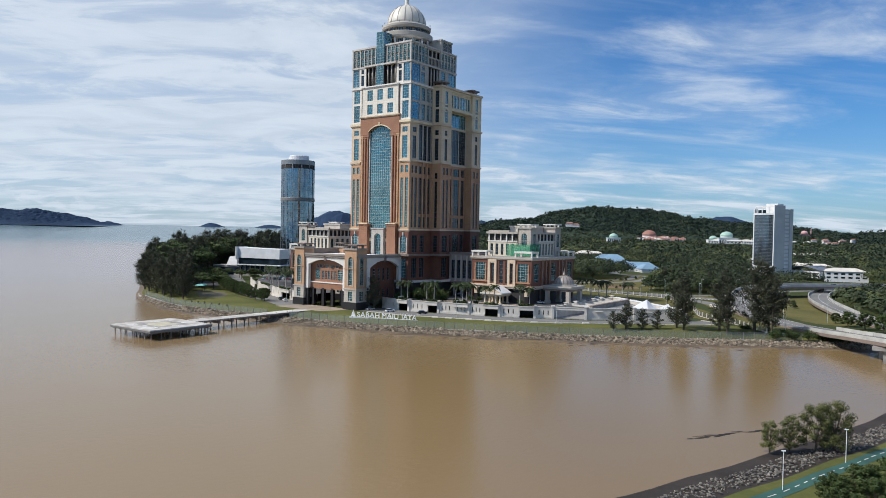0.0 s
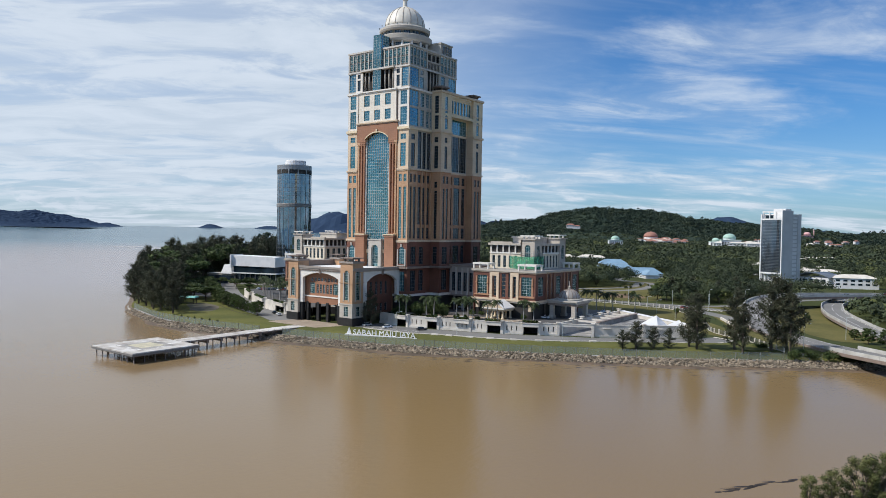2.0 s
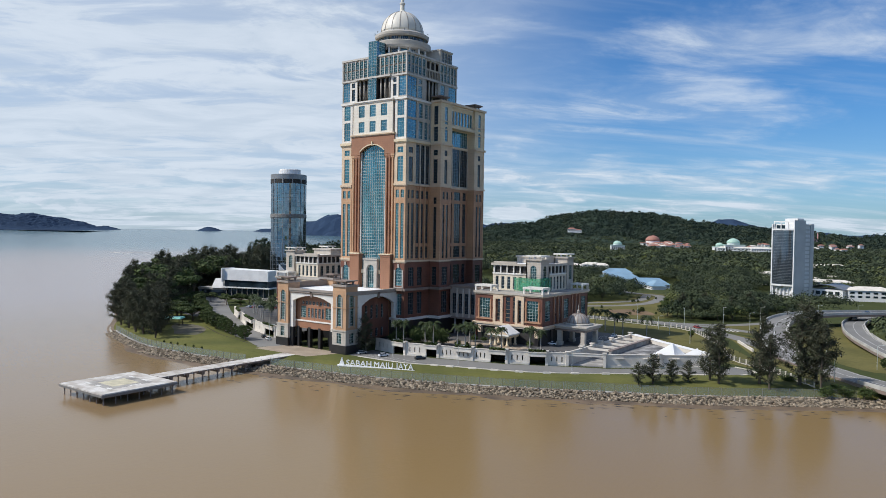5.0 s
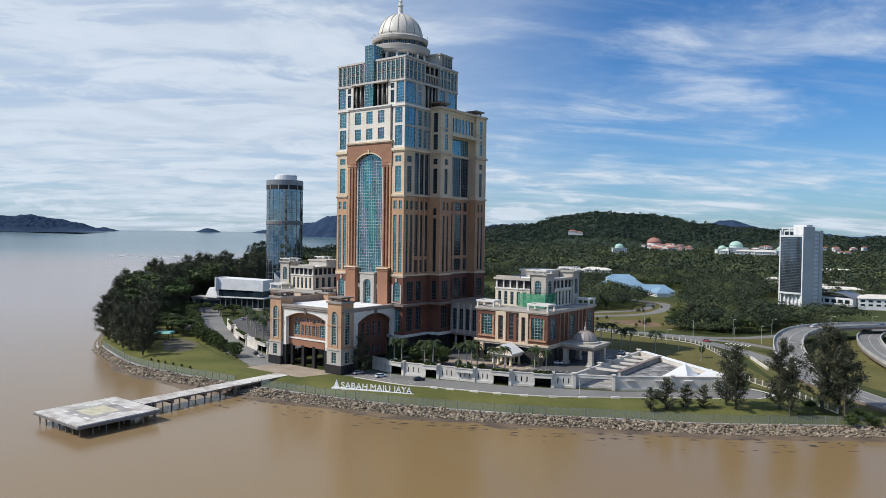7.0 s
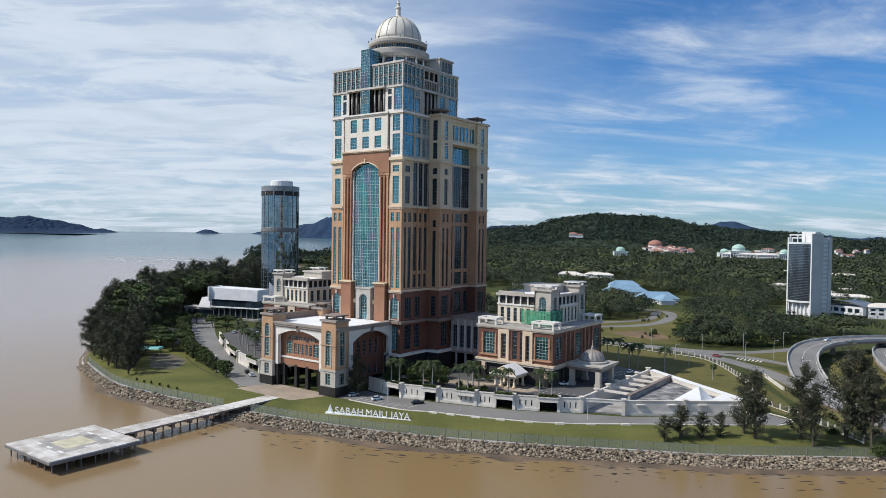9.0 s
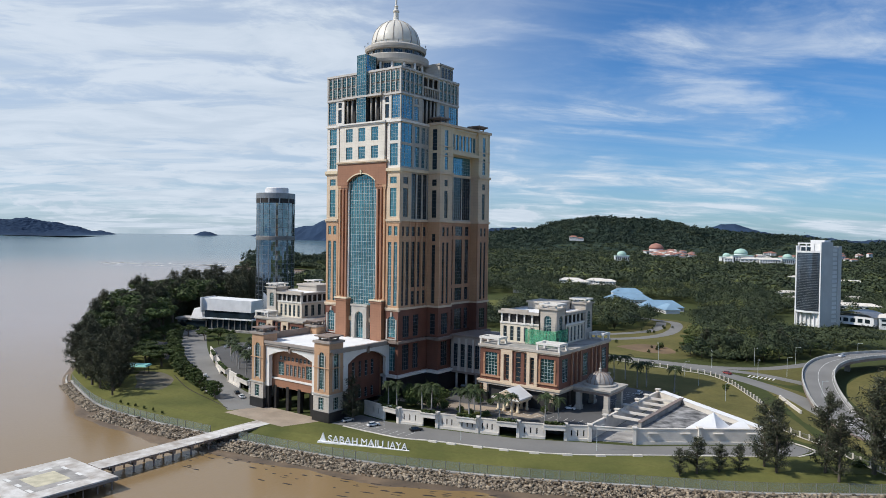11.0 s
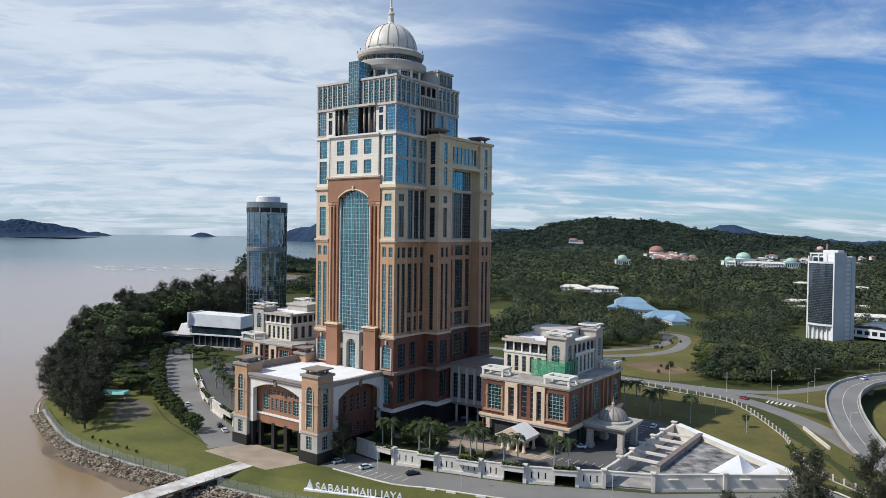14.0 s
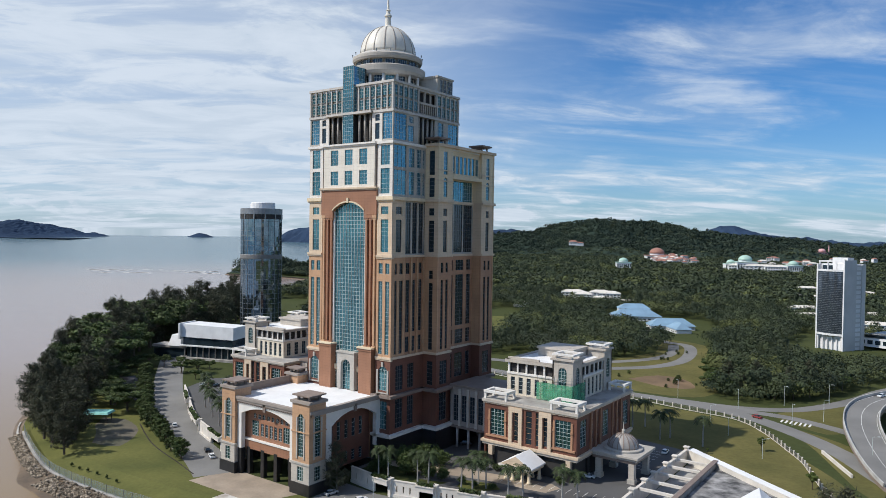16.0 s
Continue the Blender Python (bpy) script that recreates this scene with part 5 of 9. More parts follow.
def side_block(s, dy, label, ax=0.0, du=0.0):
    """One of the two lower blocks beside the tower; s: 1 on the land side, -1 on the sea side; dy: set-back of its upper storeys."""
    B = thing("side_block", label, "building")

    def X(x):
        return ax + s * x

    def bx(x0, x1, y0, y1, z0, z1):
        return MB().box(*sorted((X(x0), X(x1))), y0, y1, z0, z1)

    def fr_front(y, x=0.0):
        return (X(x), y, s, 0, 0, -1)

    def fr_side(x):
        return (X(x), 0, 0, 1, s, 0)
    X0, X1, Y0, Y1 = 46.2, 80.0, -1.6, 43.0
    part("core", bx(X0 + 0.8, X1 - 0.8, Y0 + 0.8, Y1 - 0.8, 4.0, 30.0), "interior", B)
    # lower storeys, front
    fr = fr_front(Y0)
    big = [(48.6, 54.0, 19.4, 28.0), (72.6, 78.0, 19.4, 28.0)]
    mid = [(57.6, 59.4, 18.6, 28.4), (62.0, 64.2, 18.2, 29.0), (65.6, 67.0, 18.2, 29.0), (68.4, 70.0, 18.6, 28.4)]
    mb = MB(face_tf(fr))
    wall(mb, X0, X1, 17.4, 30.0, big + mid)
    part("wall", mb, "brick", B)
    for h in big:
        window(fr, B, *h, cols=4, rows=7, d=-0.3, glass="deep_glass", frame="frame", t=0.12)
    for h in mid:
        window(fr, B, *h, cols=1, rows=6, d=-0.3, glass="dark_glass", frame="tan")
    for a, b in ((55.8, 60.8), (67.0, 71.4)):
        fm = MB(face_tf(fr))
        wall(fm, a, b, 17.2, 29.6, [(a + 1.3, b - 1.3, 18.0, 28.0)], 0, 0.6)
        part("pilaster_frame", fm, "peach", B)
    for h in big:
        rim = MB(face_tf(fr))
        for u in (h[0] - 0.4, h[1] + 0.4):
            rim.box(u - 0.35, u + 0.35, 0, 0.25, 18.4, 27.6)
        rim.box(h[0] - 1.6, h[1] + 1.6, 0, 0.5, 18.6, 19.2)
        rim.box(h[0] - 0.9, h[0], 0, 0.5, 24.3, 24.9)
        rim.box(h[1], h[1] + 0.9, 0, 0.5, 24.3, 24.9)
        part("window_surround", rim, "tan_deep", B)
    # lower storeys, outer side and the rest
    fr = fr_side(X1)
    hs = [(1.0, 5.6, 19.4, 28.0), (9.6, 10.8, 18.6, 28.4), (13.4, 14.6, 18.6, 28.4), (18.4, 23.0, 19.4, 28.0), (27.0, 28.2, 18.6, 28.4), (30.8, 32.0, 18.6, 28.4), (36.0, 40.6, 19.4, 28.0)]
    mb = MB(face_tf(fr))
    wall(mb, Y0, Y1, 17.4, 30.0, hs)
    part("wall", mb, "brick", B)
    for h in hs:
        window(fr, B, *h, cols=4 if h[1] - h[0] > 2 else 1, rows=7, d=-0.3, glass="deep_glass" if h[1] - h[0] > 2 else "dark_glass", frame="frame")
    for a in (8.6, 12.4, 16.0, 26.0, 29.6, 33.4):
        part("pilaster", MB(face_tf(fr)).box(a - 0.5, a + 0.5, 0, 0.5, 17.4, 29.8), "terra", B)
    part("wall", bx(X0, X1, Y1 - 0.6, Y1, 8.0, 30.0), "brick", B)
    fi = (X(X0), 0, 0, 1, -s, 0)
    hs = [(2.0 + 7.0 * i, 6.4 + 7.0 * i, 19.4, 28.0) for i in range(6)]
    mb = MB(face_tf(fi))
    wall(mb, Y0, Y1, 8.0, 30.0, hs)
    part("wall", mb, "brick", B)
    for h in hs:
        window(fi, B, *h, cols=3, rows=6, d=-0.3, glass="dark_glass", frame="frame_dark")
    # sill, recessed ground floor, brackets
    part("sill", bx(X0 - 0.9, X1 + 0.9, Y0 - 0.9, Y1 + 0.4, 16.6, 17.4), "peach", B)
    part("sill", bx(X0 - 0.5, X1 + 0.5, Y0 - 0.5, Y1 + 0.4, 15.8, 16.6), "warm_stone", B)
    part("ground_floor", bx(X0 + 1.6, X1 - 1.6, Y0 + 1.6, Y1 - 1.0, 4.0, 15.8), "black_stone", B)
    for x in (49.0, 77.5):
        part("bracket", bx(x - 0.8, x + 0.8, Y0 - 0.6, Y0 + 1.6, 12.5, 15.8), "peach", B)
        part("pier", bx(x - 0.9, x + 0.9, Y0 - 0.2, Y0 + 1.6, 4.0, 12.5), "black_stone", B)
    for y in (8.0, 30.0, 40.0):
        part("pier", bx(X1 - 1.6, X1 - 0.2, y - 0.9, y + 0.9, 4.0, 15.8), "black_stone", B)
    # cornice and roof of the lower storeys
    part("cornice", bx(X0 - 0.7, X1 + 0.7, Y0 - 0.7, Y1 + 0.7, 30.1, 31.0), "warm_stone", B)
    part("cornice", bx(X0 - 0.4, X1 + 0.4, Y0 - 0.4, Y1 + 0.4, 29.6, 30.1), "peach", B)
    part("roof", bx(X0, X1, Y0, Y1, 31.0, 31.04), "concrete", B)
    # corner pergolas
    for x0, x1, y0, y1 in (((X0 - 0.4, X0 + 8.6, Y0 - 0.2, Y0 + 6.0),) if s > 0 else ()) + ((X1 - 9.4, X1 + 0.4, Y0 - 0.4, Y0 + 6.2), (X1 - 6.0, X1 + 0.4, Y1 - 6.5, Y1 + 0.3)):
        p = MB()
        a, b = sorted((X(x0), X(x1)))
        for q in ((a, b, y0, y0 + 1.1), (a, b, y1 - 1.1, y1), (a, a + 1.1, y0 + 1.1, y1 - 1.1), (b - 1.1, b, y0 + 1.1, y1 - 1.1)):
            p.box(*q, 33.0, 33.8)
        part("pergola", p, "trim", B, "white concrete pergola frame")
        for i in (a + 0.5, b - 0.5):
            for j in (y0 + 0.5, y1 - 0.5):
                part("pergola_post", MB().box(i - 0.35, i + 0.35, j - 0.35, j + 0.35, 31.0, 33.0), "trim", B)
    # upper storeys, set back
    U0, U1, V0, V1 = 48.6 + du, 73.0 + du, 9.0 + dy, 40.0 + dy
    part("upper_core", bx(U0 + 0.8, U1 - 0.8, V0 + 0.8, V1 - 0.8, 30.0, 42.0), "interior", B)
    fr = fr_front(V0)
    UT = 66.2 + du
    hs = [(U0 + 1.4 + 3.1 * i, U0 + 3.0 + 3.1 * i, 31.6, 37.2) for i in range(5)]
    mb = MB(face_tf(fr))
    wall(mb, U0, UT, 31.0, 38.2, hs)
    part("upper_wall", mb, "bone", B)
    for h in hs:
        window(fr, B, *h, cols=1, rows=4, d=-0.3, glass="dark_glass")
    fs = fr_side(U1)
    hs2 = [(V0 + 9.6 + 3.2 * i, V0 + 11.2 + 3.2 * i, 31.6, 37.4) for i in range(5)]
    mb = MB(face_tf(fs))
    wall(mb, V0 + 7.0, V1 - 6.0, 31.0, 38.2, hs2)
    part("upper_wall", mb, "bone", B)
    for h in hs2:
        window(fs, B, *h, cols=1, rows=4, d=-0.3, glass="dark_glass")
    # loggia storey with posts
    for fr2, a, b in ((fr, U0 + 0.6, UT), (fs, V0 + 7.0, V1 - 6.0)):
        part("loggia_sill", MB(face_tf(fr2)).box(a - 0.6, b, -1.0, 0.3, 38.2, 38.8), "trim", B)
        window(fr2, B, a, b, 38.8, 42.2, cols=max(4, int((b - a) / 1.4)), rows=2, d=-0.9, glass="blue_glass", frame="frame_dark")
        n = int((b - a) / 3.1)
        for i in range(n + 1):
            u = a + (b - a) * i / n
            part("loggia_post", MB(face_tf(fr2)).box(u - 0.28, u + 0.28, -0.5, 0.0, 38.8, 42.2), "trim", B)
        part("eave", MB(face_tf(fr2)).box(a - 1.0, b, -1.2, 0.7, 42.2, 43.2), "warm_stone", B)
    # inner side, towards the tower
    fi = (X(U0), 0, 0, 1, -s, 0)
    hi = [(V0 + 2.0 + 4.4 * i, V0 + 4.2 + 4.4 * i, 31.8, 37.2) for i in range(6)]
    mb = MB(face_tf(fi))
    wall(mb, V0 + 0.6, V1 - 0.6, 31.0, 38.2, hi)
    part("upper_wall", mb, "bone", B)
    for h in hi:
        window(fi, B, *h, cols=2, rows=4, d=-0.3, glass="dark_glass", frame="frame_dark")
    window(fi, B, V0 + 0.6, V1 - 0.6, 38.8, 42.2, cols=20, rows=2, d=-0.9, glass="dark_glass", frame="frame_dark")
    for i in range(10):
        u = V0 + 0.6 + (V1 - V0 - 1.2) * i / 9
        part("loggia_post", MB(face_tf(fi)).box(u - 0.28, u + 0.28, -0.6, 0.0, 38.2, 42.2), "trim", B)
    part("eave", MB(face_tf(fi)).box(V0 - 0.6, V1, -1.2, 0.7, 42.2, 43.2), "warm_stone", B)
    part("loggia_sill", MB(face_tf(fi)).box(V0, V1, -1.0, 0.3, 38.2, 38.8), "trim", B)
    part("upper_wall", bx(U0, U1, V1 - 0.6, V1, 31.0, 42.2), "bone", B)
    part("upper_roof", bx(U0 - 0.3, U1 + 0.3, V0, V1, 42.3, 43.0), "white_roof", B)
    # corner turrets with arched windows
    for (x0, x1), (y0, y1), top in (((UT, U1 + 0.6), (V0 - 0.6, V0 + 7.0), 44.9), ((UT + 0.4, U1 + 0.6), (V1 - 6.0, V1 + 0.6), 45.4)):
        part("turret_core", bx(x0 + 0.6, x1 - 0.6, y0 + 0.6, y1 - 0.6, 30.0, top), "interior", B)
        for f3, a, b in ((fr_front(y0), x0, x1), (fr_side(x1), y0, y1)):
            c = (a + b) / 2
            mb = MB(face_tf(f3))
            wall(mb, a, b, 31.0, top, [(c - 1.5, c + 1.5, 35.6, 42.6, 1.4)])
            part("turret_wall", mb, "warm_stone", B)
            window(f3, B, c - 1.5, c + 1.5, 35.6, 42.4, cols=3, rows=6, d=-0.3, glass="deep_glass")
        part("turret_wall", bx(x0, x0 + 0.5, y0, y1, 31.0, top), "warm_stone", B)
        part("turret_wall", bx(x0, x1, y1 - 0.5, y1, 31.0, top), "warm_stone", B)
        part("turret_cap", bx(x0 - 0.6, x1 + 0.6, y0 - 0.6, y1 + 0.6, top, top + 0.6), "warm_stone", B)
        pg = MB()
        a, b = sorted((X(x0 - 0.2), X(x1 + 0.2)))
        for q in ((a, b, y0 - 0.2, y0 + 0.9), (a, b, y1 - 0.9, y1 + 0.2), (a, a + 1.0, y0 + 0.9, y1 - 0.9), (b - 1.0, b, y0 + 0.9, y1 - 0.9)):
            pg.box(*q, top + 1.6, top + 2.2)
        part("turret_pergola", pg, "trim", B)
        for i in (a + 1.2, b - 1.2):
            for j in (y0 + 1.2, y1 - 1.2):
                part("pergola_post", MB().box(i - 0.35, i + 0.35, j - 0.35, j + 0.35, top + 0.6, top + 1.6), "trim", B)
    # plant room on the roof
    part("plant_room", bx(U0 + 4.5, UT + 0.5, V0 + 14.0, V0 + 25.0, 43.0, 45.6), "warm_stone", B)
    part("plant_room_cap", bx(U0 + 4.0, UT + 1.0, V0 + 13.5, V0 + 25.5, 45.6, 46.4), "warm_stone", B)
    part("roof_wall", bx(U0, U0 + 12.0, V0 + 0.4, V0 + 1.2, 43.0, 43.9), "warm_stone", B)
    return B


def links():
    for s, name in ((1, "land"), (-1, "sea")):
        L_ = thing("link_building", "dark link building with pale pilasters between tower and side block", "building", "link buildings")
        x0, x1 = (26.0, 45.6) if s > 0 else (-53.2, -27.2)
        fr = (0, 7.0, 1, 0, 0, -1)
        n = 5
        hs = [(x0 + 1.4 + (x1 - x0 - 2) * i / n, x0 + 1.4 + (x1 - x0 - 2) * i / n + 2.2, 18.6, 28.0) for i in range(n)]
        mb = MB(face_tf(fr))
        wall(mb, x0, x1, 17.0, 31.0, hs)
        part("wall", mb, "brown_stone", L_)
        for h in hs:
            window(fr, L_, *h, cols=2, rows=6, d=-0.3, glass="dark_glass", frame="frame_dark")
            part("pilaster", MB(face_tf(fr)).box(h[1] + 0.2, h[1] + 1.2, 0, 0.5, 17.0, 30.4), "warm_stone", L_)
        part("core", MB().box(x0, x1, 7.8, 24.0, 17.0, 30.4), "interior", L_)
        part("roof", MB().box(x0, x1, 6.4, 24.6, 31.0, 31.8), "trim_dark", L_)
        part("wall", MB().box(x0, x1, 23.4, 24.0, 4.0, 31.0), "brown_stone", L_)
        part("soffit", MB().box(x0, x1, 6.4, 23.4, 16.2, 17.0), "trim_dark", L_)
        for i in range(4):
            x = x0 + 2.5 + (x1 - x0 - 5) * i / 3
            part("column", MB().ring(x, 8.0, [(0.5, 4.0), (0.5, 16.2)], 12), "concrete", L_, smooth=True)


porch()
side_block(1, 0.0, "four-storey brown and cream side block with corner turret, beside the tower")
side_block(-1, -3.5, "brown and cream side block half hidden behind the porch", -7.3, 6.2)
links()


def scaffold():
    S = thing("scaffold_net", "green scaffold netting wrapped round the corner of the upper storey", "scaffold")
    for x0, x1, y0, y1 in ((61.0, 74.0, 7.2, 7.32), (74.0, 74.12, 7.2, 16.5)):
        mb = MB()
        n = 10
        for i in range(n):
            a, b = i / n, (i + 1) / n
            w0, w1 = 0.25 * math.sin(9 * a), 0.25 * math.sin(9 * b)
            if y1 - y0 < 1:
                mb.box(x0 + (x1 - x0) * a, x0 + (x1 - x0) * b, y0 + w0, y1 + w0, 31.3, 37.0)
            else:
                mb.box(x0 + w0, x1 + w0, y0 + (y1 - y0) * a, y0 + (y1 - y0) * b, 31.3, 37.2)
        part("net", mb, "net", S)
    for x, y in ((61, 7.6), (64.2, 7.6), (67.4, 7.6), (70.6, 7.6), (73.6, 7.6), (73.6, 11), (73.6, 14.4), (73.6, 16.4)):
        part("pole", MB().tube((x, y, 31.0), (x, y, 39.6), 0.09, 0.09, 6), "metal_grey", S)
    for z in (33.5, 36.0, 38.6):
        part("rail", MB().tube((61, 7.6, z), (73.6, 7.6, z), 0.07, 0.07, 6), "metal_grey", S)
        part("rail", MB().tube((73.6, 7.6, z), (73.6, 16.4, z), 0.07, 0.07, 6), "metal_grey", S)


scaffold()


def dome_pavilion():
    """Car porch with a small ribbed dome on the outer side of the side block."""
    D = thing("dome_pavilion", "small domed car porch with stone piers", "pavilion")
    cx, cy, z = 88.2, 16.0, 16.2
    part("roof_slab", MB().box(80.4, 95.4, 8.6, 23.4, z, z + 0.8), "grey_stone", D)
    part("roof_slab", MB().box(79.8, 96.0, 8.0, 24.0, z + 0.8, z + 1.4), "grey_stone", D)
    part("beam", MB().box(80.6, 94.8, 9.2, 22.8, z - 1.0, z), "trim_dark", D)
    part("drum", MB().ring(cx, cy, [(6.2, z + 1.4), (6.2, z + 2.0), (5.6, z + 2.2)], 32), "grey_stone", D)
    dm = part("dome", MB().ring(cx, cy, [(4.9 * math.cos(math.pi / 2 * i / 10), z + 2.1 + 4.3 * math.sin(math.pi / 2 * i / 10)) for i in range(10)] + [(0.4, z + 6.4)], 32), "dome_grey", D, smooth=True)
    for k in range(16):
        a = 2 * math.pi * k / 16
        rb = MB()
        for i in range(9):
            pr = []
            for j in (i, i + 1):
                b = math.pi / 2 * j / 10
                for o in (0.0, 0.14):
                    for sd in (-0.12, 0.12):
                        r, h = (4.88 + o) * math.cos(b), z + 2.1 + (4.28 + o) * math.sin(b)
                        pr.append((cx + r * math.cos(a) - sd * math.sin(a), cy + r * math.sin(a) + sd * math.cos(a), h))
            rb.solid(pr, [(2, 3, 7, 6), (0, 2, 6, 4), (1, 5, 7, 3)])
        part("rib", rb, "trim_dark", dm)
    part("finial", MB().ring(cx, cy, [(0.6, z + 6.2), (0.45, z + 7.1), (0.6, z + 7.3), (0.2, z + 7.9), (0.08, z + 10.0)], 10), "grey_stone", D)
    for x, y in ((93.6, 10.0), (93.6, 22.0), (82.6, 10.0), (82.6, 22.0)):
        part("pier", MB().box(x - 0.9, x + 0.9, y - 0.9, y + 0.9, 9.0, z - 1.0), "warm_stone", D)
        part("pier_foot", MB().box(x - 1.2, x + 1.2, y - 1.2, y + 1.2, 9.0, 10.4), "grey_stone", D)


dome_pavilion()


def pediment_porch():
    D = thing("pediment_porch", "small gabled porch with cream pediment and white roof", "porch")
    x0, x1, y0, y1 = 59.4, 69.6, -11.8, -3.0
    rf = MB()
    xm = (x0 + x1) / 2
    rf.solid([(x0 - 0.6, y0 - 0.4, 14.2), (x1 + 0.6, y0 - 0.4, 14.2), (x1 + 0.6, y1, 14.2), (x0 - 0.6, y1, 14.2), (xm, y0 - 0.4, 17.4), (xm, y1, 17.4),
              (x0 - 0.6, y0 - 0.4, 13.7), (x1 + 0.6, y0 - 0.4, 13.7), (x1 + 0.6, y1, 13.7), (x0 - 0.6, y1, 13.7)],
             [(0, 4, 5, 3), (1, 2, 5, 4), (0, 1, 4), (2, 3, 5), (6, 9, 8, 7), (0, 6, 7, 1), (1, 7, 8, 2), (3, 9, 6, 0)])
    part("roof", rf, "white_roof", D)
    pd = MB()
    pd.solid([(x0 - 0.3, y0 - 0.42, 14.25), (x1 + 0.3, y0 - 0.42, 14.25), (xm, y0 - 0.42, 17.2), (x0 - 0.3, y0 - 0.7, 14.25), (x1 + 0.3, y0 - 0.7, 14.25), (xm, y0 - 0.7, 17.2)],
             [(0, 1, 2), (5, 4, 3), (0, 3, 4, 1), (1, 4, 5, 2), (2, 5, 3, 0)])
    part("pediment", pd, "peach", D)
    part("pediment_sill", MB().box(x0 - 0.8, x1 + 0.8, y0 - 0.9, y0 - 0.4, 13.6, 14.2), "trim", D)
    part("beam", MB().box(x0, x1, y0, y1, 12.7, 13.7), "cream", D)
    for x in (x0 + 1.0, x0 + 3.4, x1 - 3.4, x1 - 1.0):
        for y in (y0 + 1.0, y1 - 1.2):
            part("column", MB().ring(x, y, [(0.75, 9.0), (0.75, 9.6), (0.5, 9.8), (0.45, 12.2), (0.7, 12.7)], 12), "cream", D, smooth=True)


pediment_porch()


# ------------------------------------------------------------ podium, walls, roads
patch("deck", [(-130, 3), (-104, -12), (-70, -30.5), (-44, -39.5), (-28, -42.5), (-28, -22), (16, -22), (16, -34.3), (30, -35.6), (49, -32.5), (63.4, -28.9), (77, -24.6), (91, -17.9), (97, -14), (97, 55), (60, 62), (-60, 62), (-120, 50), (-140, 25)],
      9.0, "asphalt", "asphalt forecourt deck round the buildings", "pavement", smooth=False)
patch("deck_paving", [(18, -20.6), (36, -12), (50, -10), (74, -6), (78, -8), (76, -14), (56, -16), (34, -22), (20, -26)], 9.02, "paving", "pale paved court", "pavement")
patch("planting_bed", [(18, -24), (34, -23), (38, -28), (48, -25), (46, -30), (30, -33.5), (18, -32.5)], 9.03, "scrub", "dark planting bed", "grass")
patch("planting_island", [(50, -20), (60, -17), (64, -20), (60, -25), (52, -26)], 9.04, "grass", "kidney-shaped planting island", "grass")


def along(pts, z0, z1, thick, name, parent, material, cap=None):
    """A wall of even thickness along a line of points, piece by piece."""
    for (ax, ay), (bx, by) in zip(pts, pts[1:]):
        L_ = math.hypot(bx - ax, by - ay)
        fr = (ax, ay, (bx - ax) / L_, (by - ay) / L_, (by - ay) / L_, -(bx - ax) / L_)
        part(name, MB(face_tf(fr)).box(0, L_, -thick / 2, thick / 2, z0, z1), material, parent)
        if cap:
            part("coping", MB(face_tf(fr)).box(-0.1, L_ + 0.1, -thick / 2 - 0.15, thick / 2 + 0.15, z1, z1 + 0.25), cap, parent)


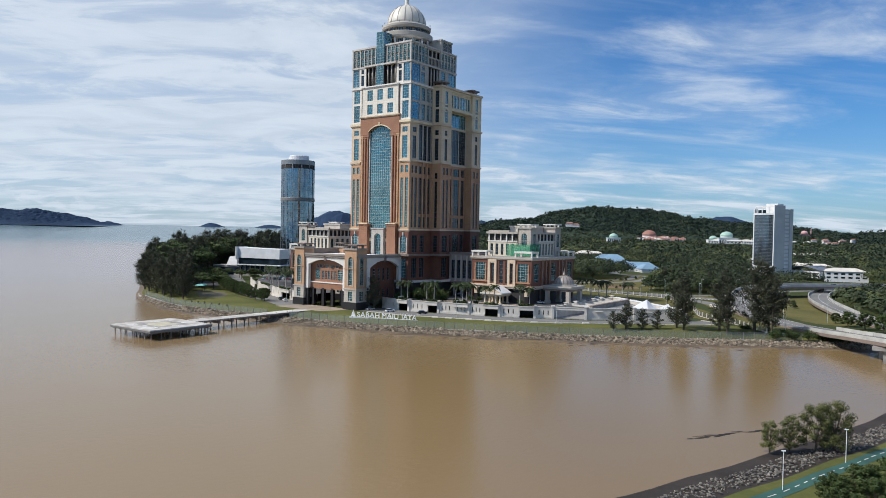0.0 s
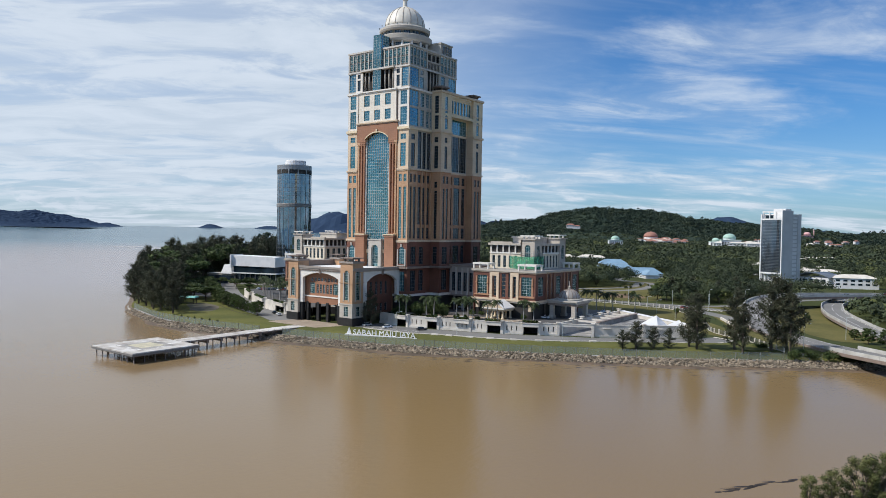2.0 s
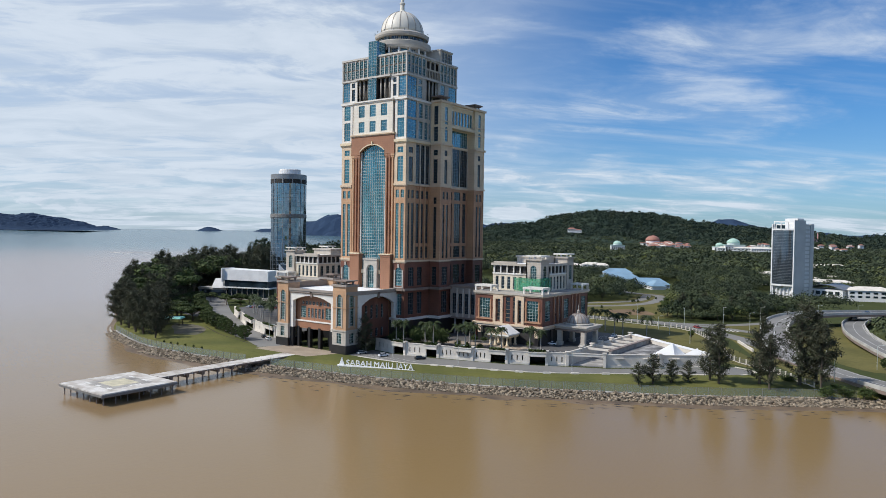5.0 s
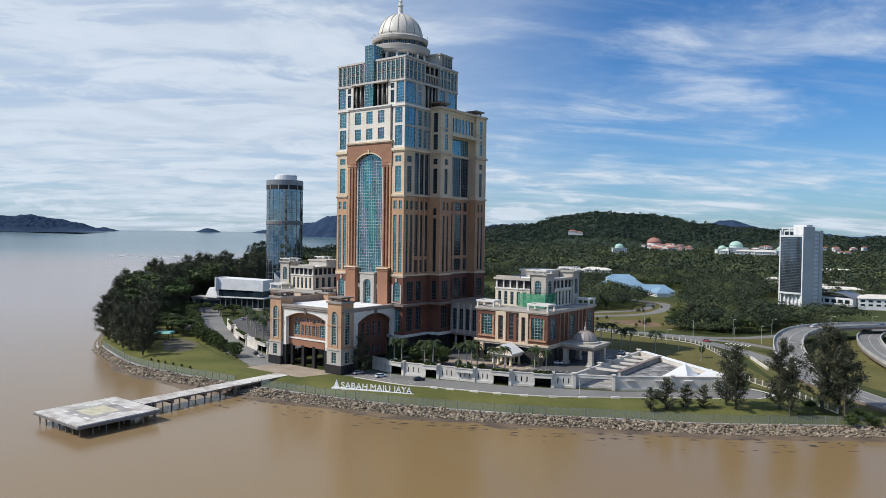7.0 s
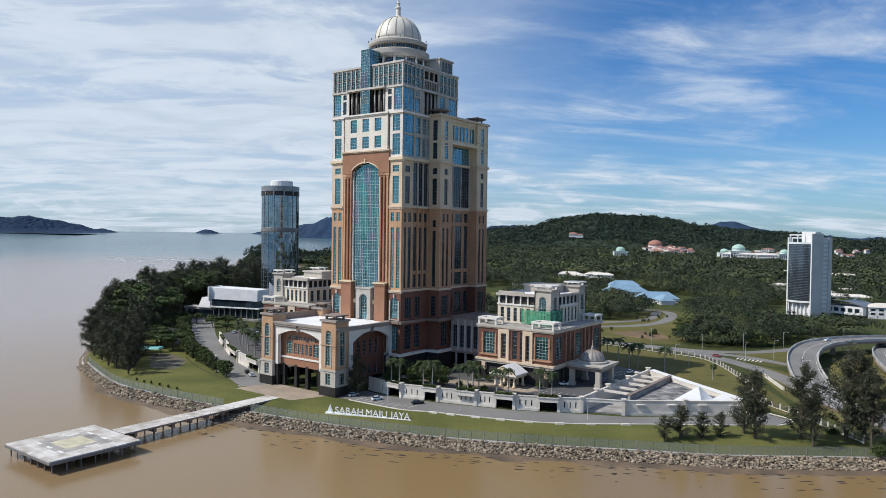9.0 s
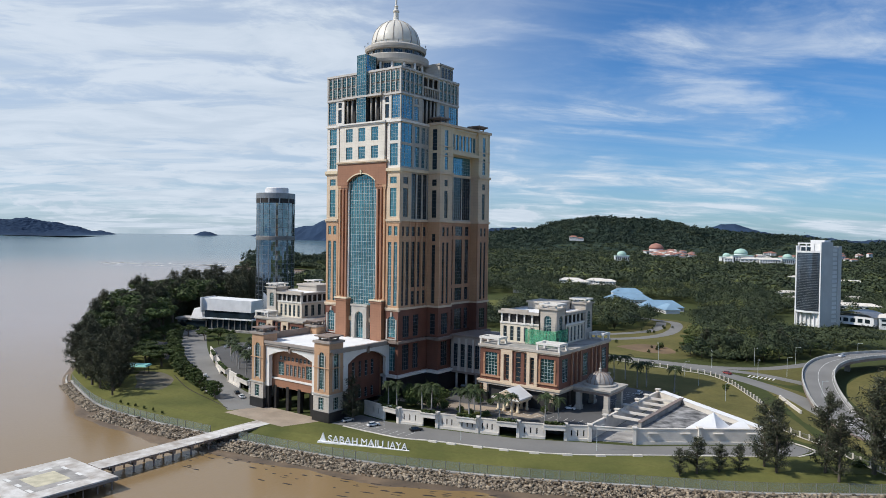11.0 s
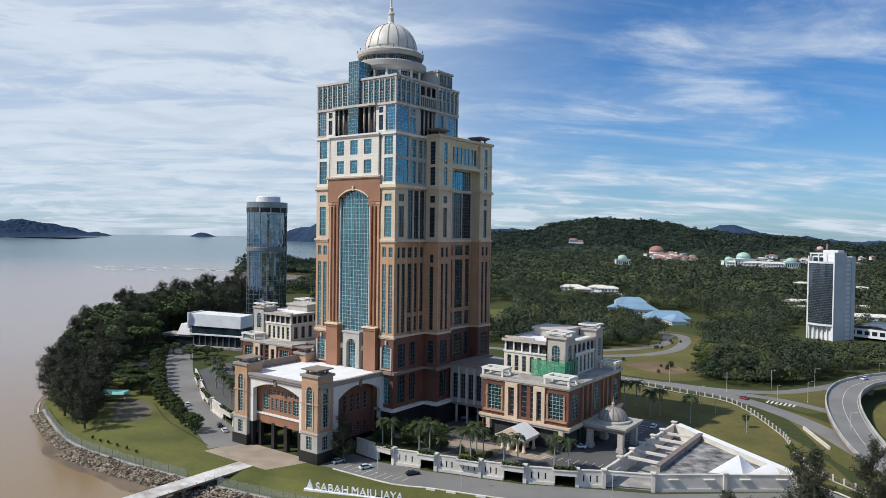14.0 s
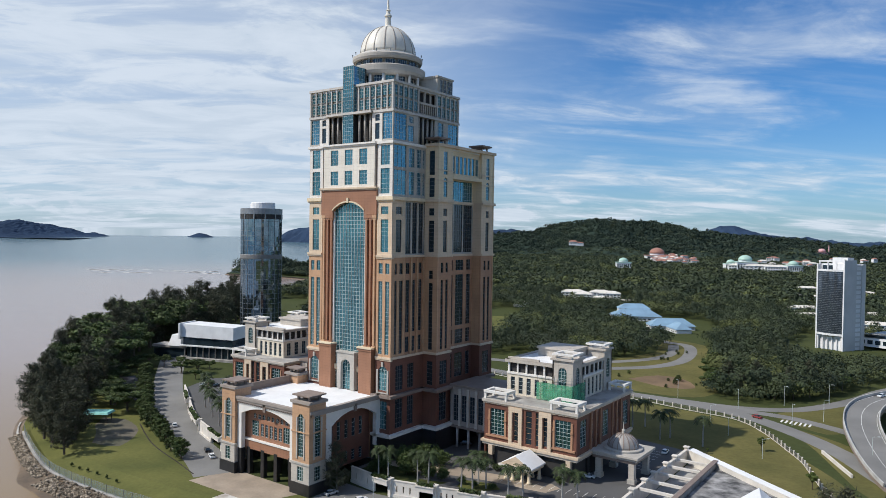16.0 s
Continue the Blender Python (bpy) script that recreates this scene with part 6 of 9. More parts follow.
def podium_wall():
    W = thing("podium_wall", "white rendered podium wall with slots, garage openings and planters", "wall")
    line = [((16, -34.5), (27, -36.2), "slots"), ((27, -36.2), (34.4, -36.6), "open"), ((34.4, -36.6), (43, -34.4), "slots"), ((43, -34.4), (49, -33), "open"),
            ((49, -33), (56, -31), "slots"), ((56, -31), (63.4, -29.2), "grid"), ((63.4, -29.2), (70, -27.2), "slots"), ((70, -27.2), (77, -25), "open"),
            ((77, -25), (84.6, -21.5), "slots"), ((84.6, -21.5), (91.2, -18.2), "open"), ((91.2, -18.2), (98, -14), "slots"), ((98, -14), (111, -8), "wide"), ((111, -8), (128, 5.5), "panel"), ((128, 5.5), (145.5, 19), "panel"),
            ((-132, 4), (-118, -4), "slots"), ((-118, -4), (-104, -12.5), "open"), ((-104, -12.5), (-88, -22), "slots"), ((-88, -22), (-70, -31), "open"), ((-70, -31), (-56, -36), "slots"), ((-56, -36), (-43, -40.3), "open"), ((-43, -40.3), (-28, -43), "slots")]
    for (ax, ay), (bx, by), kind in line:
        L_ = math.hypot(bx - ax, by - ay)
        fr = (ax, ay, (bx - ax) / L_, (by - ay) / L_, (by - ay) / L_, -(bx - ax) / L_)
        mb = MB(face_tf(fr))
        hs = []
        if kind in ("slots", "grid"):
            n = 3
            hs = [(L_ * (i + 1) / (n + 1) - 0.22, L_ * (i + 1) / (n + 1) + 0.22, 6.6, 8.6) for i in range(n)]
        elif kind == "open":
            hs = [(0.8, L_ - 0.6, G - 0.5, 8.2)]
        elif kind == "wide":
            hs = [(0.6, L_ - 0.4, G - 0.5, 9.0)]
        wall(mb, 0, L_, G - 0.4, 10.0, hs, -0.5, 0.0)
        part("wall_panel", mb, "concrete_light", W)
        part("coping", MB(face_tf(fr)).box(0, L_, -0.65, 0.15, 10.0, 10.25), "concrete_light", W)
        part("wall_foot", MB(face_tf(fr)).box(0, L_, 0, 0.25, G - 0.3, 5.9) if kind in ("slots", "grid", "panel") else MB(face_tf(fr)).box(0, 0.6, 0, 0.25, G - 0.3, 5.9), "concrete_light", W)
        if kind in ("open", "grid"):
            part("planter", MB(face_tf(fr)).box(0.2, L_ - 0.1, 0, 1.5, 8.5, 10.0), "concrete_light", W)
            part("planter_rim", MB(face_tf(fr)).box(0.0, L_ + 0.1, 0, 1.75, 10.0, 10.3), "concrete_light", W)
            part("planter_plants", bush_mesh(L_ - 0.8, 1.2, fr, 10.3), "leaf", W, fix=False)
        # a near-black sheet added behind the openings stands in for their shade
        if kind in ("slots", "open", "grid"):
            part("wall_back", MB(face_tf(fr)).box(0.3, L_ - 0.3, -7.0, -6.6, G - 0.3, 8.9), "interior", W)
        if kind == "panel":
            for i in range(2):
                c = L_ * (i + 0.55) / 2
                part("ledge", MB(face_tf(fr)).box(c - 1.6, c + 1.6, 0, 0.7, 8.6, 8.9), "concrete_light", W)
        if kind != "slots" or bx > 95:
            part("post", MB(face_tf(fr)).box(L_ - 0.55, L_ + 0.55, -0.8, 0.55, G - 0.3, 10.7).box(L_ - 0.8, L_ + 0.8, -1.0, 0.8, 10.4, 10.8), "concrete_light", W)
    return W


def bush_mesh(length, width, fr, z):
    mb = MB(face_tf(fr))
    rnd = random.Random(int(length * 100))
    for _ in range(int(length * 26)):
        u, d, h = 0.4 + rnd.random() * length, 0.2 + rnd.random() * width, z + rnd.random() ** 1.5 * 0.9
        s = 0.18 + 0.2 * rnd.random()
        a, b = rnd.random() * 6.3, rnd.uniform(-0.8, 0.8)
        p = Vector((math.cos(a) * s, math.sin(a) * s, b * s))
        q = Vector((-math.sin(a) * s, math.cos(a) * s, s * 0.6))
        c = Vector((u, d, h))
        mb.face([c - p - q, c + p - q, c + p + q, c - p + q])
    return mb


podium_wall()


def ramp_court():
    """Sunken ramp beside the deck, with beams over it and a white outer wall."""
    patch("ramp_floor", [(97.5, -13), (111, -7), (144, 18.5), (98, 54)], 5.03, "concrete", "stained concrete floor of the sunken ramp", "pavement", smooth=False)
    C = thing("ramp_court", "white walls, posts and beams over the sunken ramp", "structure")
    ys = [0.5, 11.0, 19.5, 31.0, 40.5, 53.5]
    along([(97.2, -13.5), (97.2, 54)], G - 0.4, 9.9, 0.6, "low_wall", C, "concrete_light", "concrete_light")
    for y in ys:
        part("post", MB().box(96.5, 97.9, y - 0.7, y + 0.7, 9.0, 10.8).box(96.2, 98.2, y - 1.0, y + 1.0, 10.8, 11.1), "concrete_light", C)
    for y in (5.5, 14.0, 23.0, 32.0, 41.0):
        part("beam", MB().box(97.6, 109.4, y - 0.45, y + 0.45, 9.2, 10.0), "concrete_light", C)
    part("divider_wall", MB().box(108.9, 109.9, 1.0, 45.6, G - 0.3, 10.1), "concrete", C)
    part("divider_cap", MB().box(108.6, 110.2, 0.8, 45.8, 10.1, 10.5), "trim_dark", C)
    along([(145.5, 19.4), (98.4, 54.4)], G - 0.4, 10.0, 2.6, "outer_wall", C, "concrete_light", "white_roof")
    part("lower_roof", MB().prism([(110.2, -6.0), (143.2, 18.6), (110.2, 43.6)], 7.6, 8.5), "stained", C, "dark stained flat roof with pale blotches")
    for (x0, y0), (x1, y1), (x2, y2), (x3, y3), top in (((122.0, 9.5), (131.5, 13.0), (133.5, 21.5), (123.5, 20.0), 13.6), ((131.8, 13.2), (141.8, 18.2), (139.5, 21.5), (133.2, 22.4), 12.2)):
        cx, cy2 = (x0 + x1 + x2 + x3) / 4, (y0 + y1 + y2 + y3) / 4
        w = MB()
        w.solid([(x0, y0, 8.52), (x1, y1, 8.52), (x2, y2, 8.52), (x3, y3, 8.52), (cx + 1.5, cy2 + 1.0, top)], [(0, 1, 4), (1, 2, 4), (2, 3, 4), (3, 0, 4), (3, 2, 1, 0)])
        part("white_cover", w, "white_roof", C, "white pointed roof cover")


ramp_court()

# roads at ground level
patch("front_road", [(16, -52), (22, -51.5), (46, -50.5), (56, -46.5), (81, -39), (99, -31), (123, -13), (146, 4), (156, 12), (159, 22), (150, 27), (144, 17), (113, -9), (100, -15), (77, -26.5), (49, -34.5), (30, -37.5), (16, -36.5)],
      5.03, "road", "asphalt road along the podium wall", "road", smooth=False)
ribbon("west_road", [(-270, 92), (-204, 44), (-148.8, 6), (-98.8, -23.5), (-65, -40), (-42, -48.5), (-24, -57)], 14.5, 5.035, "road", "curving asphalt drive", "road")
ribbon("drain", [(-101, -38), (-76, -49), (-60, -54), (-47, -57), (-30, -61.5)], 0.5, 5.04, "mud", "narrow drain across the lawn", "drain")
ribbon("main_road", [(-160, 172), (-60, 158), (20, 149), (66, 147.5), (95, 140), (120, 123), (140, 102), (154, 80), (172, 52), (196, 22)], 9.5, 5.06, "road", "two-lane asphalt road", "road")
ribbon("side_road", [(60, 150), (88, 152), (110, 162), (123, 180), (135, 208), (150, 255), (200, 340)], 7.5, 5.065, "road", "asphalt side road", "road")
ribbon("slip_road", [(84, 146), (112, 148), (136, 138), (150, 128)], 7.0, 5.07, "road", "asphalt slip road", "road")
ribbon("loop_road", [(-80, 186), (-30, 196), (-5, 203), (8.3, 213.3), (23.3, 233.2), (30.0, 262.0), (24.7, 300.6), (12.1, 332.8), (-5.1, 339.7), (-30, 358), (-40, 400)], 8.5, 5.05, "road", "winding asphalt lane", "road")
ribbon("loop_branch", [(-60, 205), (-20, 215), (-0.7, 235.9), (11.2, 256.9), (15.6, 277.8), (12.4, 299.5), (4, 328)], 7.5, 5.075, "road", "second strand of the winding lane", "road")
# edge kerbs and markings
for pts in ([(22, -52), (46, -51), (56, -47), (81, -39.5), (99, -31.5), (123, -13.5), (146, 3.6)], [(156.5, 11.5), (160, 22), (150.5, 27.6)]):
    ln = spline(pts, 5.0)
    mb = MB()
    for a, b in zip(ln, ln[1:]):
        t = (b - a).normalized()
        n = Vector((t.y, -t.x, 0)) * 0.3
        p = [(a - n), (b - n), (b + n), (a + n)]
        mb.solid([(q.x, q.y, 5.0) for q in p] + [(q.x, q.y, 5.22) for q in p], [(4, 5, 6, 7), (0, 1, 5, 4), (3, 7, 6, 2)])
    setting("kerb", mb, "concrete_light", "pale concrete kerb", "kerb")
mb = MB()
for i in range(7):
    x, y = 112.5 + 1.9 * i, 137.0 - 0.2 * i
    mb.box(x, x + 0.8, y, y + 5.5, 5.078, 5.085)
for i in range(9):
    x, y = 24.0 + 2.8 * i, -50.2 + 0.1 * i + (0.32 * max(0, i - 6)) * 3
    mb.box(x, x + 0.15, y, y + 5.0, 5.035, 5.04)
for i in range(16):
    mb.box(60.0 + 2.6 * i, 60.15 + 2.6 * i, -13.6 + 0.35 * i, -9.4 + 0.35 * i, 9.025, 9.03)
for i in range(8):
    mb.box(86.0, 91.0, 25.0 + 3.2 * i, 25.2 + 3.2 * i, 9.006, 9.012)
setting("road_markings", mb, "paint", "white painted road and bay markings", "marking")


def flyover(name, pts, zs, width, label):
    F = thing(name, label, "flyover")
    line = spline(pts, 5.0)
    zz = []
    for i in range(len(pts) - 1):
        n = max(1, min(24, int((Vector(pts[i + 1]) - Vector(pts[i])).length / 5.0)))
        zz += [zs[i] + (zs[i + 1] - zs[i]) * k / n for k in range(n)]
    zz.append(zs[-1])

    def sweep(d0, d1, h0, h1, nm, mt, raised=False):
        a, b = offset(line, d0), offset(line, d1)
        mb = MB()
        for i in range(len(line) - 1):
            if raised and zz[i] < 6.3 and not (line[i].x > 203 and line[i].y < 22):
                if mb.f:
                    part(nm, mb, mt, F, weld=True)
                    mb = MB()
                continue
            p = [(a[i].x, a[i].y), (a[i + 1].x, a[i + 1].y), (b[i + 1].x, b[i + 1].y), (b[i].x, b[i].y)]
            z = [zz[i], zz[i + 1], zz[i + 1], zz[i]]
            mb.solid([(x, y, h + h0) for (x, y), h in zip(p, z)] + [(x, y, h + h1) for (x, y), h in zip(p, z)], [(3, 2, 1, 0), (4, 5, 6, 7), (0, 1, 5, 4), (2, 3, 7, 6)])
        return part(nm, mb, mt, F, weld=True)
    w = width / 2
    sweep(-w, w, -0.1, 0.0, "roadway", "road")
    # the deck is coloured dark to paint in its shaded side and underside
    sweep(-w - 0.5, w + 0.5, -1.3, -0.12, "deck", "trim_dark")
    for s in (-1, 1):
        lo, hi = sorted((s * w, s * (w + 0.45)))
        sweep(lo, hi, -0.1, 1.25, "parapet", "parapet", True)
    sweep(-0.08, 0.08, 0.004, 0.012, "lane_line", "paint")
    for s in (-1, 1):
        sweep(s * (w - 0.6) - 0.07, s * (w - 0.6) + 0.07, 0.004, 0.012, "edge_line", "paint")
    for i in range(4, len(line) - 2, 7):
        if zz[i] > 6.2:
            q = line[i]
            part("pier", MB().box(q.x - 1.2, q.x + 1.2, q.y - 1.2, q.y + 1.2, -2.0, zz[i] - 1.6), "concrete", F)
    for q, h in (((225, -20), 7.2), ((249, -52), 9.0)) if name == "flyover" else ():
        part("pier", MB().box(q[0] - 1.4, q[0] + 1.4, q[1] - 1.4, q[1] + 1.4, -2.0, h).box(q[0] - 4.5, q[0] + 4.5, q[1] - 2.4, q[1] + 2.4, h - 1.2, h), "concrete", F)
    return F, line, zz


FLY, FLY_LINE, FLY_Z = flyover("flyover", [(420, 330), (300, 300), (230, 268), (184, 232), (158, 204), (144.5, 172), (143.5, 138), (152, 98), (165, 64), (187, 37), (208, 9), (230, -20), (263, -63)],
                               [12, 12, 12, 12, 12, 11.8, 10.6, 8.0, 5.9, 5.5, 7.0, 9.0, 11.0], 12.5, "curving concrete flyover with pale parapets")
flyover("flyover_ramp", [(420, 345), (330, 330), (235, 302), (190, 264), (176, 235), (173, 205), (174.5, 182), (181, 146), (192, 112), (206, 80), (226, 50), (250, 22)], [9, 9, 9, 8.5, 8, 8, 8, 8, 7.4, 6.4, 5.6, 5.5], 10.5, "second concrete ramp curving beside the flyover")


def rail_fence(pts, step, name, label, h=2.0, z=G, mat_post="concrete_light"):
    """A fence of posts with two rails."""
    Fn = thing(name, label, "fence")
    ln = spline(pts, 1.0)
    last, posts = None, []
    for a in ln:
        if last is None or (a - last).length >= step:
            posts.append(a)
            last = a
    pm = mesh_of("post", MB().box(-0.22, 0.22, -0.22, 0.22, -0.3, h).box(-0.28, 0.28, -0.28, 0.28, h, h + 0.15), mat_post)
    for i, q in enumerate(posts):
        ob = new("post", pm)
        ob.parent = Fn
        ob.location = (q.x, q.y, z)
        if i + 1 < len(posts):
            b = posts[i + 1]
            L_ = (b - q).length
            fr = (q.x, q.y, (b.x - q.x) / L_, (b.y - q.y) / L_, (b.y - q.y) / L_, -(b.x - q.x) / L_)
            mb = MB(face_tf(fr))
            for k in (0.25, 1.7):
                mb.box(0.2, L_ - 0.2, -0.04, 0.04, z + k, z + k + 0.1)
            n = int(L_ / 0.45)
            for j in range(1, n):
                u = L_ * j / n
                mb.box(u - 0.035, u + 0.035, -0.03, 0.03, z + 0.1, z + 1.9)
            part("rail_panel", mb, "frame_dark", Fn)
            part("kerb", MB(face_tf(fr)).box(0.2, L_ - 0.2, -0.12, 0.12, z - 0.2, z + 0.2), "concrete_light", Fn)
    return Fn


rail_fence([(-60, 150), (0, 141), (45, 138.5), (74.5, 133), (95, 129.5), (109, 116), (125, 90), (131, 79), (137, 63), (146, 43), (163, 28), (174, 15), (184, 6)], 3.6, "lawn_fence", "fence of pale concrete posts with dark railings")
for pts in ([(134.6, 98), (140.5, 86), (147, 73)], [(152, 127), (140, 146), (138, 152)]):
    B_ = thing("crash_barrier", "pale concrete crash barrier beside the road", "barrier", "crash barriers")
    along(pts, G, 6.2, 0.7, "barrier", B_, "concrete_light")


def shore_fence():
    Fn = thing("shore_fence", "low wire-mesh fence on slim posts along the shore", "fence")
    ln = offset(SHORE, -1.6)
    idx = [i for i, q in enumerate(ln) if -136 < q.x < 196 and q.y < 40]
    seg = ln[idx[0]:idx[-1] + 1]
    pm = mesh_of("post", MB().box(-0.06, 0.06, -0.06, 0.06, -0.2, 2.9), "frame_dark")
    for i, q in enumerate(seg):
        if -8.5 < q.x < 1.5:
            continue
        ob = new("post", pm)
        ob.parent, ob.location = Fn, (q.x, q.y, 3.1)
        if i + 1 < len(seg) and not -8.5 < seg[i + 1].x < 1.5:
            b = seg[i + 1]
            mb = MB()
            mb.face([(q.x, q.y, 3.2), (b.x, b.y, 3.2), (b.x, b.y, 5.95), (q.x, q.y, 5.95)])
            part("mesh_panel", mb, "wire", Fn, fix=False)
            mb = MB().tube((q.x, q.y, 5.97), (b.x, b.y, 5.97), 0.03, 0.03, 4)
            part("top_rail", mb, "frame_dark", Fn)
    mb = MB()
    a, b = offset(seg, -0.5), offset(seg, 0.8)
    for i in range(len(seg) - 1):
        p = [(a[i].x, a[i].y), (a[i + 1].x, a[i + 1].y), (b[i + 1].x, b[i + 1].y), (b[i].x, b[i].y)]
        mb.solid([(x, y, 2.2) for x, y in p] + [(x, y, 3.22) for x, y in p], [(4, 5, 6, 7), (0, 1, 5, 4), (2, 3, 7, 6)])
    setting("shore_kerb", mb, "concrete", "weathered concrete edge above the rocks", "kerb")
    # plain concrete apron round the point
    tip = [q for q in SHORE if -150 < q.x < -80 and q.y < -60]
    a, b = offset(tip, 0.4), offset(tip, 1.1)
    mb = MB()
    strip(mb, a, b, 2.9, 2.7)
    strip(mb, b, offset(tip, 1.2), 2.7, 1.9)
    setting("shore_apron", mb, "concrete", "pale concrete apron round the point", "shore")


shore_fence()

ICO = None


def rocks(name, line, rows, size, material, label, z0, z1, run, seed):
    """Tumbled stones on the slope, one mesh."""
    global ICO
    if ICO is None:
        bm = bmesh.new()
        bmesh.ops.create_icosphere(bm, subdivisions=1, radius=1.0)
        ICO = (np.array([v.co[:] for v in bm.verts]), [[v.index for v in f.verts] for f in bm.faces])
        bm.free()
    rng = np.random.RandomState(seed)
    V, F = [], []
    base, faces = ICO
    fa = np.array(faces)
    k = 0
    for i in range(len(line) - 1):
        a, b = np.array(line[i][:2]), np.array(line[i + 1][:2])
        L_ = np.linalg.norm(b - a)
        t = (b - a) / max(L_, 1e-6)
        n = np.array([t[1], -t[0]])
        for _ in range(int(L_ * rows)):
            s, d = rng.rand(), rng.rand() ** 0.8
            r = size * (0.55 + 0.9 * rng.rand() ** 2)
            c = a + (b - a) * s + n * (d * run)
            z = z0 + (z1 - z0) * d + rng.uniform(-0.15, 0.35)
            ang = rng.rand() * 6.28
            sc = r * np.array([1.0, rng.uniform(0.55, 0.9), rng.uniform(0.45, 0.75)])
            p = base * sc * (1 + rng.uniform(-0.22, 0.22, (len(base), 1)))
            ca, sa = math.cos(ang), math.sin(ang)
            p = np.stack([p[:, 0] * ca - p[:, 1] * sa, p[:, 0] * sa + p[:, 1] * ca, p[:, 2]], 1)
            V.append(p + np.array([c[0], c[1], z]))
            F.append(fa + k)
            k += len(base)
    me = bpy.data.meshes.new(name)
    me.from_pydata(np.concatenate(V).tolist(), [], np.concatenate(F).tolist())
    me.materials.append(M[material])
    return tagged(new(name, me), label, "rocks", "", "stuff")


rocks("shore_rocks", [q for q in offset(SHORE, -0.5) if -72 < q.x < 226 and q.y < 60], 27.0, 0.50, "rock", "tumbled grey-brown stones along the shore", 3.4, 1.9, 7.8, 3)
rocks("point_rocks", [q for q in offset(SHORE, -0.3) if -132 < q.x < -70 and q.y < 60], 20.0, 0.48, "rock", "tumbled grey-brown stones round the point", 3.2, 1.8, 4.2, 4)


# ------------------------------------------------------------ jetty, sign
def jetty():
    J = thing("jetty_platform", "square concrete landing platform on piles with a faded marked centre", "jetty")
    x0, x1, y0, y1, z = -15.0, 11.4, -154.4, -128.6, 5.6
    part("slab", MB().box(x0, x1, y0, y1, z - 0.7, z), "stained_slab", J)
    # dark colour on edge beam and piles stands in for the shade underneath
    part("edge_beam", MB().box(x0 + 0.4, x1 - 0.4, y0 + 0.4, y1 - 0.4, z - 1.3, z - 0.7), "trim_dark", J)
    part("worn_field", MB().box(-9.8, 6.4, -149.2, -134.0, z, z + 0.012), "concrete", J)
    part("yellow_square", MB().box(-6.4, 3.2, -146.2, -137.2, z + 0.013, z + 0.02), "yellow", J)
    for k, q in enumerate([(-12.6, -9.6, -148.9, -147.9), (-6.0, -3.4, -148.9, -147.9), (0.4, 3.3, -148.9, -147.9), (-12.5, -11.5, -140.0, -136.4), (2.4, 3.3, -142.0, -138.0), (-11, -8, -134.6, -133.6), (-3, 0, -134.6, -133.6)]):
        part("white_mark", MB().box(q[0] + 2.8, q[1] + 2.8, q[2], q[3], z + 0.013, z + 0.02), "paint", J)
    pile = mesh_of("support_column", MB().ring(0, 0, [(0.2, -3.0), (0.2, 4.6)], 8), "trim_dark", True)
    for i in range(7):
        for j in range(7):
            if i in (0, 6) or j in (0, 6) or (i + j) % 2:
                ob = new("support_column", pile)
                ob.parent, ob.location = J, (x0 + 1.1 + (x1 - x0 - 2.2) * i / 6, y0 + 1.1 + (y1 - y0 - 2.2) * j / 6, 0)
    for q in ((x0 - 0.2, x1 + 0.2, y0 - 0.2, y0), (x1, x1 + 0.2, y0, y1), (x0 - 0.2, x0, y0, y1)):
        part("fender", MB().box(*q, z - 1.0, z - 0.35), "frame_dark", J)
    B_ = thing("jetty_bridge", "narrow concrete footbridge on piles to the platform", "bridge")
    def slope(a, b, z0, z1):
        mb = MB()
        mb.solid([(x, y, h + k) for h in (z0, z1) for x, y, k in ((a + 2.4, -128.4, 0.7), (b + 2.4, -128.4, 0.7), (b, -66.0, 0.0), (a, -66.0, 0.0))],
                          [(3, 2, 1, 0), (4, 5, 6, 7), (0, 1, 5, 4), (1, 2, 6, 5), (2, 3, 7, 6), (3, 0, 4, 7)])
        return mb
    part("deck", slope(-7.4, -0.2, 4.45, 4.95), "trim_dark", B_)
    part("deck_surface", slope(-7.4, -0.2, 4.95, 5.06), "stained_slab", B_)
    part("ramp", MB().box(-7.0, -0.6, -76.0, -62.0, 4.2, 5.0), "concrete", B_)
    for y in [-124.5 + 6.6 * i for i in range(7)]:
        sh = 2.4 * (-66 - y) / 62
        part("crosshead", MB().box(-7.2 + sh, -0.4 + sh, y - 0.5, y + 0.5, 3.9, 4.5 + 0.26 * sh), "trim_dark", B_)
        for x in (-6.4, -1.0):
            part("support_column", MB().ring(x + sh, y, [(0.3, -3.0), (0.3, 3.9)], 8), "trim_dark", B_, smooth=True)
    part("culvert_wall", MB().box(-8.0, 0.6, -86.0, -78.0, -1.0, 4.4), "black_stone", B_)
    for y in [-126 + 3.2 * i for i in range(16)]:
        part("stub_post", MB().box(-0.3 + 2.4 * (-66 - y) / 62, -0.12 + 2.4 * (-66 - y) / 62, y, y + 0.18, 5.0, 5.9), "concrete_light", B_)


jetty()


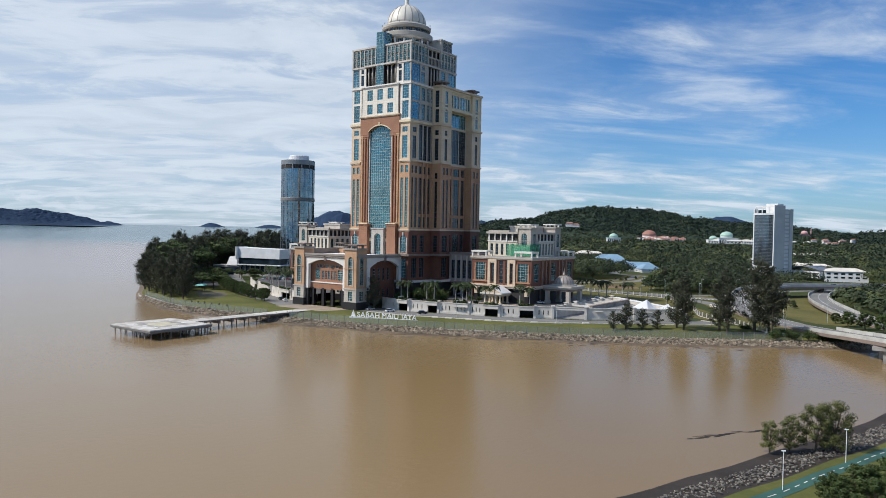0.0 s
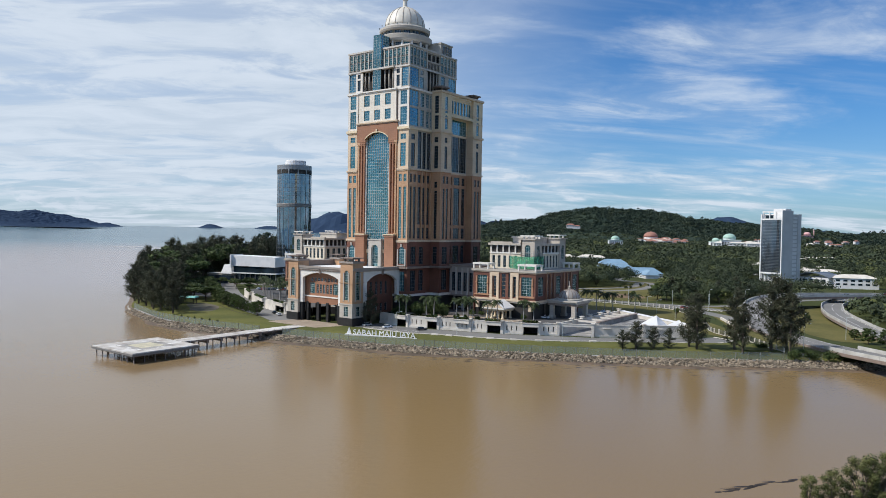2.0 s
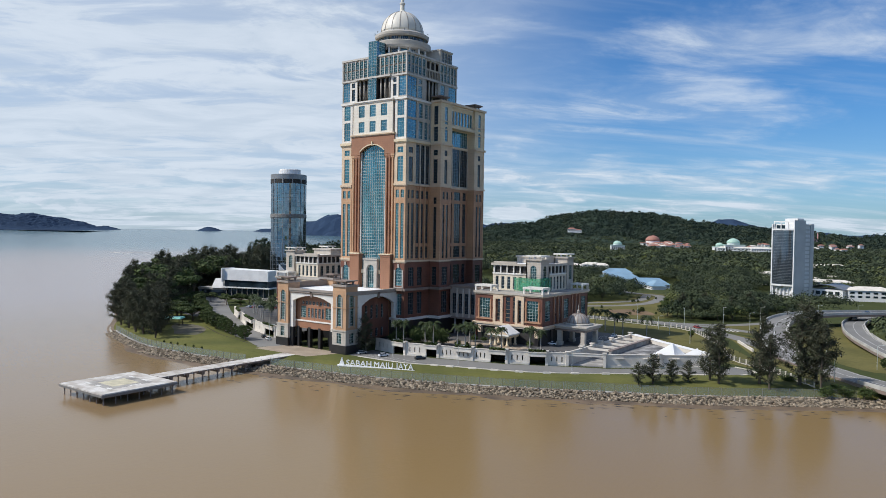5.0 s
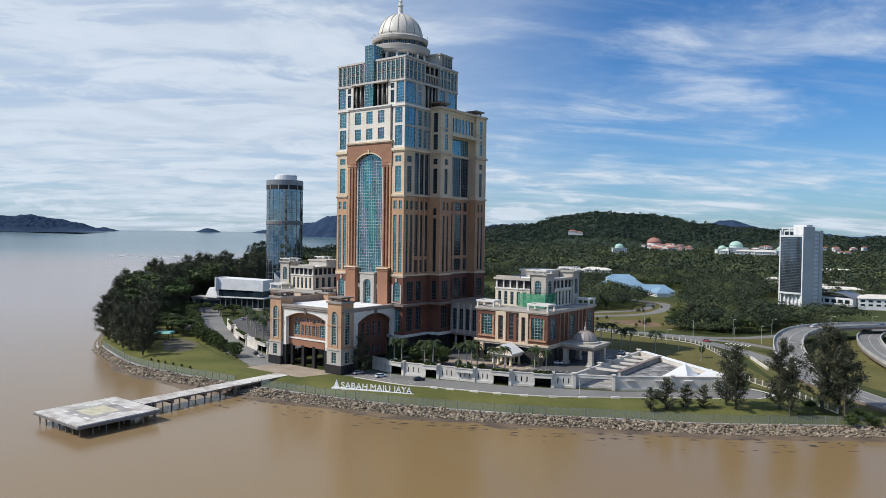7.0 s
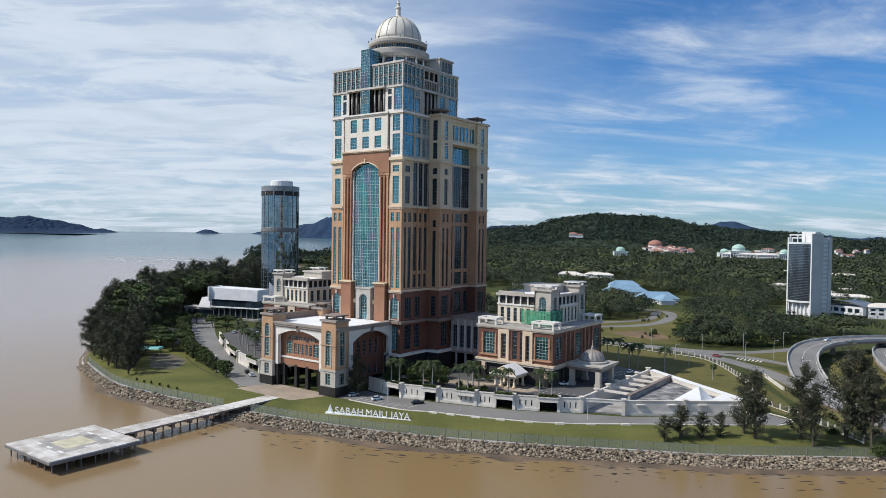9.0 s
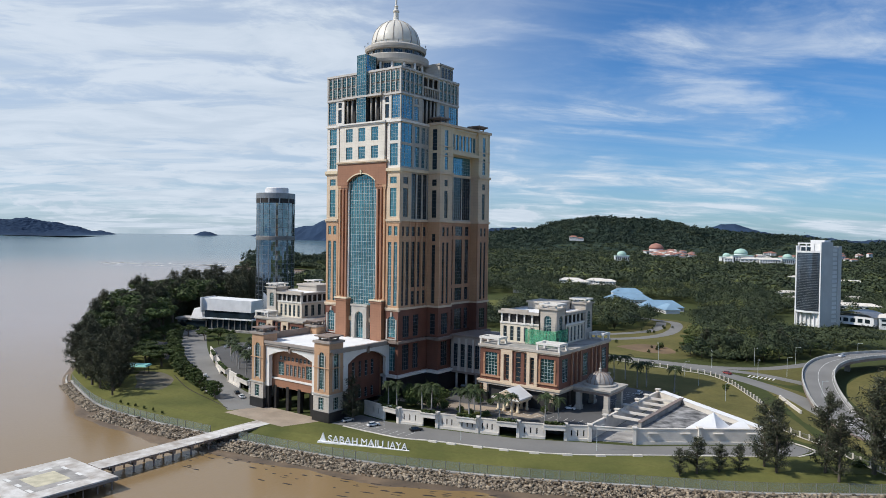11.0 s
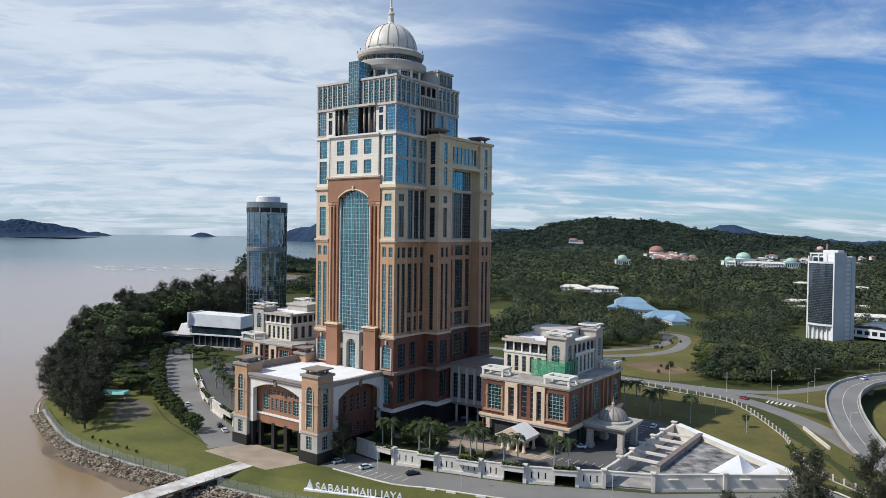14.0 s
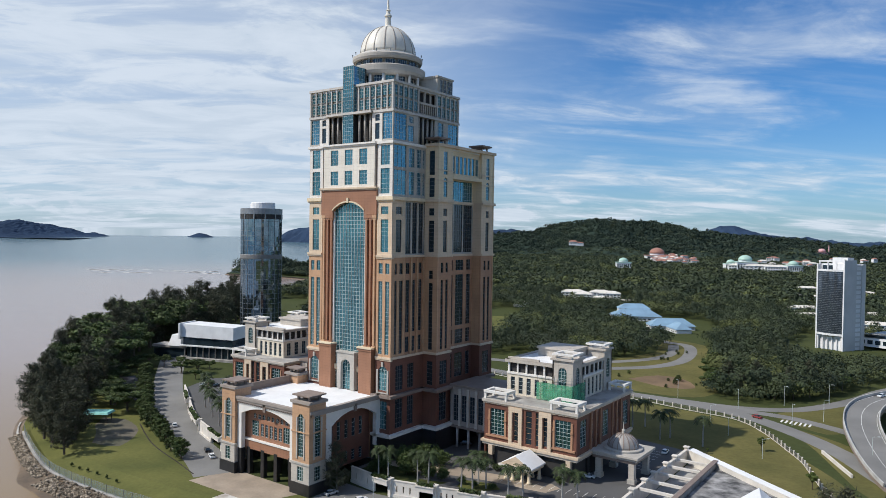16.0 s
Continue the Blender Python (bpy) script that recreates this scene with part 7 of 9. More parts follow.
def sign():
    S = thing("letter_sign", "long white letter sign on a low plinth on the grass bank", "sign", at=(27.8, -68.8, 4.3), rz=math.degrees(math.atan2(10.2, 29.0)))
    L_ = math.hypot(29.0, 10.2)
    part("plinth", MB().box(-0.6, L_ + 0.4, -0.7, 0.7, -0.8, 0.5), "sign_white", S)
    def put(text, name, x, width):
        cu = bpy.data.curves.new("letters", "FONT")
        cu.body, cu.size, cu.extrude, cu.space_character, cu.resolution_u = text, 3.1, 0.22, 1.05, 3
        tmp = bpy.data.objects.new("tmp", cu)
        scene.collection.objects.link(tmp)
        bpy.context.view_layer.update()
        me = bpy.data.meshes.new_from_object(tmp.evaluated_get(bpy.context.evaluated_depsgraph_get()))
        bpy.data.objects.remove(tmp)
        xs = [v.co.x for v in me.vertices]
        s = width / (max(xs) - min(xs))
        me.transform(pose(x, 0, 0.45) @ Matrix.Diagonal((s, 1.0, 1.0, 1.0)) @ pose(-min(xs), 0, 0, 90, 0, 0))
        me.materials.append(M["sign_white"])
        ob = new(name, me)
        ob.parent = S
    put("SABAH", "word", 3.0, 10.4)
    put("MAJU", "word", 14.6, 7.6)
    put("JAYA", "word", 23.4, 7.0)
    lg = MB()
    lg.solid([(0.0, -0.2, 0.5), (2.2, -0.2, 0.5), (1.1, -0.2, 3.4), (0.0, 0.2, 0.5), (2.2, 0.2, 0.5), (1.1, 0.2, 3.4)], [(0, 1, 2), (5, 4, 3), (0, 3, 4, 1), (1, 4, 5, 2), (2, 5, 3, 0)])
    part("emblem", lg, "sign_white", S)


sign()


# ------------------------------------------------------------ cars, lamps
def car(paint, label, at, rz, pickup=False):
    C = thing("car" if not pickup else "pickup_truck", label, "car", "parked cars", at, rz)
    b = MB()
    b.taper(-2.2, 2.2, -0.88, 0.88, 0.32, 0.62, -0.0)
    b.taper(-2.2, 2.2, -0.88, 0.88, 0.62, 0.95, 0.10)
    part("body", b, paint, C)
    x0, x1 = (-0.5, 1.2) if pickup else (-1.75, 1.15)
    cb = MB()
    cb.solid([(x0, -0.76, 0.95), (x1, -0.76, 0.95), (x0, 0.76, 0.95), (x1, 0.76, 0.95), (x0 + 0.45, -0.62, 1.45), (x1 - 0.7, -0.62, 1.45), (x0 + 0.45, 0.62, 1.45), (x1 - 0.7, 0.62, 1.45)],
             [(0, 1, 5, 4), (2, 6, 7, 3), (0, 4, 6, 2), (1, 3, 7, 5)])
    part("window_band", cb, "dark_glass", C)
    part("roof", MB().taper(x0 + 0.42, x1 - 0.66, -0.66, 0.66, 1.44, 1.52, 0.06), paint, C)
    for x in (-1.35, 1.35):
        for y in (-0.80, 0.80):
            part("wheel", MB().tube((x, y - 0.11, 0.33), (x, y + 0.11, 0.33), 0.33, 0.33, 12), "tyre", C)
    return C


WH, BK, SV, RD, BL = CAR_PAINT
for p, lb, at, rz, pk in ((WH, "white pickup truck on the forecourt", (80.5, 6.5, 9.0), 12, True), (WH, "white car parked on the deck", (91.5, 47.5, 9.0), 95, False),
                          (WH, "white car parked by the lawn", (-40.0, -47.0, 5.04), 155, False), (BK, "black car parked by the lawn", (-47.5, -43.5, 5.04), 150, False),
                          (SV, "silver car parked below the wall", (19.0, -46.5, 5.04), 80, False), (WH, "white car parked below the wall", (30.0, -45.2, 5.04), 70, False),
                          (BK, "black car parked below the wall", (45.5, -40.5, 5.04), 60, False), (WH, "white car on the curving drive", (-86.0, -31.5, 5.04), 150, False),
                          (RD, "dark red car on the road", (103.0, 138.0, 5.08), -25, False), (BK, "black car in the shade of the block", (30.0, 12.0, 9.0), 20, False)):
    car(p, lb, at, rz, pk)
CP = random.Random(9)
for r in range(3):
    for k in range(7):
        if CP.random() < 0.75:
            p = CP.choice((WH, WH, SV, SV, BK, RD, BL))
            car(p, "car parked on the deck beside the palms", (-128 + 3.0 * k + 5 * r, 12 + 1.6 * k + 9.5 * r, 9.0), 118 + CP.uniform(-3, 3))
for k, (i, o, p) in enumerate(((30, 3.0, SV), (38, -3.0, BK), (46, 3.0, RD), (52, -3.0, BL), (60, 3.0, WH))):
    q, nx = FLY_LINE[i], FLY_LINE[i + 1] - FLY_LINE[i]
    n = nx.normalized()
    car(p, "car driving on the flyover", (q.x + n.y * o, q.y - n.x * o, FLY_Z[i] + 0.01), math.degrees(math.atan2(nx.y, nx.x)))


def lamp(at, h, rz, arm=1.8, group="street lamps"):
    L_ = thing("street_lamp", "tall grey street lamp with a single arm", "lamp", group, at, rz)
    part("pole", MB().tube((0, 0, -0.3), (0, 0, h), 0.11, 0.07, 6), "frame", L_)
    part("arm", MB().tube((0, 0, h), (arm, 0, h + 0.25), 0.06, 0.05, 6), "frame", L_)
    part("head", MB().taper(arm - 0.1, arm + 0.75, -0.17, 0.17, h + 0.15, h + 0.33, 0.06), "frame", L_)
    return L_


first = lamp((20, 155, G), 9.5, -90)
for x, y, r in ((62, 155, -90), (92, 150, -80), (118, 134, -60), (128, 150, 40), (141, 175, 0), (108, 172, -40), (125, 190, 0), (151, 96, 30), (178, 60, 20), (-30, 162, -90), (150, 230, 0), (170, 250, 0), (196, 60, 0), (186, 22, 30)):
    copy_thing(first, pose(x, y, G, 0, 0, r))
for x, y in ((100, 100), (118, 76), (88, 118), (-38, -48), (64, -40), (104, -22), (34, -44)):
    copy_thing(first, pose(x, y, G - 2.2, 0, 0, 40))


# ------------------------------------------------------------ trees
def leaf_sprays(rng, centres, size, flat=0.0, long=1.0, out=None, loose=0.38):
    """Small leaf sprays, each a small face of its own, turned at random."""
    n = len(centres)
    c = np.asarray(centres, float)
    a = rng.normal(size=(n, 3))
    a[:, 2] *= 1 - flat
    a /= np.linalg.norm(a, axis=1, keepdims=True)
    b = np.cross(a, rng.normal(size=(n, 3)))
    b /= np.maximum(np.linalg.norm(b, axis=1, keepdims=True), 1e-6)
    if out is not None:
        # the sprays face outwards from their clump, more or less
        nrm = out / np.maximum(np.linalg.norm(out, axis=1, keepdims=True), 1e-6) + rng.normal(size=(n, 3)) * loose
        a = np.cross(nrm, rng.normal(size=(n, 3)))
        a /= np.maximum(np.linalg.norm(a, axis=1, keepdims=True), 1e-6)
        b = np.cross(nrm, a)
        b /= np.maximum(np.linalg.norm(b, axis=1, keepdims=True), 1e-6)
    s = size * rng.uniform(0.6, 1.3, (n, 1))
    a, b = a * s * long, b * s
    v = np.stack([c - a * 0.9 - b * 0.75, c + a * 1.15 - b * 0.1, c - a * 0.35 + b * 0.95], 1).reshape(-1, 3)
    return v, np.arange(3 * n).reshape(-1, 3)


def np_mesh(name, v, f, material, idx=None):
    me = bpy.data.meshes.new(name)
    me.vertices.add(len(v))
    me.vertices.foreach_set("co", np.asarray(v, np.float32).ravel())
    me.loops.add(f.size)
    me.loops.foreach_set("vertex_index", f.astype(np.int32).ravel())
    me.polygons.add(len(f))
    me.polygons.foreach_set("loop_start", np.arange(0, f.size, f.shape[1], dtype=np.int32))
    me.update(calc_edges=True)
    for q in ([material] if isinstance(material, str) else material):
        me.materials.append(M[q])
    if idx is not None:
        me.polygons.foreach_set("material_index", np.asarray(idx, np.int32))
    return me


def tree(kind, seed):
    """One tree of unit build, its foot at the origin: about 10 m high."""
    rng = np.random.RandomState(seed)
    names = {"casuarina": ("casuarina_tree", "tall feathery dark green casuarina tree", "leaf_dark"), "broad": ("broadleaf_tree", "spreading green broadleaf tree", "leaf"),
             "light": ("young_tree", "young light green tree", "leaf_light"), "shrub": ("shrub", "rounded green garden shrub", "leaf"),
             "round": ("round_tree", "dense round-crowned green tree", "leaf"), "feathery": ("feathery_tree", "olive green feathery-leaved tree on the bank", "leaf_olive")}
    nm, lb, lm = names[kind]
    T = thing(nm, lb, "tree" if kind != "shrub" else "shrub", nm.replace("_", " ") + "s", at=(0, 0, -500))
    tr = MB()
    pts, outs = [], []
    if kind == "casuarina":
        lean = rng.uniform(-0.4, 0.4, 2)
        q = [np.array([lean[0] * (i / 6) ** 2, lean[1] * (i / 6) ** 2, 9.6 * i / 6]) for i in range(7)]
        for i in range(6):
            tr.tube(q[i], q[i + 1], 0.22 * (1 - i / 6.5), 0.22 * (1 - (i + 1) / 6.5), 6)
        for k in range(46):
            h = 1.0 + 8.6 * (k / 46) ** 0.9
            az = rng.rand() * 6.28
            ln = (2.6 * (1 - (h / 10.5) ** 1.5) + 0.4) * (0.5 + 0.5 * min(1, h / 4)) * rng.uniform(0.6, 1.15)
            st = np.array([lean[0] * (h / 9.6) ** 2, lean[1] * (h / 9.6) ** 2, h])
            en = st + np.array([math.cos(az) * ln, math.sin(az) * ln, ln * rng.uniform(0.35, 0.9)])
            tr.tube(st, en, 0.07, 0.02, 4)
            n = int(112 * ln / 2 * rng.uniform(0.6, 1.3))
            t = rng.rand(n) ** 0.7
            p = st + (en - st) * t[:, None] + rng.normal(size=(n, 3)) * (0.09 + 0.20 * t[:, None])
            pts.append(p)
        pts.append(np.array([lean[0], lean[1], 9.6]) + rng.normal(size=(60, 3)) * np.array([0.25, 0.25, 0.5]))
        v, f = leaf_sprays(rng, np.concatenate(pts), 0.062, 0.0, 4.4)
    elif kind == "shrub":
        tr.tube((0, 0, -0.2), (0, 0, 3.0), 0.25, 0.12, 6)
        for k in range(16):
            az, r = rng.rand() * 6.28, 3.0 * rng.rand() ** 0.5
            c = np.array([math.cos(az) * r, math.sin(az) * r, 2.0 + 4.8 * rng.rand() * (1 - r / 5)])
            tr.tube((0, 0, 1.5), c, 0.12, 0.04, 4)
            pts.append(c + rng.normal(size=(85, 3)) * np.array([0.9, 0.9, 0.7]))
        v, f = leaf_sprays(rng, np.concatenate(pts), 0.36, 0.3)
    elif kind in ("round", "feathery"):
        top = 2.4 if kind == "round" else 2.2
        tr.tube((0, 0, -0.3), (0.1, 0.1, top), 0.3, 0.2, 8)
        m = 30 if kind == "round" else 24
        for k in range(m):
            az, q = 2.4 * k + rng.rand(), (k + 0.5) / m
            hz = (2.0 if kind == "round" else 1.3) + q * (7.0 if kind == "round" else 8.0)
            r = (3.7 if kind == "round" else 3.4) * math.sqrt(max(0.05, 1 - (2 * q - 0.75) ** 2 / 1.7)) * rng.uniform(0.45, 0.95)
            c = np.array([math.cos(az) * r, math.sin(az) * r, hz])
            tr.tube((0.1, 0.1, top - 0.3), c, 0.1, 0.03, 4)
            n = 190 if kind == "round" else 360
            d = rng.normal(size=(n, 3))
            d /= np.linalg.norm(d, axis=1, keepdims=True)
            w = 1.25 if kind == "round" else 1.5
            pts.append(c + d * rng.rand(n, 1) ** (0.45 if kind == "round" else 0.8) * np.array([w, w, 0.85 if kind == "round" else 1.15]) * rng.uniform(0.7, 1.15))
            outs.append(d)
        v, f = leaf_sprays(rng, np.concatenate(pts), 0.20 if kind == "round" else 0.105, long=1.0 if kind == "round" else 1.7, out=np.concatenate(outs))
    else:
        top = 4.2 if kind == "broad" else 3.4
        tr.tube((0, 0, -0.3), (0.1, 0.1, top), 0.34, 0.22, 8)
        for k in range(15):
            az, r = 2.4 * k + rng.rand(), (1.2 + 3.6 * rng.rand()) * (1.0 if kind == "broad" else 0.62)
            c = np.array([math.cos(az) * r, math.sin(az) * r, (6.4 if kind == "broad" else 6.0) + rng.uniform(-1.3, 2.6) * (1.15 - r / 5.5)])
            tr.tube((0.1, 0.1, top - 0.5), c, 0.13, 0.04, 5)
            n = 270
            d = rng.normal(size=(n, 3))
            d /= np.linalg.norm(d, axis=1, keepdims=True)
            pts.append(c + d * rng.rand(n, 1) ** 0.4 * np.array([1.75, 1.75, 0.95]) * (1 if kind == "broad" else 0.75))
            outs.append(d)
        v, f = leaf_sprays(rng, np.concatenate(pts), 0.24, out=np.concatenate(outs))
    part("trunk", tr, "bark", T)
    ob = new("crown", np_mesh("crown", v, f, lm))
    ob.parent = T
    return T


def palm(seed):
    rng = np.random.RandomState(seed)
    T = thing("palm_tree", "slender palm with a pale trunk and arching fronds", "palm", "palm trees", at=(0, 0, -500))
    tr = MB()
    for i in range(6):
        tr.tube((0.04 * i * i * 0.2, 0, 8.0 * i / 6 - 0.1), (0.04 * (i + 1) ** 2 * 0.2, 0, 8.0 * (i + 1) / 6), 0.26 - 0.02 * i, 0.24 - 0.02 * i, 8)
    tr.tube((0.3, 0, 7.9), (0.3, 0, 9.0), 0.16, 0.10, 6)
    part("trunk", tr, "concrete", T)
    for k in range(16):
        az, up = 2.4 * k + rng.rand() * 0.4, rng.uniform(0.1, 1.25)
        fr = MB()
        dx, dy = math.cos(az), math.sin(az)
        L_ = rng.uniform(3.3, 4.2)
        prev = None
        for i in range(7):
            t = i / 6
            r = L_ * (t * (1 - 0.12 * t))
            z = 8.8 + math.sin(up) * L_ * t - 1.55 * L_ * 0.62 * t * t
            w = 0.8 * math.sin(math.pi * min(1, t * 0.9 + 0.08)) + 0.05
            cur = [Vector((0.3 + dx * r, dy * r, z)), Vector((0.3 + dx * r - dy * w, dy * r + dx * w, z - 0.42 * w)), Vector((0.3 + dx * r + dy * w, dy * r - dx * w, z - 0.42 * w))]
            if prev:
                for s in (1, 2):
                    # leaflets: the blade is split into narrow fingers
                    for a, b in ((0.0, 0.36), (0.5, 0.86)):
                        p0, p1 = prev[0].lerp(cur[0], a), prev[0].lerp(cur[0], b)
                        q0, q1 = prev[s].lerp(cur[s], a + 0.25), prev[s].lerp(cur[s], min(1.2, b + 0.2))
                        fr.face([p0, p1, q1, q0])
            prev = cur
        part("frond", fr, "palm", T, fix=False)
    return T


PROTO = {k: [tree(k, 11 * i + 5) for i in range(n)] for k, n in (("casuarina", 4), ("broad", 4), ("light", 2), ("shrub", 2), ("round", 3), ("feathery", 3))}
PROTO["palm"] = [palm(3), palm(8)]
USED = {k: 0 for k in PROTO}
TR = random.Random(21)


def plant(kind, x, y, z, h, wide=1.0):
    """Set a tree of height h; the first of each kind is moved into place, the others are copies."""
    i = USED[kind]
    USED[kind] += 1
    ps = PROTO[kind]
    s = h / (10.0 if kind != "palm" else 10.0)
    m = pose(x, y, z, 0, 0, TR.uniform(0, 360)) @ Matrix.Diagonal((s * wide, s * wide, s, 1))
    if i < len(ps):
        ps[i].matrix_basis = m
        return ps[i]
    src = ps[i % len(ps)]
    keep = src.matrix_basis.copy()
    src.matrix_basis = Matrix()
    ob = copy_thing(src, m)
    src.matrix_basis = keep
    return ob


def inside(x, y, poly):
    c = False
    for i in range(len(poly)):
        (x0, y0), (x1, y1) = poly[i], poly[i - 1]
        if (y0 > y) != (y1 > y) and x < (x1 - x0) * (y - y0) / (y1 - y0) + x0:
            c = not c
    return c


def grove(kinds, poly, gap, h0, h1, seed, z=G, far=0.0):
    """Trees spread over a plot, none closer than gap."""
    r = random.Random(seed)
    xs, ys = [p[0] for p in poly], [p[1] for p in poly]
    done = []
    for _ in range(4000):
        x, y = r.uniform(min(xs), max(xs)), r.uniform(min(ys), max(ys))
        if inside(x, y, poly) and all((x - a) ** 2 + (y - b) ** 2 > gap * gap for a, b in done):
            done.append((x, y))
            plant(r.choice(kinds), x, y, z - 0.3, r.uniform(h0, h1) * (1 + far * max(0, -x - 150) / 150), r.uniform(0.95, 1.35))


grove(["casuarina"], [(-84, -77), (-104, -75), (-146, -62), (-178, -44), (-186, -32), (-160, -30), (-138, -40), (-129, -46.5), (-92, -69)], 7.5, 17, 22, 1)
grove(["casuarina", "casuarina", "broad"], [(-180, -42), (-238, 0), (-282, 41), (-318, 86), (-345, 130), (-300, 120), (-262, 60), (-215, 20), (-172, -14), (-166, -28)], 9.0, 16, 24, 2, far=0.42)
grove(["broad", "broad", "light"], [(-140, -34), (-165, -14), (-205, 14), (-225, 36), (-190, 26), (-198, 8), (-165, -12), (-139, -22)], 13.0, 8, 11, 3)
grove(["casuarina"], [(-322, 95), (-345, 140), (-400, 200), (-470, 290), (-380, 260), (-300, 150), (-260, 95)], 12, 23, 36, 4)
for x, y, h, w in ((-124, -30, 9.5, 1.9), (-140, -27, 10, 1.8), (-152, -22, 10, 1.7), (-205, 40, 8, 1.3), (-196, 45, 7, 1.2), (-186, 49, 6.5, 1.2), (-214, 36, 9, 1.3), (-178, 52, 6, 1.2), (-172, 40, 9, 1.3), (-182, 36, 8, 1.3), (-160, 30, 6, 1.2)):
    plant("broad", x, y, G, h, w)
for x, y in ((-71.7, -80.8), (-66, -81), (-61.7, -80.4), (-56.5, -80), (-50.3, -80), (-44.4, -80)):
    plant("shrub", x, y, 4.1, 2.2, 0.55)
for x, y, h in ((-45, -51, 6.2), (-50, -49, 5.6), (-56, -48, 4.6), (-63, -45, 5.4), (-69, -42.5, 6), (-75, -40, 6.4), (-81, -37.5, 6.8), (-87, -36.5, 6.6), (-92, -33, 6.5), (-98, -31.5, 7), (-104, -28, 6.6), (-110, -26, 7), (-116, -21, 7), (-123, -17, 7.4), (-131, -12, 7.5), (-139, -7, 8), (-148, -2, 8), (-157, 3, 8), (-166, 9, 8.5), (-176, 16, 8.5)):
    plant("round", x - 2.5, y - 3.4, G, h * 1.2, 1.12)
for x, y, h in ((135.5, -23, 11), (140.5, -18.5, 9), (145, -13.5, 8.5), (150, -5, 20), (154, -8.5, 22), (165.5, 0.5, 24), (169.5, -3.5, 19), (177, 8, 30), (181.5, 12.5, 27), (184, 6, 23), (131.8, -27, 8)):
    plant("casuarina", x, y, G - 0.8, h, 1.0 if h > 15 else 1.45)
for x, y, h in ((205, 52, 7), (212, 45, 8), (219, 38, 8), (199, 62, 5), (226, 34, 9), (232, 48, 9), (172, 120, 3.5), (168, 140, 3)):
    plant("round", x, y, G, h, 1.2)
for x, y in ((187, -1), (192, 3), (197, 6), (189, 8), (201, 10), (172, 14)):
    plant("shrub", x, y, 3.6, 5.5, 1.2)
plant("casuarina", 19.5, -44.5, G - 0.5, 17, 1.0)
for x, y, h in ((215.5, -151.5, 6), (218.5, -149, 7), (222.5, -146, 9.5), (225.5, -144, 10)):
    plant("feathery", x, y, 2.3, h, 0.95)
for x, y, h in ((229.5, -176, 5.6), (232.5, -171, 6.4), (235, -177.5, 6.6), (231, -182, 5.4), (237, -169, 8), (241, -178, 8)):
    plant("round", x, y, 2.4, h, 1.2)
for x, y in ((27.7, -34.4), (31.4, -34.0), (40.1, -30.2), (44, -29.8), (54.6, -27.4), (58.1, -26.6), (69, -24.0), (73.1, -22.6), (83.2, -17.6), (87.1, -15.6), (56, -20), (60, -22)):
    plant("palm", x, y, 9.0, 10.0 + (x % 3) * 0.5)
for x, y in ((82, 82), (79.5, 77), (68, 92), (64, 88), (96, 78), (-60, -29), (-66, -24), (-74, -22), (-82, -17), (-90, -14), (-97, -7), (-105, -3), (-113, 3), (-70, -16), (-84, -8), (-98, 4)):
    plant("palm", x, y, G if y > 60 else 9.0, 10.5 if y < 60 else 12.5)
for x, y, h in ((21, -25, 7), (25, -29, 7.5), (29, -23, 8), (33, -27, 7), (37, -24.5, 8), (41, -25, 6.5), (45, -24, 6), (23, -31, 6), (52, -23, 4), (27, -13, 9), (32, -16, 10), (37, -14, 9), (24, -17, 8), (30, -9, 8), (57, -24, 3.6), (62, -21.5, 3.6), (50, -8, 4.5), (54, -6, 4), (76, -5, 4)):
    plant("shrub", x, y, 9.0, h, 0.9)
for x, y, h in ((115.5, 86, 6), (138, 52, 7), (100, 70, 2.5)):
    plant("light", x, y, G, h, 0.8)


for k in range(18):
    x, y = TR.uniform(-20, 66), TR.uniform(162, 204)
    if not (math.hypot(x + 5, y - 203) < 14 or y < 160):
        plant("round", x, y, G - 0.2, TR.uniform(1.6, 4.2), 1.1)
for x, y, h in ((70, 186, 11), (78, 181, 9), (86, 183, 12), (94, 184, 8), (101, 186, 10), (109, 190, 11), (115, 200, 9), (121, 214, 12), (126, 230, 10), (76, 196, 15), (90, 200, 16), (104, 206, 14), (112, 222, 16), (60, 214, 9), (58, 232, 11), (52, 250, 9), (48, 272, 10), (-14, 232, 11), (-22, 246, 10), (-8, 262, 12)):
    plant("broad" if h < 12 else "casuarina", x, y, G - 0.3, h, 1.05 if h < 12 else 1.2)
for k in range(9):
    plant("round", TR.uniform(8, 24), TR.uniform(250, 300), G - 0.2, TR.uniform(1.5, 2.6), 1.0)


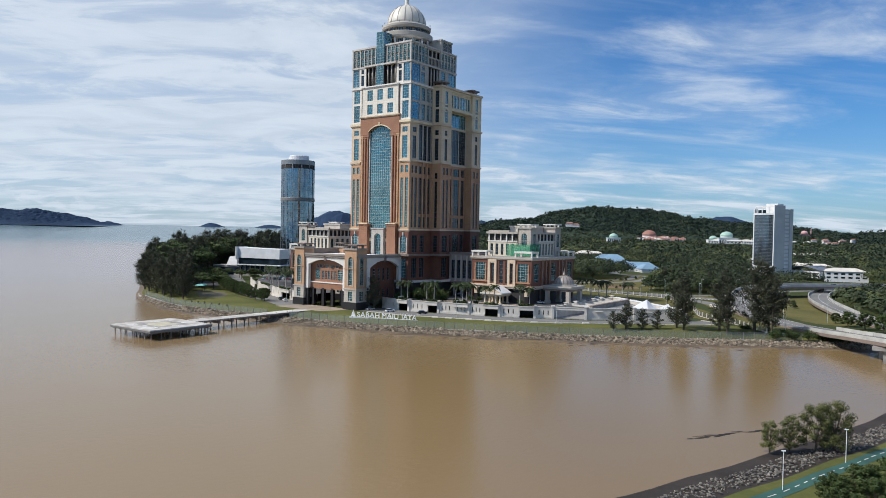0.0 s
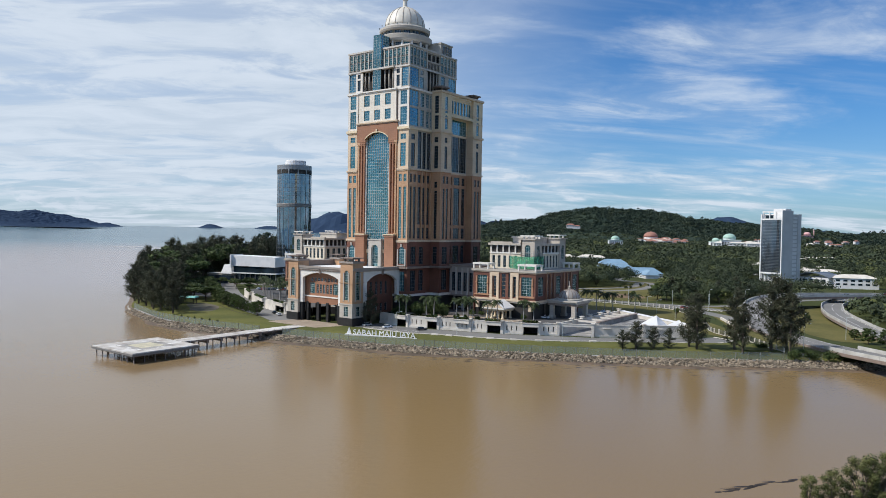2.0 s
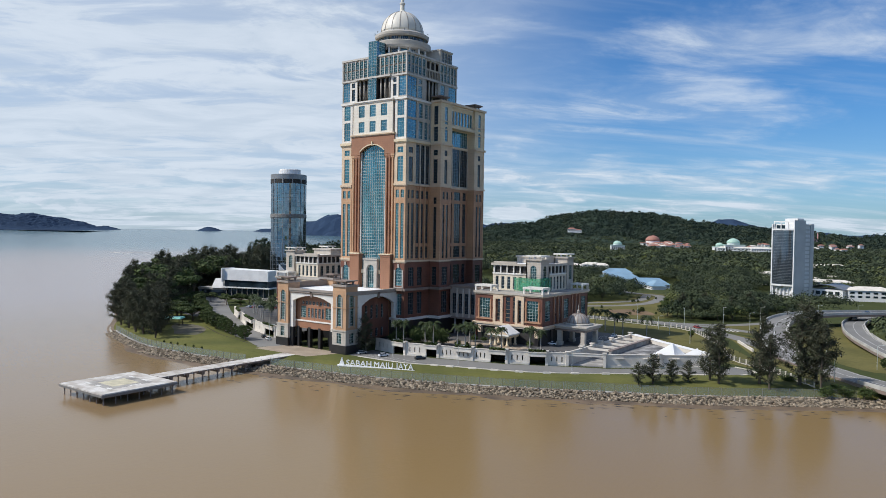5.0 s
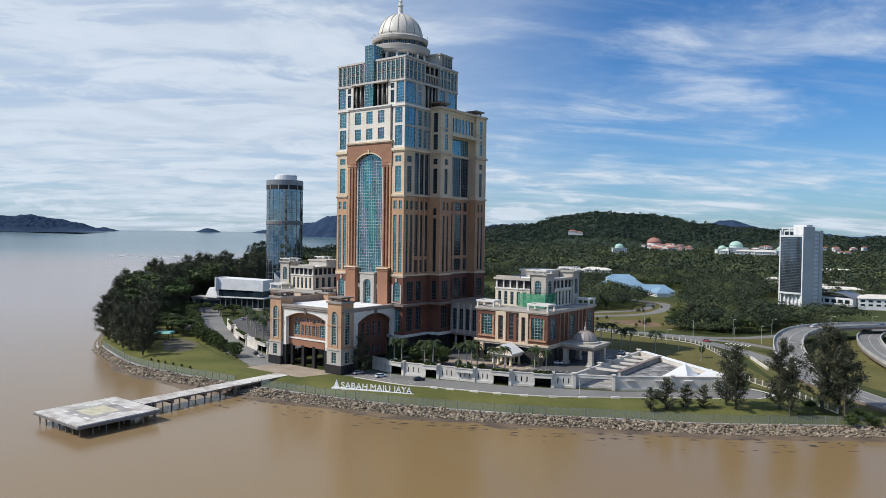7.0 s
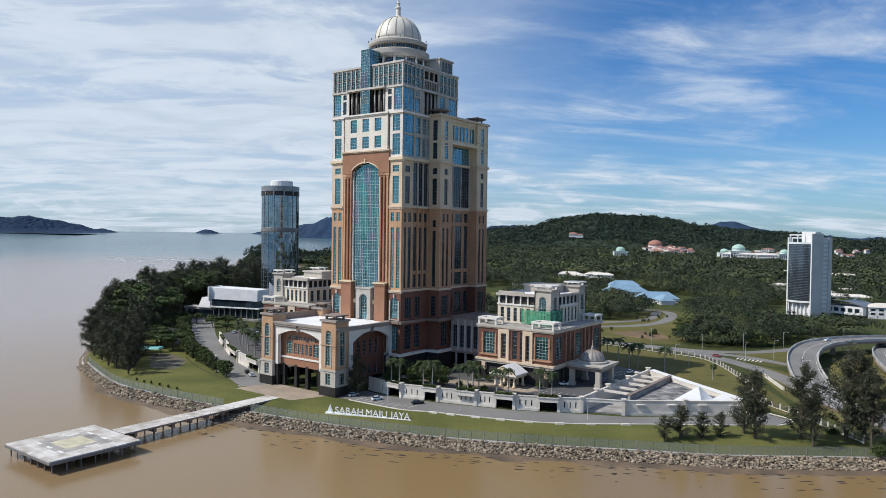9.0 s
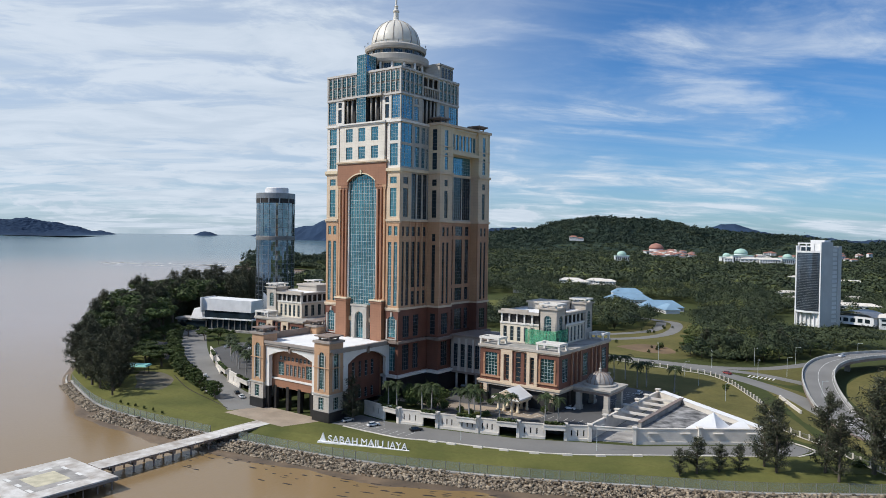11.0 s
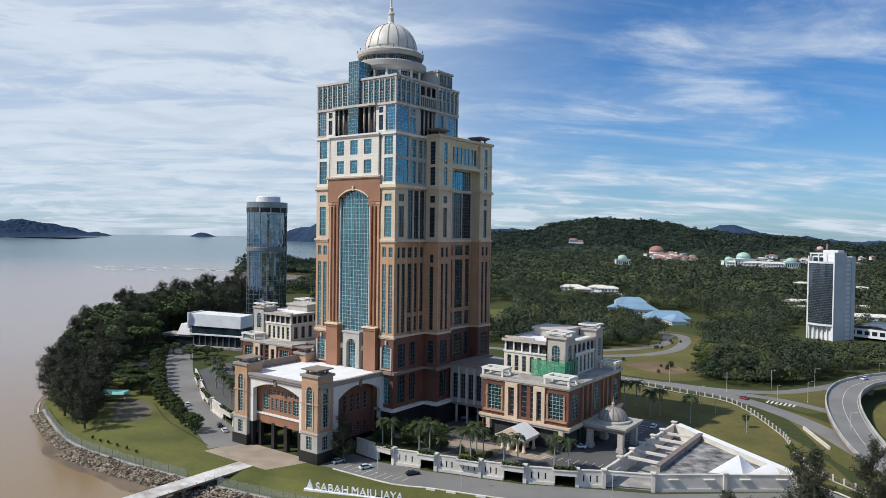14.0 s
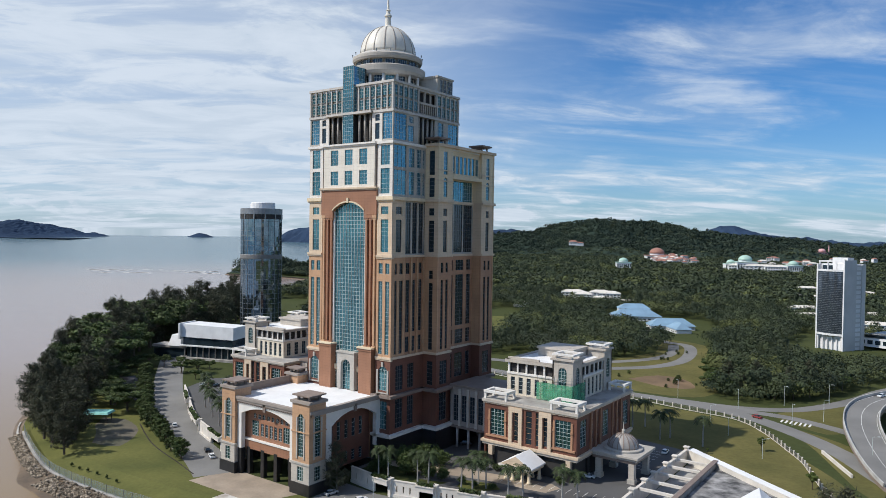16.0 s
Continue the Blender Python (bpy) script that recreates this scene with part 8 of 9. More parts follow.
def forest(name, label, poly, gap, size, quads, seed, hmin, hmax, holes=(), z=G, ground=rise, mats=("forest", "forest_dark", "forest_pale")):
    """Woodland as one mass: uneven crowns of many leaf sprays, with gaps between."""
    rng = np.random.RandomState(seed)
    xs, ys = [p[0] for p in poly], [p[1] for p in poly]
    C = []
    nx, ny = int((max(xs) - min(xs)) / gap), int((max(ys) - min(ys)) / gap)
    for i in range(nx):
        for j in range(ny):
            x, y = min(xs) + gap * (i + rng.uniform(-0.1, 1.1)), min(ys) + gap * (j + rng.uniform(-0.1, 1.1))
            if inside(x, y, poly) and not any(inside(x, y, h) for h in holes):
                C.append((x, y))
    P, D, I = [], [], []
    for x, y in C:
        big = noise.noise(Vector((x * 0.012, y * 0.012, seed))) * 0.5 + 0.5
        tone = noise.noise(Vector((x * 0.02, y * 0.02, seed + 4))) + rng.uniform(-0.45, 0.45)
        h = hmin + (hmax - hmin) * min(1, max(0, big * 0.7 + 0.5 * rng.rand()))
        r = gap * rng.choice([0.42, 0.55, 0.7, 0.95, 1.25]) * rng.uniform(0.85, 1.1)
        kind = 1 if tone < -0.05 else 2 if tone > 0.46 else 0
        spire = rng.rand() < (0.30 if kind == 1 else 0.04)
        if spire:
            r, h = gap * 0.4, h * rng.uniform(1.25, 1.6)
        n = int(quads * rng.uniform(0.8, 1.2) * min(1.4, max(0.55, (r / gap / 0.66) ** 1.3)))
        d = rng.normal(size=(n, 3))
        d[:, 2] = np.abs(d[:, 2]) * 1.1 - 0.25
        d /= np.linalg.norm(d, axis=1, keepdims=True)
        az = np.arctan2(d[:, 1:2], d[:, 0:1])
        k1, k2 = rng.randint(2, 6), rng.randint(3, 8)
        rr = rng.uniform(0.7, 1.05, (n, 1)) * (1 + 0.2 * np.sin(k1 * az + rng.rand() * 6) + 0.2 * np.sin(k2 * az + 5 * d[:, 2:3] + rng.rand() * 6))
        if spire:
            rr[:, 0] *= 1.25 - 0.9 * np.clip(d[:, 2], 0, 1) * (np.hypot(d[:, 0], d[:, 1]) > 0.25)
        p = d * rr * np.array([r, r * rng.uniform(0.75, 1.25), h * 0.42]) + np.array([x, y, z + ground(x, y) + h * 0.58])
        P.append(p)
        D.append(d * np.array([1, 1, r / (h * 0.42)]))
        I.append(np.full(n, kind))
    v, f = leaf_sprays(rng, np.concatenate(P), size, out=np.concatenate(D), loose=0.27)
    return tagged(new(name, np_mesh(name, v, f, list(mats), np.concatenate(I))), label, "forest", "", "stuff")


HOLES = [[(-226, 476), (-178, 436), (-160, 402), (-145, 347), (-112, 288), (-108, 262), (-155, 275), (-246, 400)], [(-120, 500), (-40, 510), (25, 430), (30, 356), (-20, 362), (-56, 398), (-98, 420)], [(-90, 175), (20, 172), (76, 176), (70, 200), (54, 240), (44, 275), (38, 305), (24, 345), (-8, 358), (-32, 408), (-48, 405), (-36, 350), (-8, 332), (2, 310), (7, 290), (6, 268), (-6, 246), (-24, 222), (-66, 212), (-95, 196)],
         [(70, 318), (100, 304), (180, 292), (186, 470), (70, 470)], [(-192, 530), (-113, 564), (-152, 667), (-241, 628)]]
forest("woodland", "dense mixed green woodland beyond the road", [(-30, 205), (0, 220), (12, 180), (66, 176), (105, 180), (118, 200), (132, 240), (190, 360), (330, 480), (330, 640), (-330, 640), (-300, 420), (-150, 200), (-110, 185), (-60, 190)], 9.2, 0.60, 330, 5, 6, 16, HOLES)
forest("far_woodland", "distant green woodland spread to the hills", [(330, 640), (800, 900), (1000, 1500), (200, 1900), (-500, 1900), (-1200, 1500), (-700, 800), (-330, 640)], 14.0, 1.8, 56, 6, 8, 16, HOLES)
forest("coast_woodland", "dark woodland along the coast", [(-330, 640), (-700, 800), (-900, 1001), (-923, 812), (-959, 699), (-949, 669), (-883, 671), (-788, 685), (-699, 647), (-609, 546), (-500, 350), (-430, 250), (-300, 140), (-150, 200), (-300, 420)], 10.0, 1.2, 90, 7, 7, 14, [[(-310, 40), (-150, 40), (-150, 160), (-310, 160)], [(-255, 105), (-205, 105), (-205, 160), (-255, 160)], [(-540, 330), (-300, 110), (-240, 165), (-440, 400)]])
forest("roadside_woodland", "green trees along the edge of the road", [(64, 178), (86, 163), (103, 171), (114, 189), (130, 222), (112, 205), (70, 190)], 5.5, 0.5, 150, 12, 5, 10)
forest("river_thicket", "green thicket beyond the bridge", [(238, 42), (300, 85), (420, 160), (420, 320), (320, 310), (240, 285), (200, 255), (188, 215), (190, 165), (205, 115), (222, 75)], 8.0, 0.9, 90, 9, 5, 11)



def on_hill(x, y):
    return hill_height(HILL_HUMPS, 7.0, 0.0, 3.0, x * cy + y * sy_, -x * sy_ + y * cy) - 6.0


forest("foothill_woodland", "low green trees among the houses below the hill", [(a * cy - b * sy_, a * sy_ + b * cy) for a, b in ((-20, 2300), (-60, 1900), (250, 1560), (760, 1440), (1300, 1440), (1900, 1440), (1900, 1800), (1300, 1800), (760, 1900), (300, 1960))], 15.0, 2.6, 34, 16, 5, 9, z=0.0, ground=on_hill, mats=("forest", "forest_dark", "hazy_hill_leaf"))
def on_point(x, y):
    return max(3.0, hill_height(POINT_HUMPS, 5.0, 11.0, 3.0, x * cy + y * sy_, -x * sy_ + y * cy) - 2.0)


forest("point_woodland", "dark trees on the wooded point", [(a * cy - b * sy_, a * sy_ + b * cy) for a, b in ((-384, 1108), (-330, 1066), (-240, 1030), (-170, 1060), (-150, 1290), (-270, 1200), (-366, 1130))], 8.0, 1.1, 90, 18, 8, 17, z=0.0, ground=on_point, mats=("forest_dark", "hazy_hill_leaf", "forest"))
forest("hill_woodland", "dark green trees covering the hill", [(a * cy - b * sy_, a * sy_ + b * cy) for a, b in ((-20, 2300), (300, 1960), (760, 1900), (1300, 1800), (1900, 1800), (1900, 2330), (1200, 2440), (760, 2520), (100, 2590))], 15.0, 3.0, 30, 15, 9, 19, z=0.0, ground=on_hill, mats=("hazy_hill_leaf", "hill", "forest_dark"))


# ------------------------------------------------------------ farther buildings
def round_tower():
    T = thing("glass_tower", "slim round glass office tower with reflecting facets", "tower")
    cx, cy, r = -229.7, 132.4, 14.2
    n = 36
    part("core", MB().ring(cx, cy, [(r - 0.35, 4), (r - 0.35, 99.5)], n), "interior", T)
    # panes hang a little out of true, so that the sky breaks up in them
    rng = random.Random(14)
    panes, cols = MB(), 54
    lean = [rng.gauss(0, 0.055) for _ in range(cols)]
    for k in range(28):
        z0, z1 = 4 + 3.4 * k, 4 + 3.4 * (k + 1)
        for i in range(cols):
            a0, a1 = 2 * math.pi * i / cols, 2 * math.pi * (i + 1) / cols
            dr, dz = 0.8 * r * (a1 - a0) * (lean[i] + rng.gauss(0, 0.006)), rng.gauss(0, 0.02)
            panes.face([(cx + q * math.cos(w), cy + q * math.sin(w), z) for q, w, z in ((r - dr, a0, z0), (r + dr, a1, z0), (r + dr + dz, a1, z1), (r - dr + dz, a0, z1))])
    part("shaft", panes, "mirror_glass", T, "grey-blue reflecting glass", fix=False)
    for i in range(n):
        a = 2 * math.pi * i / n
        if i % 2 == 0:
            part("mullion", MB().box(cx + (r + 0.1) * math.cos(a) - 0.12, cx + (r + 0.1) * math.cos(a) + 0.12, cy + (r + 0.1) * math.sin(a) - 0.12, cy + (r + 0.1) * math.sin(a) + 0.12, 5, 99.5), "metal_grey", T)
    for k in range(27):
        z = 8 + 3.4 * k
        part("floor_band", MB().ring(cx, cy, [(r + 0.01, z), (r + 0.08, z + 0.03), (r + 0.08, z + 0.22), (r + 0.01, z + 0.25)], n), "metal_grey", T)
    part("waist", MB().ring(cx, cy, [(r + 0.3, 66.5), (r + 0.5, 66.8), (r + 0.5, 69.4), (r + 0.3, 69.7)], n), "frame_dark", T)
    part("crown_band", MB().ring(cx, cy, [(r - 1.2, 94.5), (r + 0.25, 94.6), (r + 0.25, 98.0), (r - 1.2, 98.1)], n), "interior", T)
    part("crown", MB().ring(cx, cy, [(r - 0.5, 98.0), (r + 0.4, 98.1), (r + 0.4, 102.0), (r - 0.4, 102.2)], n), "metal_grey", T)
    for i in range(12):
        a = 2 * math.pi * i / 12
        part("crown_post", MB().box(cx + (r + 0.2) * math.cos(a) - 0.4, cx + (r + 0.2) * math.cos(a) + 0.4, cy + (r + 0.2) * math.sin(a) - 0.4, cy + (r + 0.2) * math.sin(a) + 0.4, 94.5, 98.2), "metal_grey", T)
    part("roof_plant", MB().ring(cx + 1.5, cy, [(8.5, 102.0), (8.5, 106.0), (8.0, 106.5)], 24), "white_wall", T)
    part("roof_plant", MB().box(cx - 9, cx - 4, cy - 3, cy + 3, 102.0, 105.6), "white_wall", T)


round_tower()


def bent(pts, out, back, z0, z1):
    """A band of one piece that follows a bowed front."""
    mb = MB()
    n = len(pts)
    mb.solid([(x, y - o, z) for z in (z0, z1) for o in (out, back) for x, y in pts],
             [(i, i + 1, 2 * n + i + 1, 2 * n + i) for i in range(n - 1)] + [(n + i, 3 * n + i, 3 * n + i + 1, n + i + 1) for i in range(n - 1)]
             + [(2 * n + i, 2 * n + i + 1, 3 * n + i + 1, 3 * n + i) for i in range(n - 1)] + [(i, n + i, n + i + 1, i + 1) for i in range(n - 1)] + [(0, 2 * n, 3 * n, n), (n - 1, 2 * n - 1, 4 * n - 1, 3 * n - 1)])
    return mb


def slab_tower():
    """Office slab turned to the road: a curved glass front, white concrete ends."""
    T = thing("slab_tower", "tall white office tower with a dark curved glass front", "tower", at=(109.5, 381.0, 5.0), rz=-20)
    H = 66.0
    # local x runs along the glass front away from the near corner to its left, y into the depth
    n = 10
    pts = [(-1.0 - 19.0 * i / n, -2.2 * math.sin(math.pi * i / n)) for i in range(n + 1)]
    g = bent(pts, 0.0, -2.2, 12, H - 8)
    part("glass_front", g, "slab_glass", T)
    for k in range(36):
        z = 12.5 + k * (H - 21) / 35
        bm = bent(pts, 0.05, 0.0, z, z + 0.10)
        part("sunshade", bm, "metal_grey", T)
    for z in (10.8, H - 8.4):
        bm = bent(pts, 0.5, -1.0, z, z + 1.4)
        part("band", bm, "white_wall", T)
    part("end_wall", MB().box(-1.2, -0.3, -0.6, 1.6, -1, H), "white_wall", T)
    part("end_wall", MB().box(-20.6, -19.6, -0.4, 12, -1, H - 3), "white_wall", T)
    # the end of the slab turns away from the road; its shade is painted grey
    sx, sy = 0.174, 0.985
    part("core", MB().prism([(-19.0, 2.2), (-0.9, 1.2), (-1.0 + 23 * sx, 22.0 * sy), (-16.0, 19.0)], -1, H - 3), "white_wall", T)
    fr = (-0.3, -0.6, sx, sy, sy, -sx)
    t = face_tf(fr)
    part("side_wall", MB(t).box(0, 13.0, -1.0, 0.0, -1, H), "shaded_white_wall", T)
    part("side_wall", MB(t).box(19.0, 23.0, -1.0, 0.0, -1, H - 3), "shaded_white_wall", T)
    part("side_recess", MB(t).box(13.0, 19.0, -1.6, -0.9, -1, H - 4), "dark_glass", T)
    for k in range(18):
        z = 2.5 + k * 3.45
        part("balcony", MB(t).box(13.0, 19.0, -0.9, 0.1, z, z + 1.1), "shaded_white_wall", T)
    part("top_glazing", MB().box(-17.5, -2.0, 1.7, 2.2, H - 8.0, H - 4.0), "dark_glass", T)
    part("ground_floor", MB().box(-18, -2, 3, 12, -1, 10.8), "frame_dark", T)
    for i in range(6):
        part("column", MB().box(-19 + 3.4 * i - 0.4, -19 + 3.4 * i + 0.4, 0.2, 1.0, -1, 10.8), "white_wall", T)
    part("roof_frame", MB().box(-20, -1, 1, 1.8, H - 1.6, H - 0.6).box(-20, -1, 9, 9.8, H - 1.6, H - 0.6), "white_wall", T)
    for i in range(4):
        part("roof_post", MB().box(-19.6 + 6 * i, -18.9 + 6 * i, 1, 1.8, H - 7, H - 1.6), "white_wall", T)
    part("roof_plant", MB().box(-12, -1, 5, 14, H - 3, H + 1.6), "white_wall", T)
    S = thing("low_hall", "white hall with a curved grey metal roof beside the office tower", "building", at=(131, 412, 8.0), rz=-20)
    part("wall", MB().box(-14, 16, -8, 14, -1, 5.5), "white_wall", S)
    rf = MB()
    rf.solid([(-15 + 4 * i, y, 5.4 + o + 4 * math.sin(math.pi * i / 8)) for o in (0.0, 0.3) for y in (-9, 15) for i in range(9)],
             [(18 + i, 19 + i, 28 + i, 27 + i) for i in range(8)] + [(i, 9 + i, 10 + i, 1 + i) for i in range(8)] + [(i, i + 1, 19 + i, 18 + i) for i in range(8)] + [(9 + i, 27 + i, 28 + i, 10 + i) for i in range(8)])
    part("roof", rf, "metal_grey", S)
    for i in range(5):
        part("window", MB().box(-12 + 5.4 * i, -8.4 + 5.4 * i, -8.15, -7.9, 1.0, 4.0), "dark_glass", S)


slab_tower()


def white_hall():
    W = thing("white_hall", "long white hall with a raised box roof and dark glazing beneath", "building")
    # faces run along a line from (-208, 55) to (-178, 69)
    ax, ay, L_ = -221.0, 62.0, 38.0
    ux, uy = 0.95, 0.31
    fr = (ax, ay, ux, uy, uy, -ux)
    t = face_tf(fr)
    mb = MB(t)
    mb.solid([(0, 0, 19.0), (L_, 0, 18.6), (L_ - 1, -16, 18.6), (1, -16, 19.0), (0, -0.4, 27.0), (L_, -0.4, 26.2), (L_ - 1, -16, 26.2), (1, -16, 27.0)], [(0, 1, 5, 4), (4, 5, 6, 7), (3, 2, 1, 0), (2, 3, 7, 6), (0, 4, 7, 3), (1, 2, 6, 5)])
    part("roof_box", mb, "white_wall", W)
    part("glazing", MB(t).box(1.0, L_ - 1.0, -14, -0.8, 14.0, 18.8), "dark_glass", W)
    part("eave", MB(t).box(-1.5, L_ + 1.5, -15, 0.6, 13.2, 14.0), "white_wall", W)
    part("lower_glazing", MB(t).box(3, L_ - 3, -14, -1.6, 6.0, 13.2), "dark_glass", W)
    for i in range(9):
        part("column", MB(t).box(2 + 4.5 * i, 2.5 + 4.5 * i, -1.2, -0.6, 5.0, 13.2), "frame_dark", W)
    part("terrace", MB(t).box(-2, L_ + 2, -16, 1.5, 4.5, 6.4), "concrete", W)
    part("side_terrace", MB(t).box(-24, 0, -14, -2, 11.2, 12.6), "concrete", W)
    part("side_roof", MB(t).taper(-11, -0.9, -14, -1, 12.6, 19.5, 2.0), "white_wall", W)
    part("side_base", MB(t).box(-23, 0, -13, -3, 4.5, 11.2), "dark_glass", W)
    part("fin", MB(t).box(-0.8, 0.2, -14, 1.8, 17.5, 27.6), "white_wall", W)
    for k, (u, h) in enumerate(((36.0, 31.0), (43.0, 29.0), (50.0, 27.0))):
        s = MB(t)
        s.solid([(u, -18, 12), (u + 16, -24, 12), (u, -18, h), (u, -18.6, 12), (u + 16, -24.6, 12), (u, -18.6, h)], [(0, 1, 2), (5, 4, 3), (0, 3, 4, 1), (1, 4, 5, 2), (2, 5, 3, 0)])
        part("sail_roof", s, "white_wall", W)


white_hall()


def house(name, label, at, rz, w, d, h, rh, wall_mat, roof_mat, win=4, cat="house", group=""):
    Hs = thing(name, label, cat, group, at, rz)
    part("wall", MB().box(-w / 2, w / 2, -d / 2, d / 2, -3, h), wall_mat, Hs)
    r = MB()
    o = 0.8
    i = min(w, d) * 0.5
    x0, x1, y0, y1 = -w / 2 - o, w / 2 + o, -d / 2 - o, d / 2 + o
    if w >= d:
        r.solid([(x0, y0, h), (x1, y0, h), (x1, y1, h), (x0, y1, h), (x0 + i, 0, h + rh), (x1 - i, 0, h + rh)], [(0, 1, 5, 4), (1, 2, 5), (2, 3, 4, 5), (3, 0, 4), (3, 2, 1, 0)])
    else:
        r.solid([(x0, y0, h), (x1, y0, h), (x1, y1, h), (x0, y1, h), (0, y0 + i, h + rh), (0, y1 - i, h + rh)], [(0, 1, 4), (1, 2, 5, 4), (2, 3, 5), (3, 0, 4, 5), (3, 2, 1, 0)])
    part("roof", r, roof_mat, Hs)
    for k in range(win):
        x = -w / 2 + w * (k + 0.5) / win
        for z in ([h * 0.3] if h < 5 else [h * 0.15, h * 0.6]):
            part("window", MB().box(x - w / win * 0.28, x + w / win * 0.28, -d / 2 - 0.1, -d / 2 + 0.1, z, z + h * 0.22), "dark_glass", Hs)
    return Hs


# blue-roofed club house among the trees
house("club_house", "long white building with blue metal roofs", (-78, 466, 5), 30, 46, 22, 4.5, 6, "white_wall", "blue_roof", 10, "building")
house("club_house_hall", "tall blue-roofed centre hall", (-83, 474, 5), 30, 30, 14, 10.5, 4.5, "white_wall", "blue_roof", 5, "building")
house("club_house_wing", "white wing with a blue metal roof", (-29, 421, 5), 32, 38, 18, 3.6, 6, "white_wall", "blue_roof", 9, "building")
house("club_house_gable", "low blue-roofed gable building facing the road", (-16.6, 405, 5), -50, 22, 13, 3.4, 5, "white_wall", "blue_roof", 5, "building")

HR = random.Random(5)
yaw36 = radians(36)


def place(px, D):
    """A spot at a bearing (degrees to the right of the view's middle) and distance from the end of the walk."""
    b = yaw36 - radians(px)
    return 174 - math.sin(b) * D, -204 + math.cos(b) * D


# pale villas and low halls in the woods
for a, dist, w, h, rh in ((10.6, 905, 30, 6, 3), (11.4, 890, 20, 5, 3), (12.7, 905, 26, 6.5, 3), (13.4, 900, 26, 6, 3), (12.9, 868, 22, 3.5, 2), (14.9, 850, 46, 3, 1.2), (6.9, 800, 28, 3, 1.5), (17.5, 880, 40, 3, 1.2), (19.8, 900, 54, 2.6, 1.0)):
    x, y = place(a, dist)
    house("villa", "pale villa with a light hipped roof among trees", (x, y, 7 + rise(x, y)), 36 - a, w, 15, h, rh, "white_wall", "concrete_light", 6, "house", "villas in the woods")

for a, dist, w, h in ((27.2, 820, 30, 6), (28.3, 760, 44, 5), (29.6, 740, 34, 6), (30.6, 800, 50, 5), (31.6, 700, 40, 6), (28.9, 960, 36, 7), (30.0, 1050, 60, 6), (27.4, 1080, 26, 7)):
    x, y = place(a, dist)
    house("roadside_hall", "low pale hall among trees beyond the flyover", (x, y, 9 + rise(x, y)), 10, w, 16, h, 2.2, "white_wall", "concrete_light", 6, "building", "halls beyond the flyover")

# town under the hill: domed civic hall, mosque and red-roofed terraces
def dome_hall(name, label, at, r, base_h, dome_mat, wall_mat, rz=0, minarets=0):
    Dm = thing(name, label, "building", "", at, rz)
    part("wall", MB().box(-r * 1.5, r * 1.5, -r * 1.2, r * 1.2, -12, base_h), wall_mat, Dm)
    part("eave", MB().box(-r * 1.6, r * 1.6, -r * 1.3, r * 1.3, base_h, base_h + 1), dome_mat, Dm)
    part("drum", MB().ring(0, 0, [(r * 0.95, base_h), (r * 0.95, base_h + r * 0.3)], 24), wall_mat, Dm)
    part("dome", MB().ring(0, 0, [(r * math.cos(math.pi / 2 * i / 8), base_h + r * 0.3 + r * 0.75 * math.sin(math.pi / 2 * i / 8)) for i in range(8)] + [(0.2, base_h + r * 1.08)], 24), dome_mat, Dm, smooth=True)
    for k in range(minarets):
        x = r * (1.9 + 0.5 * k)
        part("minaret", MB().ring(x, 0, [(1.6, -12), (1.4, base_h + r * 1.2), (2.0, base_h + r * 1.2), (1.2, base_h + r * 1.35), (1.0, base_h + r * 1.7), (0.1, base_h + r * 2.1)], 12), wall_mat, Dm)
    for i in range(7):
        x = -r * 1.3 + r * 2.6 * i / 6
        part("window", MB().box(x - r * 0.1, x + r * 0.1, -r * 1.2 - 0.2, -r * 1.2 + 0.1, base_h * 0.2, base_h * 0.75), "dark_glass", Dm)
    return Dm


x, y = place(23.2, 1500)
dome_hall("mosque", "large white mosque with pale green domes", (x, y, 24), 13, 15, "green_dome", "white_wall", 30)
for a, d, r in ((22.2, 1500, 8), (26.4, 1480, 9), (14.4, 1420, 9)):
    x, y = place(a, d)
    dome_hall("domed_hall", "white hall with a pale green dome", (x, y, 25), r, 10, "green_dome", "white_wall", 30)
for a, d, w in ((22.8, 1490, 40), (24.3, 1490, 60), (25.2, 1470, 36), (26.0, 1500, 50)):
    x, y = place(a, d)
    house("white_block", "white block of the mosque complex", (x, y, 24), 20, w, 18, 9, 3, "white_wall", "concrete_light", 8, "building", "white blocks")
x, y = place(16.9, 2000)
dome_hall("civic_dome", "pink-roofed domed hall below the hill", (x, y, 26), 20, 9, "red_roof", "white_wall", 30)
x, y = place(28.2, 2050)
dome_hall("pink_mosque", "pale pink mosque with a minaret on a rise", (x, y, 47), 9, 5, "pink_wall", "pink_wall", 30, 1)
x, y = place(10.5, 1850)
house("hill_mansion", "white mansion with a red roof on the hillside", (x, y, 64), 30, 20, 10, 6, 4, "white_wall", "red_roof", 8)
house("hill_mansion_wing", "white wing with a red roof on the hillside", (x + 15, y + 8, 63), 30, 18, 9, 4, 3, "white_wall", "red_roof", 8)
for i in range(80):
    a = HR.choice([HR.uniform(16.8, 19.8), HR.uniform(24.0, 31.5), HR.uniform(16.5, 18.5)])
    d = HR.uniform(1650, 2050)
    x, y = place(a, d)
    z = 26 + (d - 1650) * 0.02 if a > 14 else 40
    house("terrace_house", "small pale house with a red tiled roof", (x, y, z), HR.uniform(10, 60), HR.uniform(9, 18), 8, HR.uniform(3.5, 6), 2.6, "white_wall", HR.choice(["red_roof", "red_roof", "concrete_light"]), 3, "house", "hillside houses")


